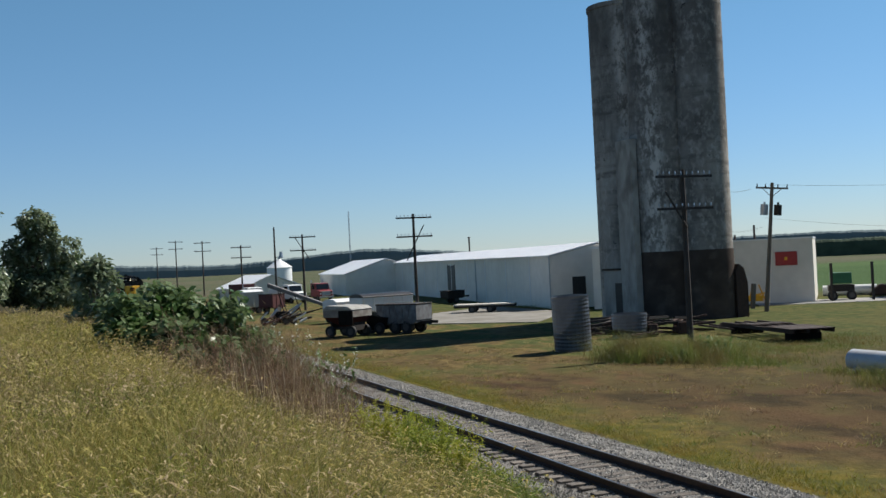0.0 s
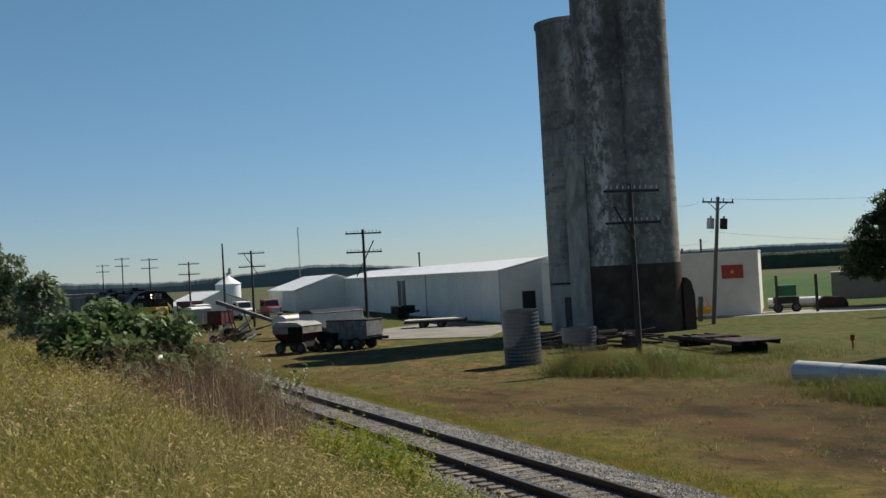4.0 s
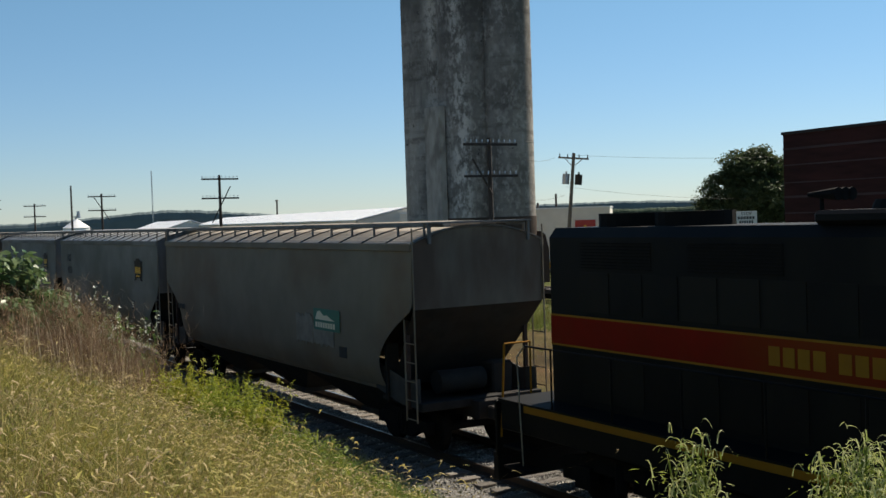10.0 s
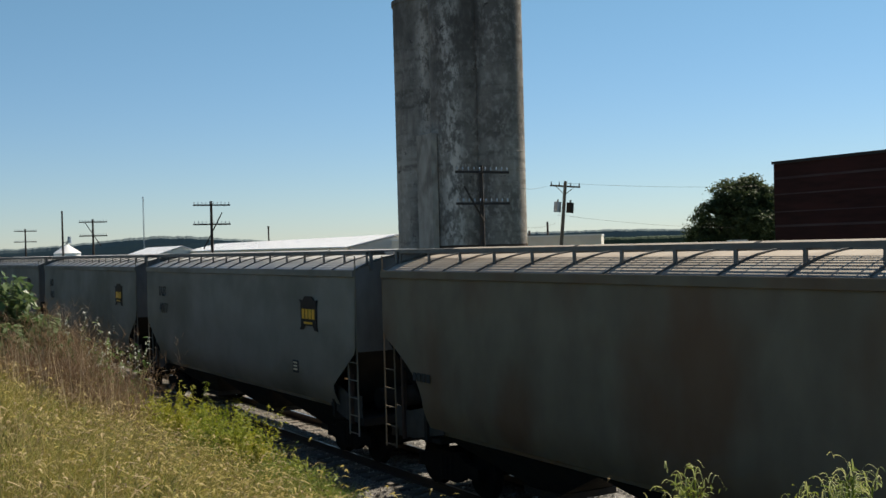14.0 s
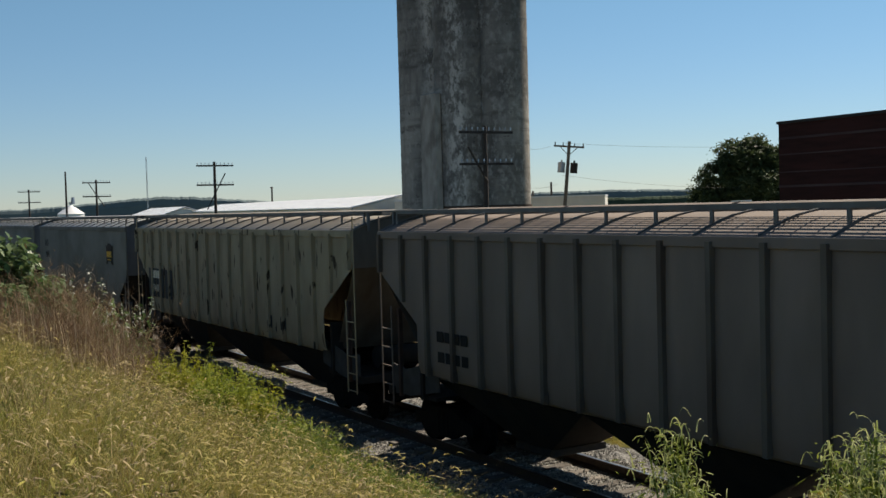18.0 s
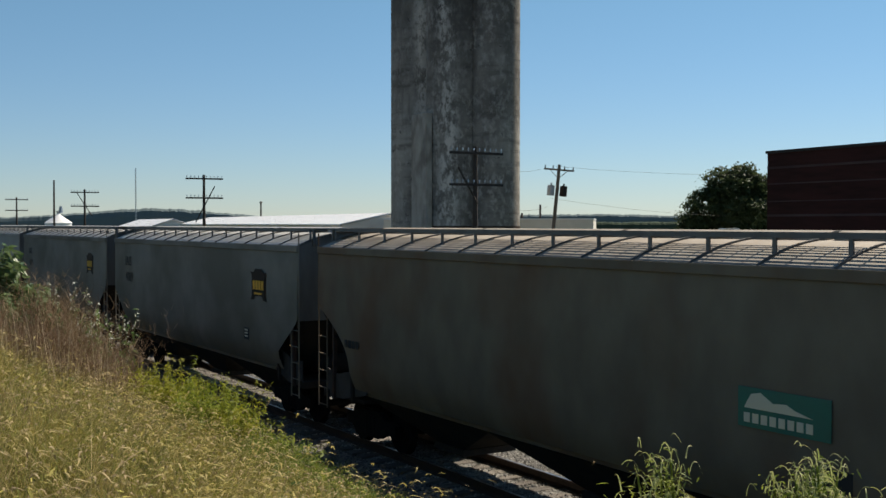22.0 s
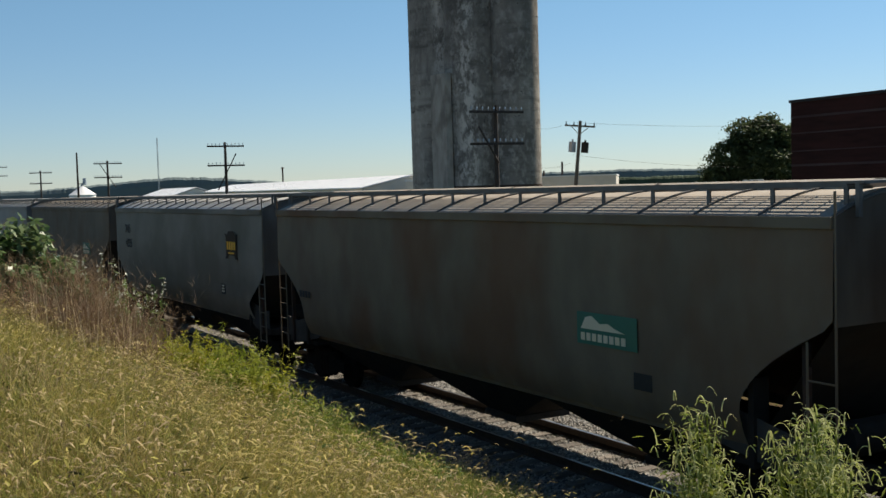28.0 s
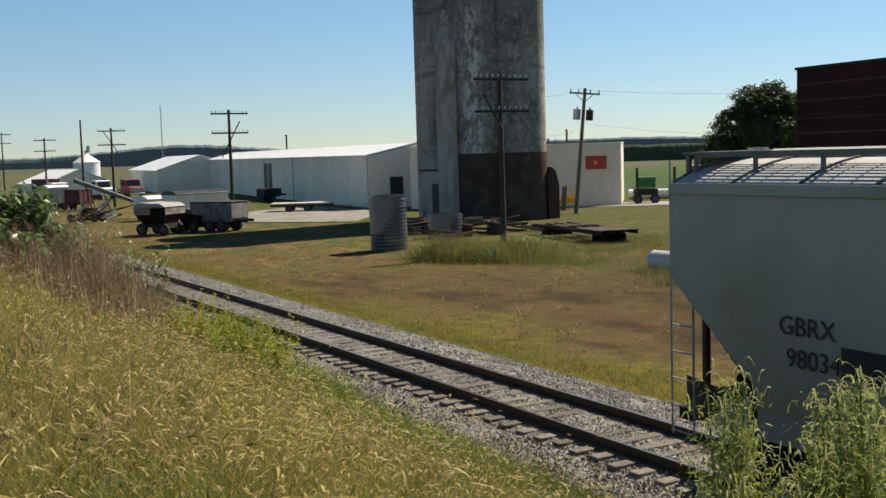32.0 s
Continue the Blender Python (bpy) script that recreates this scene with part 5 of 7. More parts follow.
    lf = low_foot(b)
    add_stuff("green_grass", blades(rng, b, rng.uniform(.16, .55, len(b)) * lf, .003 + .00042 * d, .42, .8, 3, (.05, -.02)), M_GREENGRASS, "patches of fresh green grass in the dry grass", "grass")


    # the bank's top and back, thinner
    n = 30000
    b = np.stack([rng.uniform(-9, 7, n), rng.uniform(-13, 14, n), np.zeros(n)], -1)
    az = np.degrees(np.arctan2(b[:, 0], b[:, 1]))
    r = np.hypot(b[:, 0], b[:, 1])
    b = b[(r > .7) & ((r < 3.3) | (az < -5) | (az > 58))]
    b[:, 2] = [bank_z(float(p), float(q)) for p, q in b[:, :2]]
    add_stuff("bank_top_grass", blades(rng, b, rng.uniform(.1, .32, len(b)), np.full(len(b), .008), .4, .7, 3, (.05, -.02)), M_STRAW, "shorter dry grass on the top of the bank", "grass")


bank_grass()


def weed_stand(rng, spots, leaf, aspect, per_stem, stems=3, spread=.13, droop=.3, low=.15):
    """Leafy upright stems; gives leaves, stalks and the stems' ends."""
    pts, root, tops = [], [], []
    for x, y, h in spots:
        z = bank_z(x, y) if x < BANK_FOOT else GZ
        for k in range(stems):
            q = rng.normal(0, spread, 2)
            hh = h * rng.uniform(.7, 1.05)
            t = rng.uniform(low, 1.0, per_stem)
            pts.append(np.stack([x + q[0] * (.4 + t) + rng.normal(0, .03, per_stem), y + q[1] * (.4 + t) + rng.normal(0, .03, per_stem), z + hh * t], -1))
            root.append((x + q[0] * .4, y + q[1] * .4, z - .05, x + q[0] * 1.4, y + q[1] * 1.4, z + hh))
    r = np.array(root)
    v = np.zeros((len(r), 2, 2, 3))
    w = np.array([.006, .006, 0])
    v[:, 0, 0], v[:, 0, 1], v[:, 1, 0], v[:, 1, 1] = r[:, :3] - w, r[:, :3] + w, r[:, 3:] - w * .5, r[:, 3:] + w * .5
    return leaves_at(rng, np.concatenate(pts), leaf, droop, aspect), v, r[:, 3:]


def leafy_weeds():
    rng = np.random.default_rng(11)
    # tall bright stand by the ballast
    spots = [(rng.uniform(6.0, 7.3), rng.uniform(17.0, 22.0), rng.uniform(.55, 1.4)) for i in range(90)]
    spots += [(7.4 - abs(rng.normal(0, .3)), rng.uniform(21.5, 27), rng.uniform(.3, .8)) for i in range(30)]
    lv, st, tops = weed_stand(rng, spots, .085, .28, 70, spread=.16)
    add_stuff("leafy_weeds", np.concatenate([lv]), M_WEED, "tall bright yellow-green leafy weeds at the foot of the bank", "weeds")
    add_stuff("weed_stems", st, M_WEED, "green upright weed stems", "weeds")
    # the stand thins out along the foot of the bank
    spots = [(7.25 - abs(rng.normal(0, .45)) - .75 * u, 17.6 - 6.6 * u, rng.uniform(.4, 1.0) * (1 - .45 * u)) for u in rng.uniform(0, 1, 90)]
    lv, st, tops = weed_stand(rng, spots, .10, .25, 26, spread=.1)
    add_stuff("foot_weeds", lv, M_RAG, "mid-green leafy weeds lining the foot of the bank", "weeds")
    add_stuff("foot_weed_stems", st, M_RAG, "thin green weed stems lining the foot of the bank", "weeds")
    # lower green weeds further along the foot, and some among the grass
    spots = [(7.45 - abs(rng.normal(0, .5)), rng.uniform(7, 17.5), rng.uniform(.25, .65)) for i in range(130)]
    spots += [(rng.uniform(3.0, 8.5), rng.uniform(8, 22), rng.uniform(.25, .5)) for i in range(40)]
    lv, st, tops = weed_stand(rng, spots, .085, .28, 20, spread=.08)
    add_stuff("low_weeds", lv, M_HERB, "low green leafy weeds along the gravel", "weeds")
    # flowering weeds beyond the dead stalks
    spots = [(rng.uniform(5.9, 7.0), rng.uniform(25.5, 29.5), rng.uniform(1.2, 2.4)) for i in range(22)]
    lv, st, tops = weed_stand(rng, spots, .17, .38, 16, 2, .16)
    add_stuff("flowering_weeds", lv, M_HERB, "tall weeds with white flower spikes beside the track", "weeds")
    add_stuff("flowering_weed_stems", st, M_HERB, "tall green weed stems", "weeds")
    sp = np.concatenate([tops + np.array([0, 0, -k * .03]) + rng.normal(0, .035, tops.shape) for k in range(14)])
    add_stuff("weed_flowers", leaves_at(rng, sp, .055, .2, .8), M_FLOWER, "small white flower spikes on tall weeds", "flowers")
    # low tufts by the gravel across the line, rough clumps in the yard
    b = []
    for i in range(9000):
        y = rng.uniform(10, 75)
        b.append((15.5 + abs(rng.normal(0, .55)), y, GZ - .02))
    tall = [0.0] * len(b)
    for cx, cy, sx, sy, n, tt in ((27.6, 47.8, 1.5, 2.0, 4200, 1.5), (29.6, 45.6, 1.8, 2.0, 4200, 1.3), (30.5, 43.0, 2.0, 2.6, 3000, .5), (29.3, 29.5, 1.2, 3.5, 4500, 1.0), (30.6, 24.0, 1.3, 4.0, 4000, 1.1), (33.0, 52.5, 2.5, 3.0, 2500, .4), (31.5, 34.5, .8, 2.5, 1500, .6), (40.5, 50.0, 3.0, 4.0, 3000, .3), (36.0, 47.0, 4.0, 3.0, 4500, .25), (49.0, 47.5, 2.5, 2.0, 1500, .3), (30.3, 36.0, .7, 1.2, 600, .5), (46.9, 103.0, .4, 5.0, 1500, .5), (47.6, 112.0, .5, 9.0, 1500, .45), (48.5, 97.6, 2.0, .4, 500, .4), (43.5, 70.5, 2.5, .8, 900, .45)):
        q = rng.normal(0, .55, (n, 2)) * (sx, sy) + (cx, cy)
        b += [(x, y, GZ - .02) for x, y in q]
        tall += [tt] * n
    b, tall = np.array(b), np.array(tall)
    far = tall > 0
    h = np.where(far, rng.uniform(.25, 1.0, len(b)) * tall * (1 + .8 * rough(b, .9, 1.0)), rng.uniform(.05, .2, len(b)))
    add_stuff("yard_weeds", blades(rng, b, h, np.where(far, .022, .014), .4, .8, 3, (.05, 0)), M_YARDWEED, "rough olive-green weeds growing in the yard", "weeds")
    spots = [(rng.normal(30.6, .35), rng.normal(45.6, .35), rng.uniform(.7, 1.15)) for i in range(14)] + [(rng.uniform(27, 31), rng.uniform(44.5, 49), rng.uniform(.4, .8)) for i in range(30)]
    lv, st, tops = weed_stand(rng, spots, .15, .4, 22, 3, .12)
    add_stuff("leafy_clump", lv, M_HERB, "leafy green weed clump by the telegraph pole", "weeds")
    # a thin lawn over the yard
    n = 52000
    y = rng.uniform(16, 95, n)
    x = 16 + rng.uniform(0, 1, n) ** 1.3 * 34
    b = np.stack([x, y, np.full(n, GZ - .03)], -1)
    b = b[rough(b, .12, 9.0) + .5 * rough(b, .6, 3.0) - .45 * np.clip((46 - b[:, 1]) / 12, 0, 1) > -.05]
    add_stuff("lawn", blades(rng, b, rng.uniform(.05, .13, len(b)), np.full(len(b), .02), .5, .8), leaf_material("lawn_grass", (0.085, 0.082, 0.024), (0.15, 0.105, 0.045), (0.075, 0.084, 0.02), .15, .4), "thin mown dry grass over the yard", "grass")


leafy_weeds()


def yard_tufts():
    """Sparse dead tufts, straw and leafy rosettes on the worn ground beyond the track."""
    rng = np.random.default_rng(77)
    n = 2600
    c = np.stack([15.6 + rng.uniform(0, 1, n) ** 1.2 * 16, rng.uniform(14, 62, n), np.full(n, GZ - .02)], -1)
    c = c[rough(c, .35, 12.0) + .6 * rough(c, 1.1, 6.0) + rng.uniform(-.35, .35, n) > .12]
    for name, label, part_, m, h, w in (("straw_tufts", "small dead straw-coloured tufts on the worn ground", 0, M_STRAW, .2, .016), ("brown_tufts", "small brown dead tufts on the worn ground", 1, M_BROWN, .17, .018), ("rosettes", "low green weed rosettes on the worn ground", 2, M_YARDWEED, .14, .03)):
        cc = c[part_::3]
        b = np.repeat(cc, 12, 0)
        b[:, :2] += rng.normal(0, .13, (len(b), 2))
        add_stuff(name, blades(rng, b, rng.uniform(.4, 1.3, len(b)) * h, np.full(len(b), w), .6, .9, 3, (.05, 0)), m, label, "weeds")
    # yellow-green verge along the far shoulder of the ballast
    n = 15000
    b = np.stack([15.35 + abs(rng.normal(0, .75, n)), 10 + rng.uniform(0, 1, n) ** 1.3 * 70, np.full(n, GZ - .02)], -1)
    b = b[rough(b, .4, 17.0) + rng.uniform(-.3, .3, n) > -.12]
    add_stuff("verge_grass", blades(rng, b, rng.uniform(.06, .2, len(b)), np.full(len(b), .02), .5, .8, 3, (.03, 0)), leaf_material("verge_grass", (0.26, 0.23, 0.03), (0.14, 0.15, 0.025), (0.30, 0.20, 0.04), .5, .4), "yellow-green verge along the ballast", "grass")


yard_tufts()


def dead_weeds():
    rng = np.random.default_rng(21)
    n = 5600
    d = rng.uniform(19.0, 36, n)
    a = np.radians(np.clip(rng.normal(11.0, 2.4, n), 6.5, 15.6) + (d - 27) * .06)
    x, y = d * np.sin(a), d * np.cos(a)
    b = np.stack([x, y, 0 * x], -1)
    b = b[rough(b, .5, 2.0) + rng.uniform(-.3, .3, n) > -.2]
    n = len(b)
    b[:, 2] = [bank_z(float(p), float(q)) for p, q in b[:, :2]]
    h = rng.uniform(.55, 1.9, n) * (1 + .8 * rough(b, .45, 3.0)) * np.clip((np.hypot(b[:, 0], b[:, 1]) - 14) / 10, .5, 1)
    keep = b[:, 0] < 7.5
    b, h = b[keep], h[keep]
    n = len(b)
    stem = blades(rng, b, h, np.full(n, .011), .22, .5, 4, (0.05, 0))
    v = [stem[:, :3]]
    for k in range(9):
        i = rng.integers(0, n, n)
        t = rng.uniform(.25, 1.0, n)
        c = stem[i, 1].mean(1) * (1 - t)[:, None] + stem[i, 3].mean(1) * t[:, None]
        v.append(blades(rng, c, rng.uniform(.1, .34, n), np.full(n, .0075), .8, .5, 3, (0, 0)))
    add_stuff("dead_weeds", np.concatenate(v), M_BROWN, "wispy stand of brown dead weeds on the bank", "weeds")
    q = rng.uniform(0, 1, 130)
    b = np.stack([2.9 + 3.3 * q + rng.normal(0, .4, 130), 17.6 + 6.5 * q + rng.normal(0, 1.2, 130), 0 * q], -1)
    b[:, 2] = [bank_z(float(p), float(w)) for p, w in b[:, :2]]
    add_stuff("bleached_stalks", blades(rng, b, rng.uniform(.5, 1.6, 130), np.full(130, .016), .12, .3, 4, (0, 0)), M_PALESTEM, "pale bleached stalks among the dead weeds", "weeds")


dead_weeds()


def crown_points(rng, blobs, n):
    """Points on uneven shells of several clumps."""
    w = np.array([r ** 2 for *_, r in blobs])
    idx = rng.choice(len(blobs), n, p=w / w.sum())
    c = np.array([b[:3] for b in blobs])[idx]
    r = np.array([b[3] for b in blobs])[idx]
    d = rng.normal(0, 1, (n, 3))
    d /= np.linalg.norm(d, axis=1)[:, None]
    bump = np.array([noise.noise(tuple(float(q) for q in (cc * .9 + dd * 2.3))) for cc, dd in zip(c, d)])
    rad = r * (.62 + .38 * rng.uniform(0, 1, n) ** .4 + .32 * bump)
    return c + d * rad[:, None] * np.array([1, 1, .85])


def tree(name, label, x, y, z, height, spread, seed, leaf=.22, n=9000, material=None, low=.15, category="tree"):
    rng = np.random.default_rng(seed)
    t = thing(name, label, category, pose(x, y, z))
    bm = bmesh.new()
    blobs = []
    bm_tube(bm, (0, 0, -.3), (.1, 0, height * .45), height * .035, height * .02, 9)
    for i in range(11):
        a = 2 * math.pi * i / 11 + rng.uniform(-.3, .3)
        rr = spread * rng.uniform(.25, .8)
        hz = height * rng.uniform(low + .12, .9)
        k = 1 - .55 * max(hz / height - .45, 0) / .55
        p = (rr * k * math.cos(a), rr * k * math.sin(a), hz)
        bm_tube(bm, (.05, 0, height * rng.uniform(.12, .42)), p, height * .012, height * .004, 6)
        blobs.append((*p, spread * rng.uniform(.26, .42)))
    blobs.append((0, 0, height * .82, spread * .42))
    blobs.append((0, 0, height * .5, spread * .62))
    for i in range(6):
        a = 2 * math.pi * i / 6 + .4
        blobs.append((spread * .5 * math.cos(a), spread * .5 * math.sin(a), height * (low + .2), spread * .4))
    part("trunk", bm, M_BARK, t, "rough brown trunk and limbs")
    pts = crown_points(rng, blobs, n)
    pts = pts[pts[:, 2] > height * low * .6]
    ob = new("crown", quads_mesh("crown", leaves_at(rng, pts, leaf, .3, .6), material or M_TREE))
    ob.parent = t
    return t


def spreading_tree(name, label, x, y, z, lobes, trunk_h, leaf, n, seed):
    """A broad tree: limbs run out to lobes (dx, dy, height, radius) filled with leaves to the core."""
    rng = np.random.default_rng(seed)
    t = thing(name, label, "tree", pose(x, y, z))
    bm = bmesh.new()
    bm_tube(bm, (0, 0, -.3), (.15, .1, trunk_h), .42, .3, 10)
    for dx, dy, h, r in lobes:
        bm_tube(bm, (.12, .08, trunk_h * .8), (dx * .6, dy * .6, (trunk_h + h) / 2), .2, .11, 7)
        bm_tube(bm, (dx * .6, dy * .6, (trunk_h + h) / 2), (dx, dy, h), .11, .04, 6)
    part("trunk", bm, M_BARK, t, "rough brown trunk and limbs")
    lob = np.array(lobes)
    # small sprays over every lobe, their leaves clustered
    w = lob[:, 3] ** 2
    k = rng.choice(len(lob), n // 26, p=w / w.sum())
    d = rng.normal(0, 1, (len(k), 3))
    d /= np.linalg.norm(d, axis=1)[:, None]
    c = lob[k, :3] + d * (lob[k, 3] * (.35 + .68 * rng.uniform(0, 1, len(k)) ** .5))[:, None] * np.array([1, 1, .8])
    pts = np.repeat(c, 26, 0) + rng.normal(0, .26, (len(c) * 26, 3)) * np.array([1, 1, .6])
    pts = pts[pts[:, 2] > .9]
    ob = new("crown", quads_mesh("crown", leaves_at(rng, pts, leaf, .3, .62), M_TREE))
    ob.parent = t


spreading_tree("broadleaf_tree", "large dark green broadleaf tree beside the road", 83.0, 80.0, GZ,
               [(dx * .70, dy * .70, h * 1.1 + .3, r * .92) for dx, dy, h, r in ((0, 0, 7.6, 3.0), (-1.6, 1.4, 8.3, 2.2), (1.4, -1.2, 8.0, 2.3), (-3.6, 3.0, 6.3, 2.4), (-5.0, 4.3, 4.6, 1.9), (3.4, -3.0, 6.4, 2.6), (5.2, -4.4, 5.0, 2.3),
                (-3.0, 2.6, 3.6, 2.6), (3.0, -2.6, 3.4, 2.8), (0, 0, 4.6, 3.4), (-1.0, -2.4, 5.6, 2.6), (1.5, 2.5, 5.6, 2.6), (-5.6, 5.2, 3.2, 1.5), (.4, -.6, 9.3, 1.4))], 3.2, .30, 62000, 5)
for sx, sy, sh, sr, seed in ((1.7, 23.6, 1.5, .95, 7), (2.7, 24.5, 2.15, 1.1, 9), (3.45, 24.1, 2.15, 1.15, 10), (4.15, 24.7, 2.0, 1.05, 13), (2.6, 23.3, 1.4, .85, 16), (3.55, 23.1, 1.4, .85, 19)):
    tree("shrub", "dense leafy green shrub on the bank", sx, sy, bank_z(sx, sy) - .15, sh, sr, seed, .2, 2600, M_BUSH, low=.0, category="shrub")
tree("shrub", "leafy green shrub with pale leaf undersides", 1.75, 35.0, bank_z(1.75, 35) - .1, 2.5, 1.1, 12, .2, 3600, M_PALEBUSH, low=.02, category="shrub")
tree("bank_tree", "bushy green tree at the top of the bank", .2, 60.0, 2.9, 5.9, 2.2, 15, .24, 12000, M_PALEBUSH, low=.05)
tree("bank_tree", "bushy green tree at the top of the bank", -3.6, 58.0, 3.2, 6.4, 3.0, 17, .24, 14000, M_PALEBUSH, low=.05)
tree("bank_tree", "bushy green tree at the top of the bank", 1.2, 66.0, 2.0, 3.9, 1.9, 18, .26, 6000, low=.05)



def ragweed(x, y, z, h, spread, seed, count=24, full=1.0):
    """Tall weed with arching spikes, rooted on the bank."""
    rng = np.random.default_rng(seed)
    w = thing("ragweed_plant", "tall green ragweed with drooping pale flower spikes", "weed", pose(x, y, z), "ragweed plants on the bank")
    tips, lv, out = [], [], []
    for i in range(count):
        a = rng.uniform(0, 2 * math.pi)
        r = spread * rng.uniform(.05, 1.0)
        top = np.array([r * math.cos(a), r * math.sin(a), h * full * rng.uniform(.72, 1.1) * (1 - .16 * r / spread)])
        root = np.array([rng.normal(0, .04), rng.normal(0, .04), -.15])
        mid = root * .4 + top * .6 + np.array([0, 0, h * .05])
        bm = bmesh.new()
        bm_tube(bm, root, mid, .007, .0055, 5, False)
        bm_tube(bm, mid, top, .0055, .003, 5, False)
        part("stem", bm, M_RAG, w)

        def along(t):
            return (root * (1 - t / .6) + mid * (t / .6)) if t < .6 else (mid * (1 - (t - .6) / .4) + top * ((t - .6) / .4))
        for k in range(34):
            t = 1 - abs(rng.normal(0, .2))
            t = max(t, .4)
            tips.append(along(t) + rng.normal(0, .035, 3))
        for k in range(230):
            t = rng.uniform(.25, 1.0)
            lv.append(along(t) + rng.normal(0, .03, 3))
        tips += [top, top + rng.normal(0, .01, 3)]
    lv = np.array(lv)
    big = lv[rng.integers(0, len(lv), 60)]
    both = np.concatenate([leaves_at(rng, lv, .032, .05, .2), leaves_at(rng, lv + rng.normal(0, .02, lv.shape), .02, .0, .3), leaves_at(rng, big, .065, .4, .3)])
    ob = new("foliage", quads_mesh("foliage", both, M_RAG))
    ob.parent = w
    tips = np.array(tips)
    n = len(tips)
    sp = np.zeros((n, 7, 2, 3))
    a = rng.uniform(0, 2 * np.pi, n)
    d = np.stack([np.cos(a), np.sin(a)], -1)
    L = rng.uniform(.035, .085, n)
    hook = rng.uniform(.5, 1.6, n)
    s = np.stack([-d[:, 1], d[:, 0], 0 * a], -1)
    for i in range(7):
        k = i / 6
        c = tips.copy()
        c[:, :2] += d * (L * (.25 * k + .45 * k * k))[:, None]
        c[:, 2] += L * (1.25 * k - hook * k ** 3)
        wd = .0021 * (1.15 - .75 * k)
        sp[:, i, 0], sp[:, i, 1] = c - s * wd, c + s * wd + np.array([0, 0, .002])
    ob = new("inflorescence", quads_mesh("inflorescence", sp, M_SPIKE))
    ob.parent = w
    ob["kind"] = "stuff"
    return w


# root place, height, and the way each one leans: seconds, bearing and height angle of its top seen from the bank
RAGWEEDS = [
    (ragweed(2.17, 2.3, bank_z(2.17, 2.3), 1.13, .24, 41, 24, 1.02), 43.3, 3.16, 1.13,
     [(0, 47, -19), (7.4, 47, -18), (8, 41.5, -10.8), (8.4, 41.6, -10.2), (8.7, 42.8, -10.8), (9, 40.8, -12.2), (9.5, 40.4, -15.3), (10, 42.9, -12.7), (10.5, 44.7, -10.2), (11.5, 43.6, -10.4),
      (12, 43.1, -12.5), (12.5, 43.2, -16.0), (13.2, 43.5, -16.5), (15.5, 40.3, -11.9), (16.2, 39.5, -11.3), (17.5, 41.4, -13.0), (18.3, 42.4, -11.4), (20, 42.3, -11.4), (23, 42.7, -11.8),
      (25, 41, -11.1), (27.5, 40.8, -11), (28, 42.9, -10.4), (29, 44.2, -10.1), (30.2, 43.7, -10.5), (32, 44.5, -9.9)]),
    (ragweed(2.55, 2.1, bank_z(2.55, 2.1), 1.16, .44, 43, 44, 1.19), 50.5, 3.3, 1.16,
     [(0, 54, -18), (7.4, 54, -17), (8.2, 48.5, -10.8), (9, 48.6, -12.2), (10, 50.4, -11), (11.5, 50.9, -10.5), (13, 50.4, -10.9), (15.5, 49.6, -10.3), (16, 49.0, -9.8), (17, 50.1, -10.0), (18, 51.1, -10.2), (19, 51.3, -9.8), (20, 51.0, -9.5), (21, 50.7, -10.8), (22, 49.5, -10.2), (23, 52.7, -10.8), (24, 52.4, -9.2), (25, 50.9, -9.4), (25.5, 50.3, -9.3), (28, 48.3, -12.4), (29, 49.8, -12.4), (30, 50.8, -12.4), (31, 49.9, -12.2), (32, 49.9, -12.2)])]


# ---- distance ----
def far_woods():
    """Tree belts far off: long canopies with a lumpy top, one skin each."""
    def belt(name, label, az0, az1, dist, top, depth, n, m, rise):
        verts, faces = [], []
        rows = ((0.0, 0.0), (.004, .6), (.012, .86), (.03, .97), (.08, 1.0), (1.0, .7))
        for i in range(n):
            a = radians(az0 + (az1 - az0) * i / (n - 1))
            broad = noise.noise((a * 9, 3.3, dist)) * .30 + rise(math.degrees(a))
            for k, (u, h) in enumerate(rows):
                lump = noise.noise((a * 420, u * 9.0, dist)) * .05 + noise.noise((a * 120, u * 5.0, 1.7)) * .06
                d = dist + depth * u
                verts.append((d * math.sin(a), d * math.cos(a), GZ - .5 + (top * h * (1 + broad + lump * (1 if k else 0)))))
            if i:
                for k in range(len(rows) - 1):
                    p = (i - 1) * len(rows) + k
                    faces.append((p, p + 1, p + 1 + len(rows), p + len(rows)))
        me = bpy.data.meshes.new(name)
        me.from_pydata(verts, [], faces)
        me.materials.append(m)
        tagged(new(name, me), label, "woods", kind="stuff")
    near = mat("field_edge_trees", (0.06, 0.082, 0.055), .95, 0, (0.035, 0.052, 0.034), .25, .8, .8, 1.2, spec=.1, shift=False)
    # far belt's base colour is paled and blued for distance haze
    far = mat("hazed_far_tree_line", (0.15, 0.19, 0.195), .95, 0, (0.12, 0.155, 0.165), .03, .8, spec=.05, shift=False)
    belt("woods", "dark belt of woods behind the green field", 31, 85, 430, 6.4, 60, 1900, near, lambda d: 0.0)
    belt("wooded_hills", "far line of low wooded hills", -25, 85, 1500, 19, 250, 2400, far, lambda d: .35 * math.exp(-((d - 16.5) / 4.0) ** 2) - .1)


far_woods()


# ---- train ----
def truck(parent, y, wheel_me, frame_me):
    t = share("bogie", frame_me, parent, pose(0, y, 0))
    for s in (-.89, .89):
        share("wheelset", wheel_me, t, pose(0, s, .46))
    return t


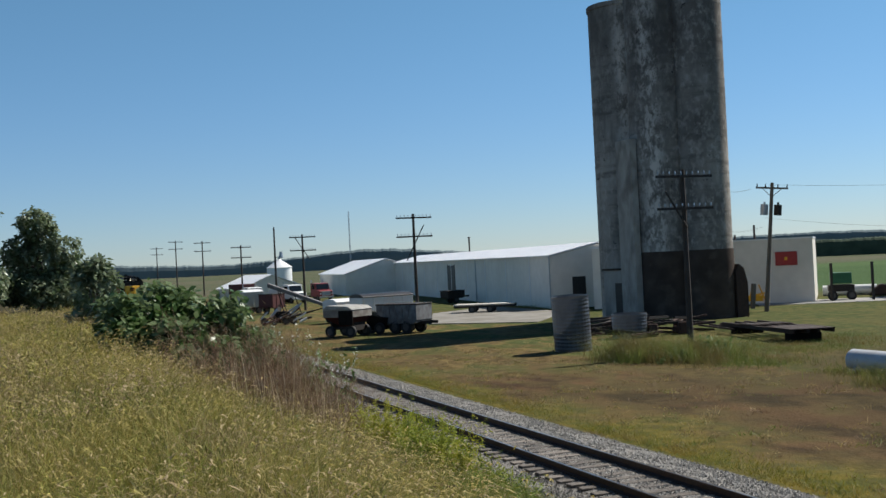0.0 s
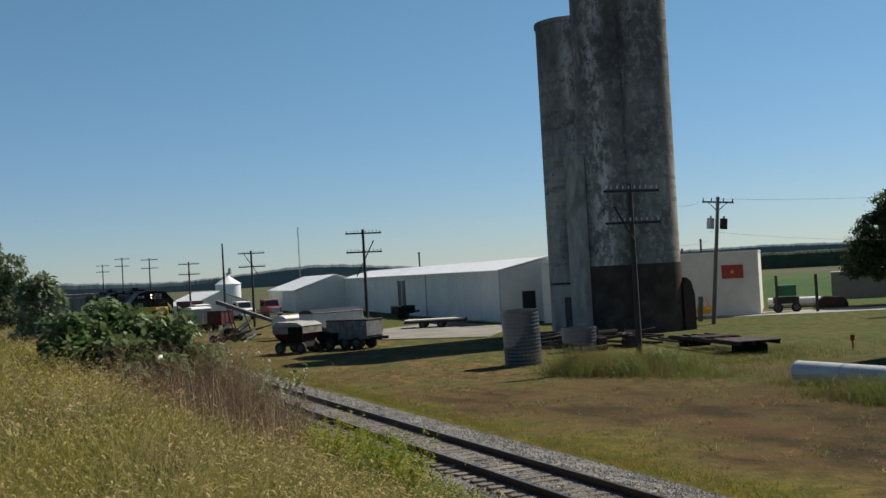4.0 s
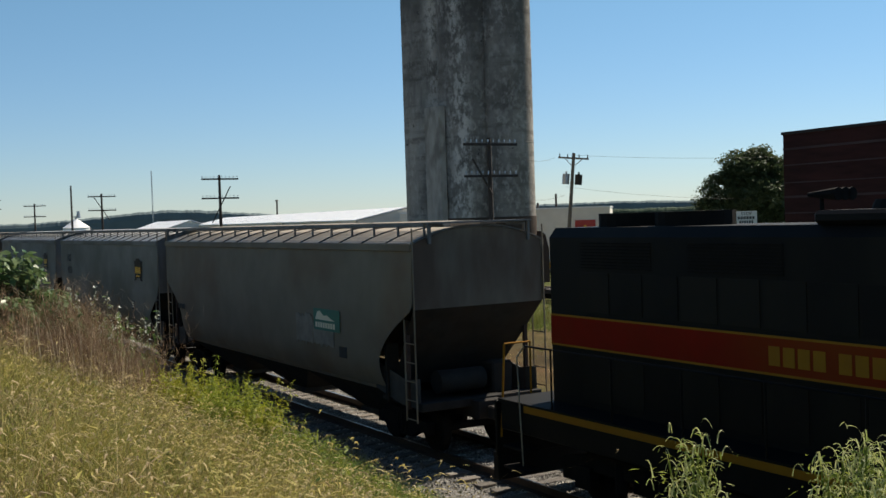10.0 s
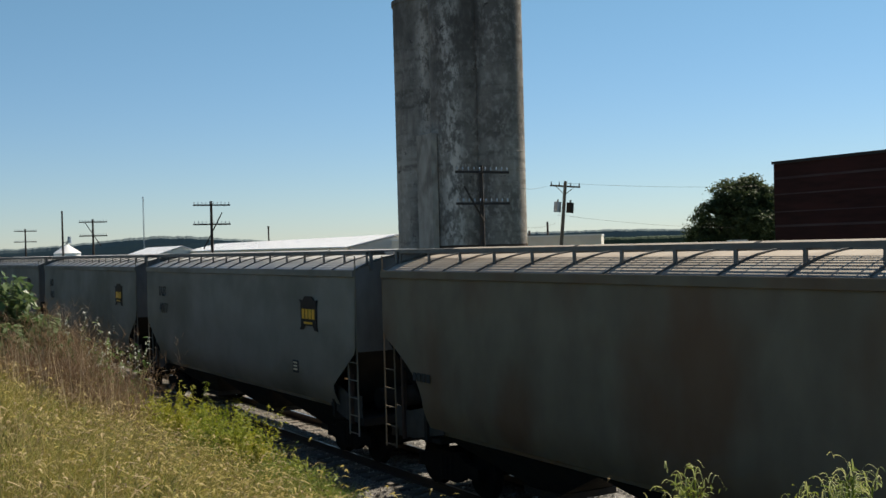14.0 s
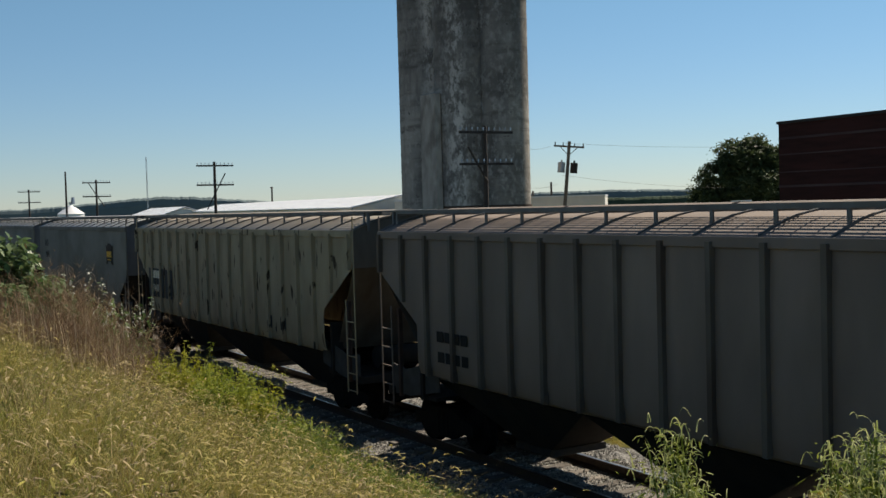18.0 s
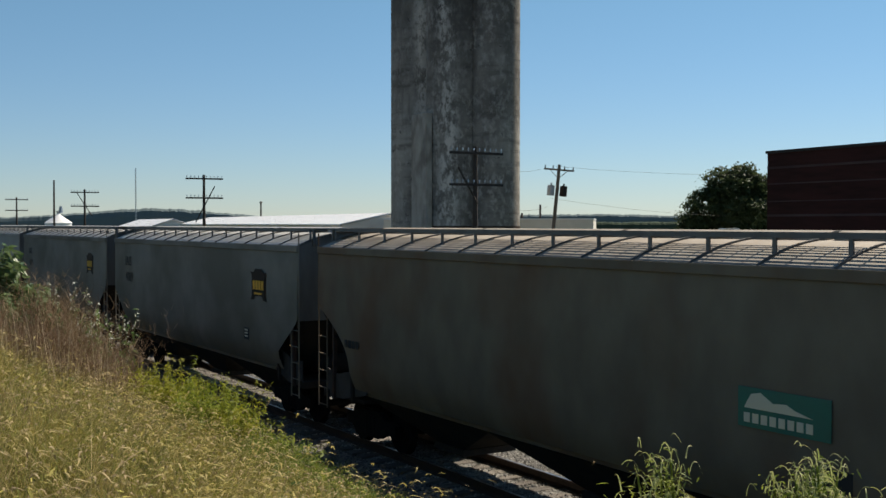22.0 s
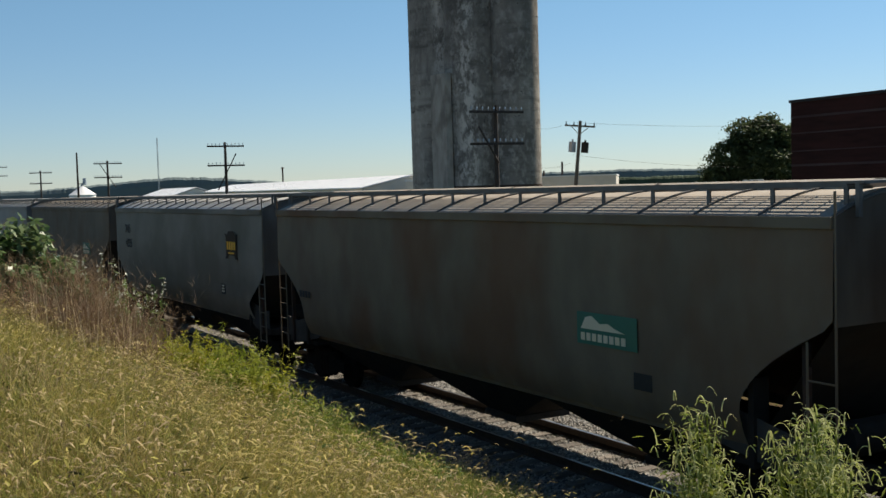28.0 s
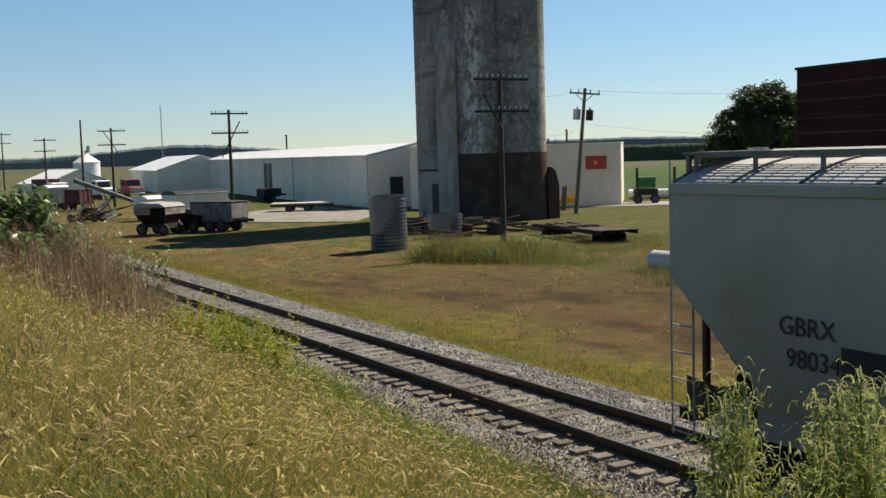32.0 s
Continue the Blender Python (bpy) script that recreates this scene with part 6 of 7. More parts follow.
def wheelset_mesh(r=.46):
    bm = bmesh.new()
    half = [(1.03, .11), (.86, .11), (.84, r - .1), (.83, r - .1), (.83, r - .015), (.70, r), (.70, r + .03), (.68, r + .03), (.68, .12), (.5, .085)]
    lathe(bm, [(-u, q) for u, q in half] + [(u, q) for u, q in reversed(half)], 'x', 24)
    return finish("wheelset", bm, M_UNDER)


def bogie_mesh():
    bm = bmesh.new()
    for s in (-1, 1):
        x0, x1 = (s * .93, s * 1.08)
        x0, x1 = min(x0, x1), max(x0, x1)
        bm_prism(bm, [(-1.12, .38), (-1.12, .62), (-.7, .66), (-.45, .80), (.45, .80), (.7, .66), (1.12, .62), (1.12, .38), (.7, .40), (.35, .24), (-.35, .24), (-.7, .40)], 'x', x0, x1)
        for k in (-.18, 0, .18):
            bm_tube(bm, (s * 1.03, k, .3), (s * 1.03, k, .7), .07, n=8)
    bm_box(bm, -1.0, 1.0, -.2, .2, .5, .85)
    return finish("bogie", bm, M_UNDER)


M_BOARD = mat("grating_steel", (0.16, 0.16, 0.155), 0.6, 0.4, (0.1, 0.09, 0.08), 3, 0.6)
WHEELSET, BOGIE = wheelset_mesh(), bogie_mesh()
EAVE = 4.30


def side_profile(z):
    """Half width of the body at height z: a rounded side that draws in at the foot."""
    if z > 3.0:
        return 1.60 - 0.02 * (z - 3.0) ** 2
    if z > 1.9:
        return 1.60
    return 1.60 - 0.30 * ((1.9 - z) / 0.8) ** 2


def roof_z(x):
    return EAVE + 0.34 * (1 - (abs(x) / 1.58) ** 2.2)


# near-black for end bays and outlets: grime plus shade put into the colour
M_NEARBLACK = mat("grime_and_shade_end_paint", (0.03, 0.028, 0.026), 0.9, 0, (0.016, 0.014, 0.013), 3, 0.7, color3=(0.04, 0.028, 0.021), scale3=1.2, amount3=0.5, spec=0.2)


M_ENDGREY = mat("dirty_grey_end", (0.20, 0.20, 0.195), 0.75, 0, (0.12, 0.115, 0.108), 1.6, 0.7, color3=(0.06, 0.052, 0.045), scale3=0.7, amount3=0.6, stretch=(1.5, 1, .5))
# dirty tan for car ends; also the painted shade on one car's ribs
M_ENDTAN = mat("dirty_end_shaded_rib_tan", (0.15, 0.128, 0.10), 0.8, 0, (0.09, 0.075, 0.06), 1.6, 0.7, color3=(0.06, 0.032, 0.02), scale3=0.7, amount3=0.7, stretch=(1.5, 1, .5))
M_PLATE = mat("dark_end_plate", (0.075, 0.072, 0.068), 0.85, 0, (0.035, 0.032, 0.029), 2.5, 0.7, spec=0.3)


def hopper_car(name, label, length, paint, roof_paint, ribs=0, rounded=False, deep=False, skirt=False, group="covered hopper cars"):
    """A covered hopper: rounded body, slope sheets, running boards, ladders, outlet gates, bogies. length: over the roof; travels towards -y."""
    hb = length / 2
    c = thing(name, label, "railway car", group=group)
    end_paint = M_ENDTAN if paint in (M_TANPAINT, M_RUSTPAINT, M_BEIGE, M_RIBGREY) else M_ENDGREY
    zc, zf = (3.5 if ribs else 3.0 if deep else 2.55), (1.55 if ribs else 1.28)          # where the end slope begins, foot of the side
    zk = 2.5 if ribs else 1.72                    # where the end slope stops
    cut = 1.55 if deep else 1.2                   # how far in the slope reaches at the foot

    def end_y(z):
        k = min(max((zc - z) / (zc - zk), 0.0), 1.0)
        return hb - cut * (math.sin(k * math.pi / 2) ** 0.9 if rounded else k)
    # sides
    zs = [zf + (EAVE - zf) * i / 20 for i in range(21)]
    for s in (-1, 1):
        bm = bmesh.new()
        rows = []
        for z in zs:
            e = end_y(z)
            rows.append([bm.verts.new((s * side_profile(z), -e + 2 * e * j / 12, z)) for j in range(13)])
        for a, b in zip(rows, rows[1:]):
            for j in range(12):
                bm.faces.new((a[j], a[j + 1], b[j + 1], b[j]))
        part("side", bm, paint, c, smooth=True)
        bm = bmesh.new()
        x0, x1 = sorted((s * 1.545, s * 1.625))
        bm_box(bm, x0, x1, -hb, hb, EAVE - .13, EAVE + .02)
        part("top_chord", bm, paint, c, bevel=.01)
        bm = bmesh.new()
        x0, x1 = sorted((s * 1.24, s * 1.34))
        bm_box(bm, x0, x1, -hb + cut - .1, hb - cut + .1, zf - .10, zf + .05)
        part("side_sill", bm, paint, c, bevel=.01)
        if skirt:
            bm = bmesh.new()
            bm_prism(bm, [(-hb + .5, .98), (hb - .5, .98), (hb - cut + .3, 1.5), (-hb + cut - .3, 1.5)], 'x', *sorted((s * 1.435, s * 1.46)))
            part("side_skirt", bm, paint, c)
        if ribs:
            cut_ribs = {}
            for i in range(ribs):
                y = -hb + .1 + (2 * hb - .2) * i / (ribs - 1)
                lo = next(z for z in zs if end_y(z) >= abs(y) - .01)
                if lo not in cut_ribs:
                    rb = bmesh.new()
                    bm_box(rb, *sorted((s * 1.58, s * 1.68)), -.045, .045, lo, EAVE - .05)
                    # ribs of the brown-grey car: darker tan paints in their shadow side
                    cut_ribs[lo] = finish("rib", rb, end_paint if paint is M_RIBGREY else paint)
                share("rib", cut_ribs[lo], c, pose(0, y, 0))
    # ends: upright head, then the slope sheet
    for e in (-1, 1):
        bm = bmesh.new()
        pts = []
        for i in range(17):
            x = -1.56 + 3.12 * i / 16
            pts.append((x, roof_z(x) - .02))
        top = [bm.verts.new((x, e * (hb - .02), z)) for x, z in pts]
        mid = [bm.verts.new((x, e * (hb - .02), zc)) for x, z in pts]
        for i in range(16):
            bm.faces.new((top[i], top[i + 1], mid[i + 1], mid[i]))
        part("end_sheet", bm, end_paint, c)
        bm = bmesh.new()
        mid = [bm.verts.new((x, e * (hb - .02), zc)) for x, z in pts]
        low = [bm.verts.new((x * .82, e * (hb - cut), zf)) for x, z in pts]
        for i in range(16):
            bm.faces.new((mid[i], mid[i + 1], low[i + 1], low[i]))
        # slope sheet near-black for the shade inside the end bay, ribbed cars excepted
        part("slope_sheet", bm, end_paint if ribs else M_NEARBLACK, c)
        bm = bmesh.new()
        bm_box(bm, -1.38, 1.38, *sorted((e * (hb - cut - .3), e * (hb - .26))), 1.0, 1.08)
        part("end_platform", bm, M_NEARBLACK, c)
        bm = bmesh.new()
        bm_tube(bm, (-.75, e * (hb - .62), 1.42), (.35, e * (hb - .62), 1.42), .24, n=12)
        part("brake_reservoir", bm, M_NEARBLACK, c, smooth=True)
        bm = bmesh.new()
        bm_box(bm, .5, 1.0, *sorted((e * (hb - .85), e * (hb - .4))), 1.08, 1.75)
        part("brake_valve", bm, M_NEARBLACK, c, bevel=.04)
        bm = bmesh.new()
        bm_box(bm, -1.22, 1.22, *sorted((e * (hb - .35), e * (hb + .16))), 4.70, 4.735)
        bm_box(bm, -1.22, -1.16, *sorted((e * (hb + .02), e * (hb + .08))), 4.3, 4.70)
        bm_box(bm, 1.16, 1.22, *sorted((e * (hb + .02), e * (hb + .08))), 4.3, 4.70)
        part("crossover_board", bm, M_BOARD, c, "steel walkway across the roof's end")
        # centre sill, platform, posts and ladder
        bm = bmesh.new()
        bm_box(bm, -.3, .3, *sorted((e * (hb - 2.4), e * (hb + .30))), .72, 1.08)
        bm_box(bm, -1.45, 1.45, *sorted((e * (hb - .25), e * (hb + .02))), .95, 1.12)
        part("end_sill", bm, M_NEARBLACK, c, bevel=.01)
        for s in (-1, 1):
            # plate below the opening at the end of the side
            bm = bmesh.new()
            y0, y1 = e * (hb - cut - .5), e * (hb - .12)
            bm_prism(bm, [(y0, 1.22), (y0, 1.80), (e * (hb - cut + .2), 1.66), (e * (hb - .7), 1.52), (y1, 1.6), (y1, .98), (e * (hb - .9), 1.0)], 'x', *sorted((s * 1.40, s * 1.425)))
            part("shear_plate", bm, M_PLATE, c)
            bm = bmesh.new()
            bm_box(bm, *sorted((s * 1.40, s * 1.48)), *sorted((e * (hb - .58), e * (hb - .50))), .95, 2.75)
            part("corner_post", bm, M_RUST, c)
            bm = bmesh.new()
            bm_box(bm, *sorted((s * 1.20, s * 1.48)), *sorted((e * (hb - 1.5), e * (hb - 1.4))), 1.0, 2.2)
            part("bolster_post", bm, M_NEARBLACK, c)
            bm = bmesh.new()
            for yy in (hb + .02, hb - .42):
                bm_tube(bm, (s * 1.57, e * yy, .75), (s * 1.57, e * yy, EAVE + (.32 if yy > hb else -1.5)), .018, n=5)
            for i in range(5):
                z = .8 + .38 * i
                bm_tube(bm, (s * 1.57, e * (hb + .02), z), (s * 1.57, e * (hb - .42), z), .014, n=5)
            part("ladder", bm, paint, c)
        bm = bmesh.new()
        bm_box(bm, -.12, .12, *sorted((e * (hb + .3), e * (hb + .72))), .72, .98)
        part("coupler", bm, M_STEEL_DARK, c, bevel=.03)
    # roof with lengthwise corrugations
    bm = bmesh.new()
    k = 33
    xs = [-1.56 + 3.12 * i / (k - 1) for i in range(k)]
    prev = None
    for yy in (-hb, hb):
        row = [bm.verts.new((x, yy, roof_z(x))) for i, x in enumerate(xs)]
        if prev:
            for i in range(k - 1):
                bm.faces.new((prev[i], prev[i + 1], row[i + 1], row[i]))
        prev = row
    roof = part("roof", bm, roof_paint, c, smooth=True)
    # cross seams over the roof panels
    seams = max(int(round(length / 1.15)), 2)
    sb = bmesh.new()
    arc = [(-1.57 + 3.14 * i / 12) for i in range(13)]
    bm_prism(sb, [(x, roof_z(x) - .01) for x in arc] + [(x, roof_z(x) + .03) for x in reversed(arc)], 'y', -.014, .014)
    seam = finish("seam", sb, M_BOARD)
    for i in range(seams + 1):
        share("seam", seam, roof, pose(0, -hb + .03 + (length - .06) * i / seams, 0))
    # running boards on brackets
    n = max(int(round(length / 1.15)), 2)
    for s in (-1, 1):
        bm = bmesh.new()
        for i in range(8):
            x = s * (.72 + .066 * i)
            bm_box(bm, x - .008, x + .008, -hb + .1, hb - .1, 4.705, 4.728)
        bm_box(bm, *sorted((s * 1.20, s * 1.225)), -hb + .1, hb - .1, 4.66, 4.735)
        j = int(length / .35)
        for i in range(j):
            y = -hb + .15 + (length - .3) * i / (j - 1)
            bm_box(bm, *sorted((s * .76, s * 1.2)), y - .012, y + .012, 4.675, 4.70)
        board = part("running_board", bm, M_BOARD, c, "grey steel grating walkway")
        br = bmesh.new()
        bm_box(br, *sorted((s * 1.19, s * 1.22)), -.03, .03, roof_z(1.2) - .03, 4.67)
        bm_box(br, *sorted((s * .76, s * 1.22)), -.02, .02, 4.63, 4.67)
        me = finish("bracket", br, M_BOARD)
        for i in range(n + 1):
            share("bracket", me, board, pose(0, -hb + .12 + (length - .24) * i / n, 0))
    # long hatch covers down the middle
    for i in range(4):
        bm = bmesh.new()
        a = -hb + .5 + (length - 1.0) * i / 4
        b = a + (length - 1.0) / 4 - .12
        bm_prism(bm, [(-.36, roof_z(0) - .08), (.36, roof_z(0) - .08), (.36, 4.70), (.2, 4.75), (-.2, 4.75), (-.36, 4.70)], 'y', a, b)
        part("hatch", bm, roof_paint, c)
    # outlet hoppers
    n = 3
    span = 2 * (hb - cut) - .2
    for i in range(n):
        yc = -span / 2 + span * (i + .5) / n
        w = span / n / 2
        bm = bmesh.new()
        top = [bm.verts.new(p) for p in ((-1.25, yc - w, zf - .14), (1.25, yc - w, zf - .14), (1.25, yc + w, zf - .14), (-1.25, yc + w, zf - .14))]
        low = [bm.verts.new(p) for p in ((-.55, yc - .5, .42), (.55, yc - .5, .42), (.55, yc + .5, .42), (-.55, yc + .5, .42))]
        for q in range(4):
            bm.faces.new((top[q], top[(q + 1) % 4], low[(q + 1) % 4], low[q]))
        bm.faces.new(low[::-1])
        # outlets coloured near-black for the dark under the body
        o = part("outlet", bm, M_NEARBLACK, c)
        bm = bmesh.new()
        bm_box(bm, -.62, .62, yc - .55, yc + .55, .30, .42)
        part("gate", bm, M_STEEL_DARK, o)
    for e in (-1, 1):
        truck(c, e * (hb - 1.55), WHEELSET, BOGIE)
    return c


# offset of the roof's rear end along the train, type
CONSIST = [
    (70.2, 'tan', 16.9), (87.2, 'iais', 15.9), (104.5, 'iais', 16.0), (123.4, 'rust', 17.7), (140.6, 'iais', 15.9), (158.1, 'iais', 16.2),
    (175.5, 'iais', 16.1), (193.9, 'rib', 17.3), (212.6, 'beige', 17.4), (230.4, 'iais', 16.3), (248.2, 'iais', 16.4), (266.9, 'rust', 17.4),
    (284.5, 'iais', 16.3), (301.7, 'iais', 15.9), (321.8, 'long', 18.8), (340.0, 'iais', 16.8), (358.2, 'tan', 16.9), (376.9, 'rust', 17.4),
    (394.1, 'iais', 15.9), (412.8, 'tan', 17.4), (432.75, 'last', 18.2)]
SPEED = [(0, 17.05), (8, 17.05), (9, 17.05), (13, 17.4), (19, 17.7), (23, 17.7), (32, 17.6)]


def run_of_train(t):
    """Metres run since 8 s."""
    def integ(t1):
        s = 0.0
        for (ta, va), (tb, vb) in zip(SPEED, SPEED[1:]):
            if t1 > ta:
                e = min(t1, tb)
                ve = va + (vb - va) * (e - ta) / (tb - ta)
                s += (va + ve) / 2 * (e - ta)
        return s
    return integ(t) - integ(8.0)


M_CLEANGREY = mat("fresher_grey_paint", (0.36, 0.35, 0.32), 0.65, 0, (0.30, 0.285, 0.255), 1.2, 0.6, color3=(0.20, 0.17, 0.13), scale3=0.4, amount3=0.5, lim3=(0.5, 0.7), stretch=(1, .8, .9), spec=0.22)
M_GREYROOF = mat("pale_roof_paint", (0.44, 0.435, 0.42), 0.6, 0.0, (0.32, 0.32, 0.31), 2, 0.6, spec=0.3)
M_TANROOF = mat("tan_roof_paint", (0.36, 0.31, 0.25), 0.65, 0.0, (0.22, 0.18, 0.14), 2, 0.6)
M_BEIGE = mat("peeling_beige_paint", (0.40, 0.33, 0.22), 0.85, 0, (0.27, 0.215, 0.14), 1.2, 0.7, color3=(0.035, 0.024, 0.016), scale3=2.6, amount3=0.92, lim3=(0.62, 0.655), stretch=(1, 2.0, .55), spec=0.15)
M_RIBGREY = mat("faded_grey_paint", (0.235, 0.182, 0.148), 0.8, 0, (0.165, 0.125, 0.10), 1.2, 0.6, color3=(0.13, 0.1, 0.08), scale3=0.7, amount3=0.5, stretch=(1, 1, .4))
PAINTS = {'iais': (M_GREYPAINT, M_GREYROOF, 0, "light grey covered hopper car with rounded sides"), 'tan': (M_TANPAINT, M_TANROOF, 0, "dusty tan covered hopper car"),
          'rust': (M_RUSTPAINT, M_TANROOF, 0, "rust-streaked tan covered hopper car"), 'rib': (M_RIBGREY, M_RIBGREY, 19, "faded brown-grey ribbed covered hopper car"),
          'beige': (M_BEIGE, M_TANROOF, 19, "peeling beige ribbed covered hopper car"), 'long': (M_CLEANGREY, M_GREYROOF, 0, "long plain light grey covered hopper car"),
          'last': (M_CLEANGREY, M_GREYROOF, 0, "grey covered hopper car at the tail of the train")}
CARS, BUILT = [], {}
for rear, kind, ln in CONSIST:
    key = (kind, round(ln * 2))
    p, r, ribs, lab = PAINTS[kind]
    if key in BUILT:
        car = copy_thing(BUILT[key], pose(0, 0, 0))
    else:
        car = BUILT[key] = hopper_car("hopper_car", lab, ln, p, r, ribs, kind in ('tan', 'rust'), kind in ('tan', 'rust', 'last', 'rib', 'beige'), kind in ('last', 'long'))
    CARS.append((car, rear - ln / 2))


def shield(bm, w, h, t=.006):
    """A shield-shaped board in the x-y plane, bottom at 0."""
    out = [(-.42, .12), (-.5, 0), (-.3, .02), (-.22, .14), (.22, .14), (.3, .02), (.5, 0), (.42, .12), (.42, .78), (.5, .9), (.3, .88), (.2, 1.0), (-.2, 1.0), (-.3, .88), (-.5, .9), (-.42, .78)]
    bm_prism(bm, [(x * w, y * h) for x, y in out], 'z', 0, t)


M_STRIPE = mat("red_stripe_paint", (0.25, 0.011, 0.0035), 0.6, 0, (0.19, 0.013, 0.0035), 3, 0.5, color3=(0.18, 0.035, 0.012), scale3=0.5, amount3=0.6, spec=0.08)
M_LOCOBLACK = mat("sooty_black_paint", (0.0035, 0.0035, 0.0035), 0.6, 0, (0.007, 0.0062, 0.006), 2.5, 0.6, color3=(0.011, 0.0095, 0.008), scale3=0.7, amount3=0.4, spec=0.14)
M_HOOD = mat("dusty_black_hood", (0.0075, 0.0065, 0.0055), 0.6, 0, (0.005, 0.0045, 0.004), 2.2, 0.7, color3=(0.02, 0.016, 0.011), scale3=0.5, amount3=0.6, stretch=(1, 1, .5), spec=0.12)
M_FADED = mat("faded_orange_red_stripe", (0.22, 0.012, 0.004), 0.6, 0, (0.16, 0.014, 0.004), 3, 0.5, color3=(0.19, 0.036, 0.006), scale3=0.22, amount3=0.9, spec=0.06)
M_PLOUGH = mat("scuffed_plough_steel", (0.035, 0.033, 0.033), 0.6, 0.2, (0.07, 0.062, 0.058), 2.5, 0.6, .3, 9)
M_CABROOF = mat("grey_cab_roof", (0.055, 0.056, 0.06), 0.6, 0, (0.06, 0.06, 0.06), 3, 0.5)
M_FRAME = mat("window_frame_metal", (0.03, 0.03, 0.032), 0.5, 0.3)
M_LAMP = mat("lit_headlight", (1.0, 0.84, 0.58), 0.2, 0, emit=3.5)
M_GOLD = mat("gold_lettering", (0.31, 0.14, 0.011), 0.65, 0, (0.25, 0.10, 0.012), 2.5, 0.6, spec=0.1)
M_BADGE = mat("dark_badge", (0.022, 0.013, 0.010), 0.6, spec=0.2)
M_RAILING = mat("worn_pale_railing", (0.34, 0.29, 0.21), 0.6, 0, (0.16, 0.13, 0.1), 6, 0.6)


def brand_bars(parent, w, h, at, material, rows=1, gaps=4):
    """Plain bars in place of a maker's mark."""
    bm = bmesh.new()
    bm_box(bm, 0, w / gaps * .78, 0, h, 0, .004)
    me = finish("mark_bar", bm, material)
    for r in range(rows):
        for i in range(gaps):
            share("mark_bar", me, parent, at @ Matrix.Translation((-w / 2 + w * (i + .08) / gaps, h * r * 1.4, 0)))


def handrail(parent, pts, r=.018, material=None, name="handrail"):
    bm = bmesh.new()
    for p, q in zip(pts, pts[1:]):
        bm_tube(bm, p, q, r, n=6)
    return part(name, bm, material or M_LOCOBLACK, parent)


def loco_bogie(parent, y):
    bm = bmesh.new()
    for s in (-1, 1):
        x0, x1 = sorted((s * .98, s * 1.14))
        bm_prism(bm, [(-2.0, .42), (-2.0, .78), (-1.2, .95), (1.2, .95), (2.0, .78), (2.0, .42), (1.7, .42), (1.45, .66), (-1.45, .66), (-1.7, .42)], 'x', x0, x1)
        for k in (-1.37, 1.37):
            bm_box(bm, *sorted((s * 1.02, s * 1.22)), k - .2, k + .2, .35, .72)
        for k in (-.5, .5):
            bm_tube(bm, (s * 1.12, k, .45), (s * 1.12, k, .9), .1, n=8)
        bm_tube(bm, (s * 1.2, -.95, .95), (s * 1.2, -.35, .95), .12, n=8)
    bm_box(bm, -1.0, 1.0, -.35, .35, .45, 1.0)
    t = part("bogie", bm, M_UNDER, parent, at=pose(0, y, 0))
    for s in (-1.37, 1.37):
        share("wheelset", WHEELSET_BIG, t, pose(0, s, .51))


WHEELSET_BIG = wheelset_mesh(.51)


M_LENS = mat("unlit_lens", (0.32, 0.31, 0.29), 0.15)


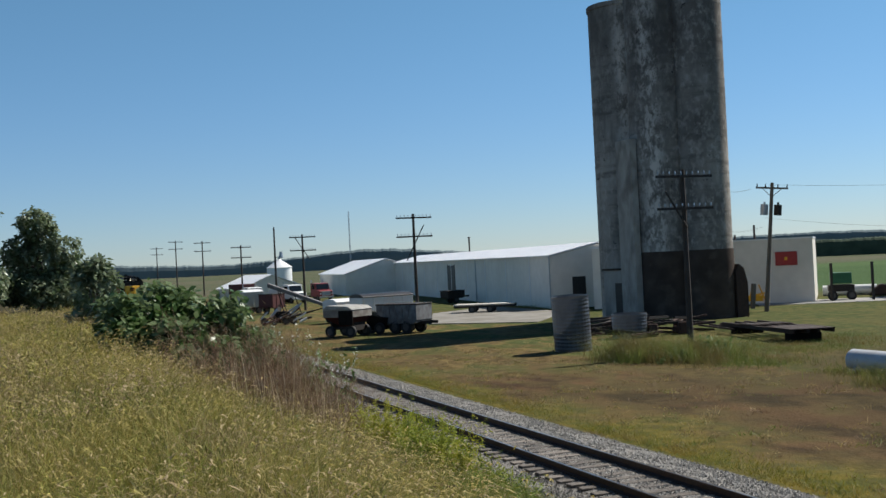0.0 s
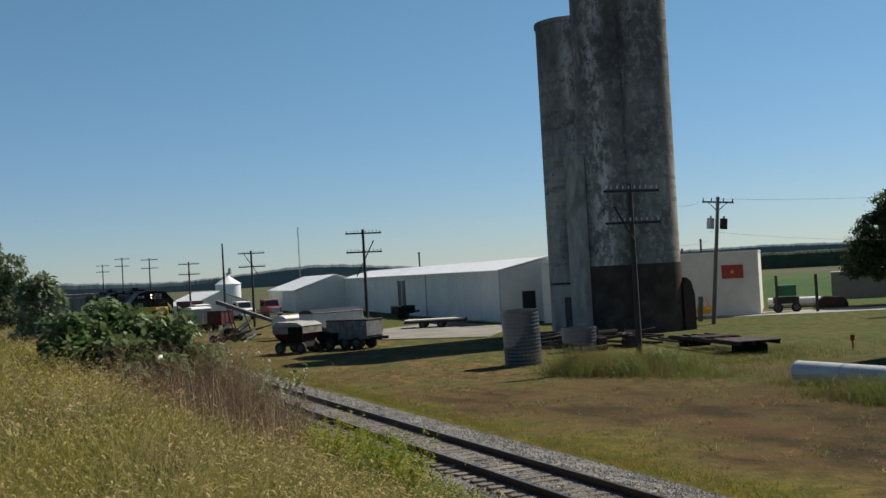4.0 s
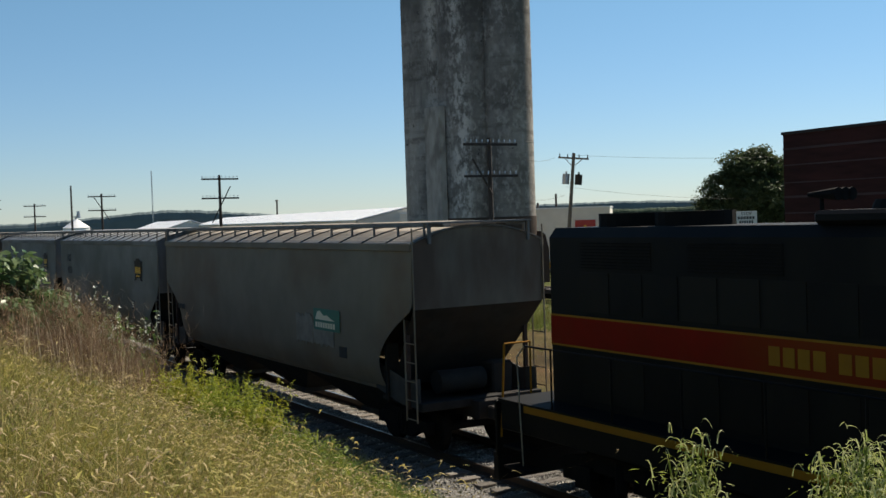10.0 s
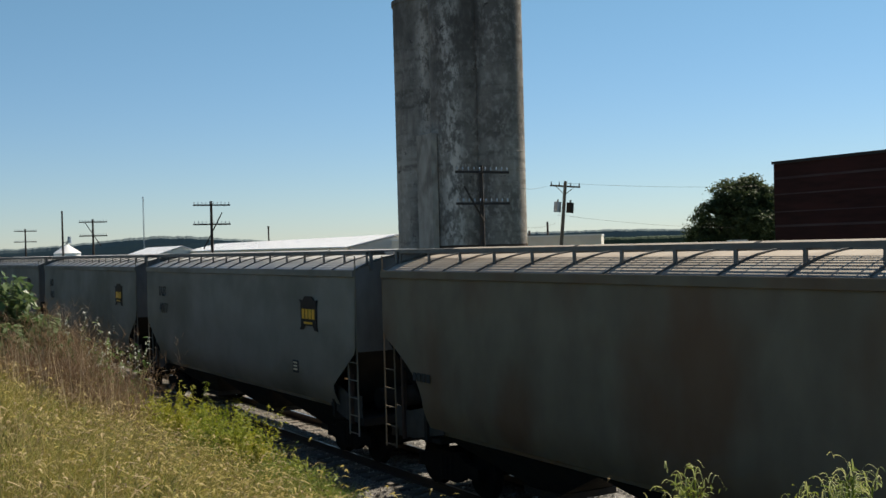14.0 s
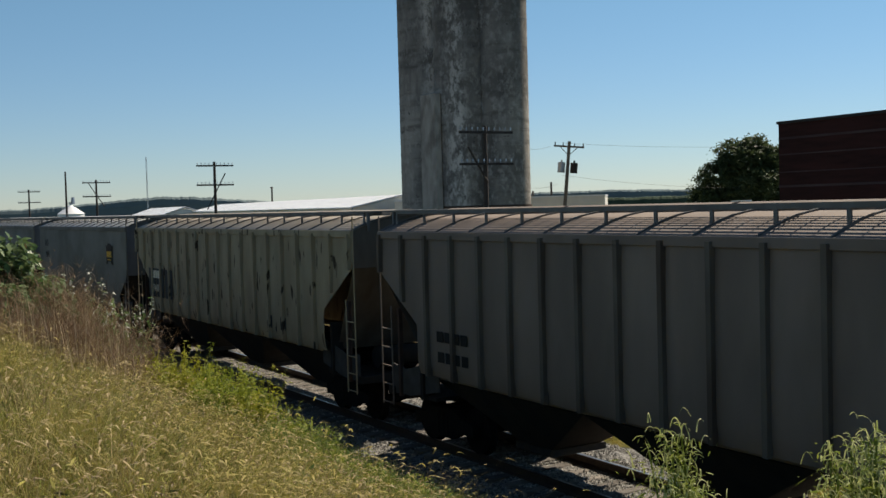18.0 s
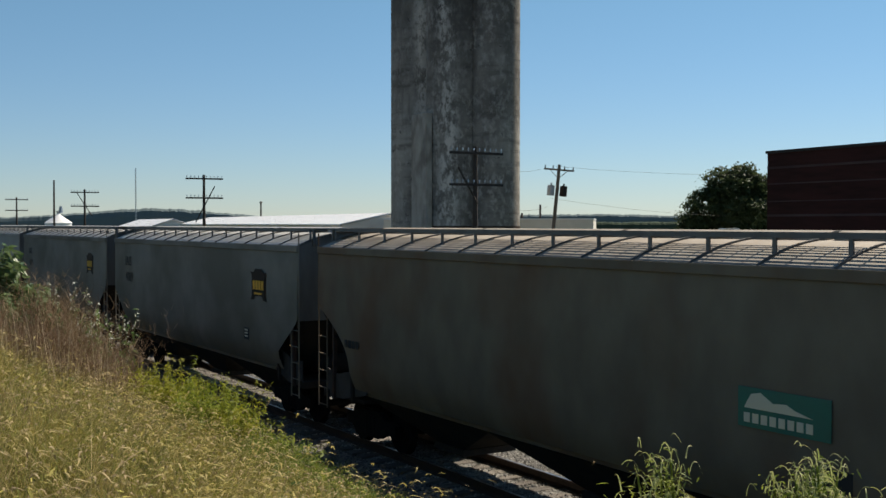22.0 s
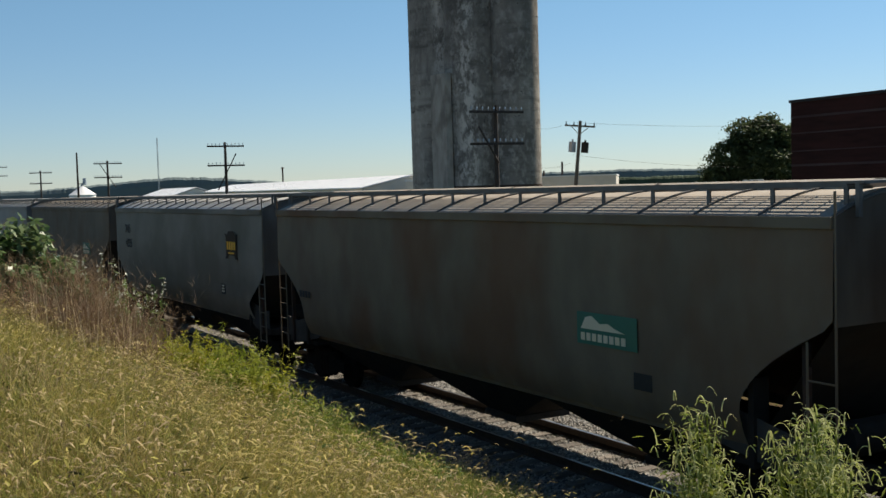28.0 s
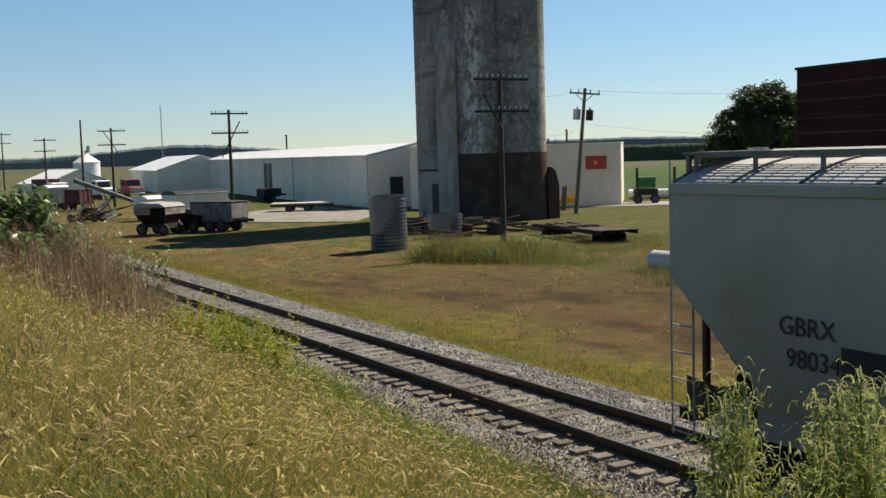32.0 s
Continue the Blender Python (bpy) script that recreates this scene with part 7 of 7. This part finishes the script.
def locomotive(number, lit=True, HR=7.2):
    lens, lens_label = (M_LAMP, "lit warm white lens") if lit else (M_LENS, "unlit glass lens")
    c = thing("diesel_locomotive", "sooty black diesel locomotive with a red stripe and a yellow nose", "locomotive", group="locomotives")
    # origin: middle of the frame; the nose looks towards -y
    F, N, CF, CR, R = -8.95, -8.05, -6.95, -4.15, 8.95
    body = M_LOCOBLACK
    box_part("frame", body, c, -1.5, 1.5, F + .25, R - .25, 1.08, 1.56, bevel=.02)
    box_part("walkway", body, c, -1.52, 1.52, F + .2, R - .2, 1.56, 1.62)
    for s in (-1, 1):
        box_part("sill_stripe", M_GOLD, c, *sorted((s * 1.505, s * 1.525)), F + 1.25, R - 1.0, 1.47, 1.585)
        # side steps at each end
        for e in (F + .65, R - .65):
            for z in (.42, .78, 1.12):
                box_part("step", M_UNDER, c, *sorted((s * 1.2, s * 1.52)), e - .32, e + .32, z, z + .04)
    # pilots, plough and couplers
    for e, sgn in ((F, -1), (R, 1)):
        bm = bmesh.new()
        bm_box(bm, -1.48, 1.48, *sorted((e, e - sgn * .08)), .55, 1.56)
        bm_prism(bm, [(-1.45, .12), (1.45, .12), (1.45, .62), (-1.45, .62)], 'y', *sorted((e - sgn * .05, e + sgn * .12)))
        part("pilot", bm, body, c, bevel=.015)
        bm = bmesh.new()
        bm_box(bm, -.14, .14, *sorted((e, e + sgn * .42)), .70, 1.02)
        bm_box(bm, -.22, .22, *sorted((e + sgn * .28, e + sgn * .5)), .66, 1.06)
        part("coupler", bm, M_STEEL_DARK, c, bevel=.03)
        for x in (-.55, .5, .8):
            handrail(c, [(x, e + sgn * .02, 1.0), (x + .03, e + sgn * .22, .62), (x + .1, e + sgn * .2, .4)], .022, M_RUBBER, "air_hose")
    # snow plough: two raked blades that meet in a ridge
    for s in (-1, 1):
        bm = bmesh.new()
        face = [(0, F - .50, .10), (s * 1.46, F - .16, .10), (s * 1.46, F - .06, .66), (s * .35, F - .22, .74), (0, F - .30, .72)]
        fr = [bm.verts.new(p) for p in face]
        bk = [bm.verts.new((x, y + .05, z)) for x, y, z in face]
        bm.faces.new(fr)
        bm.faces.new(bk[::-1])
        for i in range(5):
            bm.faces.new((fr[i], fr[(i + 1) % 5], bk[(i + 1) % 5], bk[i]))
        part("plough_blade", bm, M_PLOUGH, c, "scuffed dark grey plough blade")
        handrail(c, [(s * 1.3, F - .04, .68), (s * 1.3, F - .04, 1.5)], .015, M_RAILING, "grab_iron")
        handrail(c, [(s * .5, F - .03, 1.38), (s * 1.2, F - .03, 1.38)], .014, M_RAILING, "uncoupling_lever")
        for q in (.35, .62):
            handrail(c, [(s * q, F + .02, 1.5), (s * (q + .05), F - .2, 1.2), (s * (q + .12), F - .14, .95)], .028, M_RUBBER, "jumper_cable")
    # long hood, tapering roof line
    bm = bmesh.new()
    prof = [(-.92, 1.62), (.92, 1.62), (.92, 4.42), (.78, 4.58), (-.78, 4.58), (-.92, 4.42)]
    bm_prism(bm, prof, 'y', CR, HR)
    hood = part("long_hood", bm, M_HOOD, c)
    for s in (-1, 1):
        x = sorted((s * .925, s * .935))
        box_part("stripe", M_FADED, hood, *x, CR, HR, 2.62, 3.09)
        box_part("stripe_edge", M_GOLD, hood, *x, CR, HR, 3.09, 3.122)
        box_part("stripe_edge", M_GOLD, hood, *x, CR, HR, 2.588, 2.62)
        # hood doors with latches, radiator intakes
        for i in range(14):
            y = CR + .45 + i * .8
            if y < HR - .5:
                box_part("hood_door", M_HOOD, hood, *sorted((s * .922, s * .930)), y - .37, y + .37, 1.75, 2.52)
                box_part("hood_door", M_HOOD, hood, *sorted((s * .922, s * .930)), y - .37, y + .37, 3.2, 3.85)
        for y0, y1 in ((HR - 2.6, HR - .9), (HR - 5.2, HR - 3.4), (CR + .4, CR + 1.9)):
            bm = bmesh.new()
            for k in range(9):
                z = 3.92 + k * .05
                bm_box(bm, *sorted((s * .925, s * .945)), y0, y1, z, z + .018)
            part("radiator_grille", bm, M_UNDER, hood)
    # rear of the hood: lights, number boards
    box_part("number_board", M_WHITE, hood, .25, .75, HR, HR + .03, 4.0, 4.25)
    box_part("number_board", M_WHITE, hood, -.75, -.25, HR, HR + .03, 4.0, 4.25)
    # roof gear: fans, exhaust, horn
    for y in (HR - 1.2, HR - 2.6):
        bm = bmesh.new()
        bm_tube(bm, (0, y, 4.58), (0, y, 4.80), .62, .62, 20)
        part("radiator_fan", bm, M_UNDER, hood)
    box_part("dynamic_brake_hatch", body, hood, -.88, .88, CR + 3.2, CR + 6.4, 4.58, 4.76, bevel=.05)
    for y in (CR + 4.0, CR + 5.5):
        bm = bmesh.new()
        bm_tube(bm, (0, y, 4.76), (0, y, 4.88), .55, .5, 20)
        part("fan", bm, M_UNDER, hood)
    box_part("exhaust_stack", M_UNDER, hood, -.2, .2, CR + 2.3, CR + 2.9, 4.58, 4.86, bevel=.02)
    box_part("air_filter_box", body, hood, -.85, .85, CR + .3, CR + 1.9, 4.58, 4.74, bevel=.05)
    bm = bmesh.new()
    bm_tube(bm, (0, CR + 7.0, 4.58), (0, CR + 7.0, 4.95), .03, n=6)
    for k in (-.14, 0, .14):
        bm_tube(bm, (k, CR + 7.1, 4.97), (k, CR + 6.6, 4.97), .03, .09, 8)
    part("horn", bm, M_UNDER, hood)
    # cab: sloping roof sides, windows, stripe
    bm = bmesh.new()
    bm_prism(bm, [(-1.5, 1.62), (1.5, 1.62), (1.5, 3.95), (.92, 4.60), (.4, 4.68), (-.4, 4.68), (-.92, 4.60), (-1.5, 3.95)], 'y', CF, CR)
    cab = part("cab", bm, body, c)
    for s in (-1, 1):
        bm = bmesh.new()
        bm_prism(bm, [(s * 1.56, 3.90), (s * .92, 4.625), (s * .92, 4.655), (s * 1.58, 3.92)], 'y', CF - .04, CR + .02)
        part("roof_panel", bm, M_CABROOF, cab, "grey sloping cab roof panel")
        x = sorted((s * 1.502, s * 1.512))
        box_part("stripe", M_STRIPE, cab, *x, CF, CR, 2.62, 3.15)
        box_part("stripe_edge", M_GOLD, cab, *x, CF, CR, 3.15, 3.182)
        box_part("stripe_edge", M_GOLD, cab, *x, CF, CR, 2.588, 2.62)
        for y0, y1 in ((CR - 1.15, CR - .45), (CR - 2.0, CR - 1.25)):
            box_part("window_frame", M_FRAME, cab, *sorted((s * 1.502, s * 1.516)), y0 - .05, y1 + .05, 3.2, 3.92)
            box_part("cab_window", M_GLASS, cab, *sorted((s * 1.516, s * 1.522)), y0, y1, 3.24, 3.88)
        bm = bmesh.new()
        bm_prism(bm, [(s * 1.5, 3.95), (s * 1.85, 3.80), (s * 1.85, 3.82), (s * 1.5, 3.98)], 'y', CR - 2.05, CR - .4)
        part("sunshade", bm, M_CABROOF, cab)
        # windscreens beside the nose
        for x0, x1 in ((.15, .78), (.95, 1.38)):
            box_part("windscreen_frame", M_FRAME, cab, *sorted((s * (x0 - .04), s * (x1 + .04))), CF - .014, CF, 3.5 if x0 < .9 else 3.2, 4.0)
            box_part("windscreen", M_GLASS, cab, *sorted((s * x0, s * x1)), CF - .02, CF - .014, 3.54 if x0 < .9 else 3.24, 3.96)
    box_part("number_board", M_BADGE, cab, .12, .66, CF - .06, CF, 4.13, 4.47)
    box_part("board_frame", M_WHITE, cab, .10, .68, CF - .05, CF, 4.11, 4.49)
    lettering(number, .3, M_CREAM, cab, Matrix.Translation((.39, CF - .064, 4.2)) @ ON_FRONT, label="pale number on the number board")
    lettering(number, .34, M_CREAM, cab, Matrix.Translation((-.83, CF - .006, 4.16)) @ ON_FRONT, label="pale painted number")
    lettering(number, .36, M_GOLD, cab, Matrix.Translation((-1.515, CR - .95, 2.74)) @ ON_SIDE, label="gold painted number")
    for z in (4.22, 4.42):
        bm = bmesh.new()
        bm_tube(bm, (-.1, CF - .1, z), (-.1, CF, z), .095, .085, 14)
        h = part("headlight", bm, M_UNDER, cab)
        bm = bmesh.new()
        bm_tube(bm, (-.1, CF - .106, z), (-.1, CF - .1, z), .05, n=14)
        part("lens", bm, lens, h, lens_label)
    # short nose, its front drawn out to an upright ridge
    RIDGE = .40
    bm = bmesh.new()
    plan = [(-.95, CF), (-.95, N), (0, N - RIDGE), (.95, N), (.95, CF)]
    rings = [[bm.verts.new((x * k, y + (.08 * (1 - k) * 5 if y < CF else 0), z)) for x, y in plan] for z, k in ((1.62, 1.0), (3.40, 1.0), (3.50, .96))]
    for r0, r1 in zip(rings, rings[1:]):
        for i in range(4):
            bm.faces.new((r0[i], r0[i + 1], r1[i + 1], r1[i]))
    bm.faces.new(rings[2])
    nose = part("nose", bm, M_YELLOW, c, "bright yellow short nose with a middle ridge")
    for s in (-1, 1):
        x = sorted((s * .952, s * .962))
        box_part("nose_side", body, nose, *x, N + .06, CF - .005, 1.65, 3.42)
        x = sorted((s * .963, s * .970))
        box_part("stripe", M_STRIPE, nose, *x, N + .06, CF - .005, 2.62, 3.10)
        box_part("stripe_edge", M_GOLD, nose, *x, N + .06, CF - .005, 3.1, 3.132)
    bm = bmesh.new()
    bm_prism(bm, [(-.84, CF - .01), (-.84, N + .1), (0, N - RIDGE + .16), (.84, N + .1), (.84, CF - .01)], 'z', 3.5, 3.52)
    part("nose_top", bm, M_CABROOF, nose)
    half = [(0, .14), (.22, .14), (.3, .02), (.5, 0), (.42, .12), (.42, .78), (.5, .9), (.3, .88), (.2, 1.0), (0, 1.0)]
    turn = math.degrees(math.atan2(RIDGE, .95))
    for s in (-1, 1):
        face = Matrix.Translation((0, N - RIDGE - .004, 2.72)) @ pose(0, 0, 0, 0, 0, s * turn) @ ON_FRONT
        bm = bmesh.new()
        bm_prism(bm, [(s * x * .74, y * .56) for x, y in half], 'z', 0, .008)
        bd = part("badge", bm, M_BADGE, nose, "dark shield badge with gold bars", at=face)
        brand_bars(bd, .26, .17, Matrix.Translation((s * .15, .22, .009)), M_GOLD, 1, 2)
        brand_bars(bd, .22, .04, Matrix.Translation((s * .14, .12, .009)), M_GOLD, 1, 1)
    door = Matrix.Translation((0, N - RIDGE, 0)) @ pose(0, 0, 0, 0, 0, turn)
    bm = bmesh.new()
    bm_box(bm, .22, .86, -.012, .01, 1.75, 2.95)
    part("nose_door", bm, M_YELLOW, nose, at=door, bevel=.01)
    for z in (1.95, 2.3, 2.65):
        bm = bmesh.new()
        bm_box(bm, .84, .92, -.02, 0, z, z + .08)
        part("hinge", bm, M_BADGE, nose, at=door)
    for z in (2.0, 2.62):
        bm = bmesh.new()
        bm_box(bm, .3, .36, -.03, 0, z, z + .14)
        part("latch", bm, M_YELLOW, nose, at=door)
    handrail(c, [(-.55, N - .55, 1.62), (-.55, N - .55, 2.55), (.1, N - .55, 2.6), (.1, N - .55, 1.62)], .022)
    handrail(c, [(.95, F + .15, 1.62), (.95, F + .15, 2.6), (1.35, F + .15, 2.6), (1.35, F + .15, 1.0)], .022)
    # ditch lights on the front platform
    for x in (-.72, .72):
        bm = bmesh.new()
        bm_box(bm, x - .1, x + .1, F + .0, F + .16, 1.62, 1.88)
        d = part("ditch_light", bm, M_UNDER, c)
        bm = bmesh.new()
        bm_tube(bm, (x, F - .012, 1.76), (x, F, 1.76), .048, n=14)
        part("lens", bm, lens, d, lens_label)
    for x in (-.95, .95):
        bm = bmesh.new()
        bm_box(bm, x - .1, x + .1, F - .06, F + .06, 1.02, 1.22)
        d = part("step_light", bm, M_UNDER, c)
        bm = bmesh.new()
        bm_tube(bm, (x, F - .07, 1.12), (x, F - .06, 1.12), .042, n=12)
        part("lens", bm, lens, d, lens_label)
    # handrails along the walkways and at the steps
    for s in (-1, 1):
        xs = s * 1.47
        for y in np.arange(CR + .5, HR + .6, 1.55):
            handrail(c, [(xs, float(y), 1.6), (xs, float(y), 2.6)], .018, name="stanchion")
        handrail(c, [(xs, CR + .5, 2.6), (xs, R - 1.0, 2.6)], .016)
        handrail(c, [(xs, R - 1.0, 2.6), (xs + s * .06, R - .85, 2.4), (xs + s * .06, R - .95, .55)], .014, M_RAILING)
        handrail(c, [(xs, CF + .02, 3.18), (xs, F + 1.35, 3.16), (xs + s * .05, F + 1.15, 2.9), (xs + s * .05, F + 1.05, .6)], .014, M_RAILING)
        handrail(c, [(xs, F + .3, .5), (xs, F + .3, 2.0)], .014, M_RAILING)
        handrail(c, [(s * .75, R - .12, 1.62), (s * .75, R - .12, 2.55), (s * 1.3, R - .12, 2.55), (s * 1.4, R - .1, .9)], .02, M_GOLD if s < 0 else body)
    # name on the hood as plain bars
    for s in (-1,):
        brand_bars(hood, 1.0, .26, Matrix.Translation((-.937, CR + 6.65, 2.72)) @ ON_SIDE, M_GOLD, 1, 4)
        brand_bars(hood, 2.5, .26, Matrix.Translation((-.937, CR + 4.75, 2.72)) @ ON_SIDE, M_GOLD, 1, 10)
    # tank and battery boxes
    bm = bmesh.new()
    bm_prism(bm, [(-1.0, .38), (1.0, .38), (1.42, .62), (1.42, 1.08), (-1.42, 1.08), (-1.42, .62)], 'y', -3.0, 2.8)
    part("fuel_tank", bm, body, c)
    for s in (-1, 1):
        bm = bmesh.new()
        bm_tube(bm, (s * 1.2, 3.0, .9), (s * 1.2, 4.2, .9), .17, n=12)
        part("air_reservoir", bm, body, c)
    for e in (-5.4, 5.4):
        loco_bogie(c, e)
    return c


def car_marks():
    """Numbers, marks and placards on the side that faces the camera, car by car."""
    nums = {87.2: "4050", 104.5: "4096", 140.6: "4077", 158.1: "4003", 175.5: "4053", 230.4: "4002", 248.2: "4016", 284.5: "4089", 301.7: "4036", 340.0: "", 394.1: "4025"}
    for (car, mid), (rear, kind, ln) in zip(CARS, CONSIST):
        hb = ln / 2

        def at(from_rear, z, x=-1.625):
            return Matrix.Translation((x, hb - from_rear, z)) @ ON_SIDE
        if rear == 70.2:
            for w0, w1, z0, z1, dx, lift in ((-.95, .65, 1.95, 2.42, 4.4, -1.612), (-.5, .5, 1.95, 2.62, 5.4, -1.618)):
                bm = bmesh.new()
                k = 12
                edge_ = [(w0 + (w1 - w0) * q / k, z1 + .12 * noise.noise((q * .9, w0, 4.0))) for q in range(k + 1)] + [(w1 - (w1 - w0) * q / k, z0 + .10 * noise.noise((q * .9, w1, 9.0))) for q in range(k + 1)]
                bm_prism(bm, edge_, 'z', 0, .012)
                part("paint_patch", bm, M_PALEPATCH, car, "pale brushed paint over the old sign", at=at(ln - dx, 0, lift))
        if kind == 'iais':
            lettering("IAIS", .46, M_DARKGREY, car, at(1.85, 3.40), label="dark painted reporting mark")
            if nums.get(rear):
                lettering(nums[rear], .46, M_DARKGREY, car, at(1.95, 2.86), label="dark painted car number")
            bm = bmesh.new()
            shield(bm, 1.06, .80)
            b = part("badge", bm, M_BADGE, car, "dark shield badge with yellow bars", at=at(ln - 2.38, 2.90))
            brand_bars(b, .76, .23, Matrix.Translation((0, .27, .007)), M_YELLOW)
            brand_bars(b, .64, .05, Matrix.Translation((0, .15, .007)), M_YELLOW, 1, 1)
            bm = bmesh.new()
            bm_box(bm, -.17, .17, 0, .3, 0, .006)
            pl = part("placard", bm, M_DARKGREY, car, at=at(ln - 3.25, 1.85, -1.61))
            for i in range(3):
                box_part("placard_bar", M_CREAM, pl, -.12, .1, .06 + i * .08, .1 + i * .08, .006, .01)
        elif kind in ('tan', 'rust'):
            bm = bmesh.new()
            bm_box(bm, -.72, .72, 0, .5, 0, .006)
            b = part("sign_panel", bm, M_TEAL, car, "faded green panel with a pale hill shape", at=at(ln - 4.1, 2.3))
            bm = bmesh.new()
            bm_prism(bm, [(-.62, .24), (.45, .24), (.2, .3), (.05, .36), (-.15, .34), (-.35, .45), (-.5, .42)], 'z', .006, .011)
            for i in range(8):
                bm_box(bm, -.62 + i * .14, -.62 + i * .14 + .1, .06, .18, .006, .011)
            part("panel_print", bm, M_CREAM, b)
            bm = bmesh.new()
            bm_box(bm, -.2, .2, 0, .25, 0, .006)
            part("placard", bm, M_DARKGREY, car, at=at(ln - 3.3, 1.75, -1.6))
            brand_bars(car, .7, .16, at(1.6, 2.2), M_DARKGREY)
        elif kind == 'last':
            lettering("98034", .34, M_DARKGREY, car, at(2.57, 2.06), label="dark painted car number")
            lettering("GBRX", .34, M_DARKGREY, car, at(2.47, 2.46), label="dark painted reporting mark")
            bm = bmesh.new()
            bm_box(bm, -.32, .32, 0, .38, 0, .006)
            part("black_patch", bm, M_DARKGREY, car, at=at(3.32, 2.03))
        elif kind == 'beige':
            for i, x in enumerate((1.95, 2.85, 3.8)):
                bm = bmesh.new()
                bm_box(bm, -.4, .4, 0, .95, 0, .006)
                part("black_patch", bm, M_DARKGREY, car, at=at(x, 2.02))
            lettering("7448", .34, M_CREAM, car, at(2.35, 2.2, -1.635), label="pale painted car number")
            brand_bars(car, .9, .25, at(2.35, 2.65, -1.635), M_CREAM)
            for x in (ln - 4.0, ln - 4.9):
                bm = bmesh.new()
                bm_box(bm, -.17, .17, 0, .32, 0, .006)
                part("black_patch", bm, M_DARKGREY, car, at=at(x, 1.82, -1.61))
        elif kind == 'rib':
            brand_bars(car, 1.15, .2, at(2.9, 2.25), M_NEARBLACK)
            brand_bars(car, 1.15, .2, at(2.9, 1.86, -1.61), M_NEARBLACK)
            bm = bmesh.new()
            bm_box(bm, -.2, .2, 0, .3, 0, .006)
            part("placard", bm, M_CREAM, car, "small pale data panel", at=at(ln - 3.9, 1.78, -1.61))
        elif kind == 'long':
            brand_bars(car, .6, .16, at(1.7, 2.9), M_DARKGREY, 2)
            brand_bars(car, .7, .2, at(4.5, 1.9, -1.6), M_DARKGREY)


M_PALEPATCH = mat("brushed_grey_patch", (0.27, 0.25, 0.215), 0.85, 0, (0.19, 0.172, 0.145), 3.5, 0.8, spec=0.15)
M_TEAL = mat("faded_green_paint", (0.03, 0.17, 0.12), 0.6, 0, (0.04, 0.13, 0.1), 4, 0.5)
car_marks()
LOCO, LOCO2 = locomotive("719"), locomotive("156", False, 7.9)
CARS += [(LOCO, 22.95), (LOCO2, 41.65)]


def leaning(place, bearing, d, h, az, el):
    """A plant's pose when its top shows at that bearing and height angle."""
    z = min(max((EYE[2] + d * math.tan(radians(el)) - place.z) / h, .35), .995)
    lat = d * math.tan(radians(az - bearing))
    s = math.sqrt(1 - z * z) * h
    away = math.sqrt(max(s * s - lat * lat, 0))
    b = radians(bearing)
    v = Vector((math.cos(b), -math.sin(b), 0)) * lat + Vector((math.sin(b), math.cos(b), 0)) * away + Vector((0, 0, z * h))
    return Matrix.Translation(place) @ Vector((0, 0, 1)).rotation_difference(v).to_matrix().to_4x4()


def motions():
    for car, u in CARS:
        walk(car, [(t, pose(DX, u - run_of_train(t), 0)) for t in range(0, 33, 2)])
    # weeds that the passing train's wind bends
    for plant, bearing, d, h, rows in RAGWEEDS:
        place = plant.location.copy()
        walk(plant, [(t, leaning(place, bearing, d, h, az, el)) for t, az, el in rows])


motions()
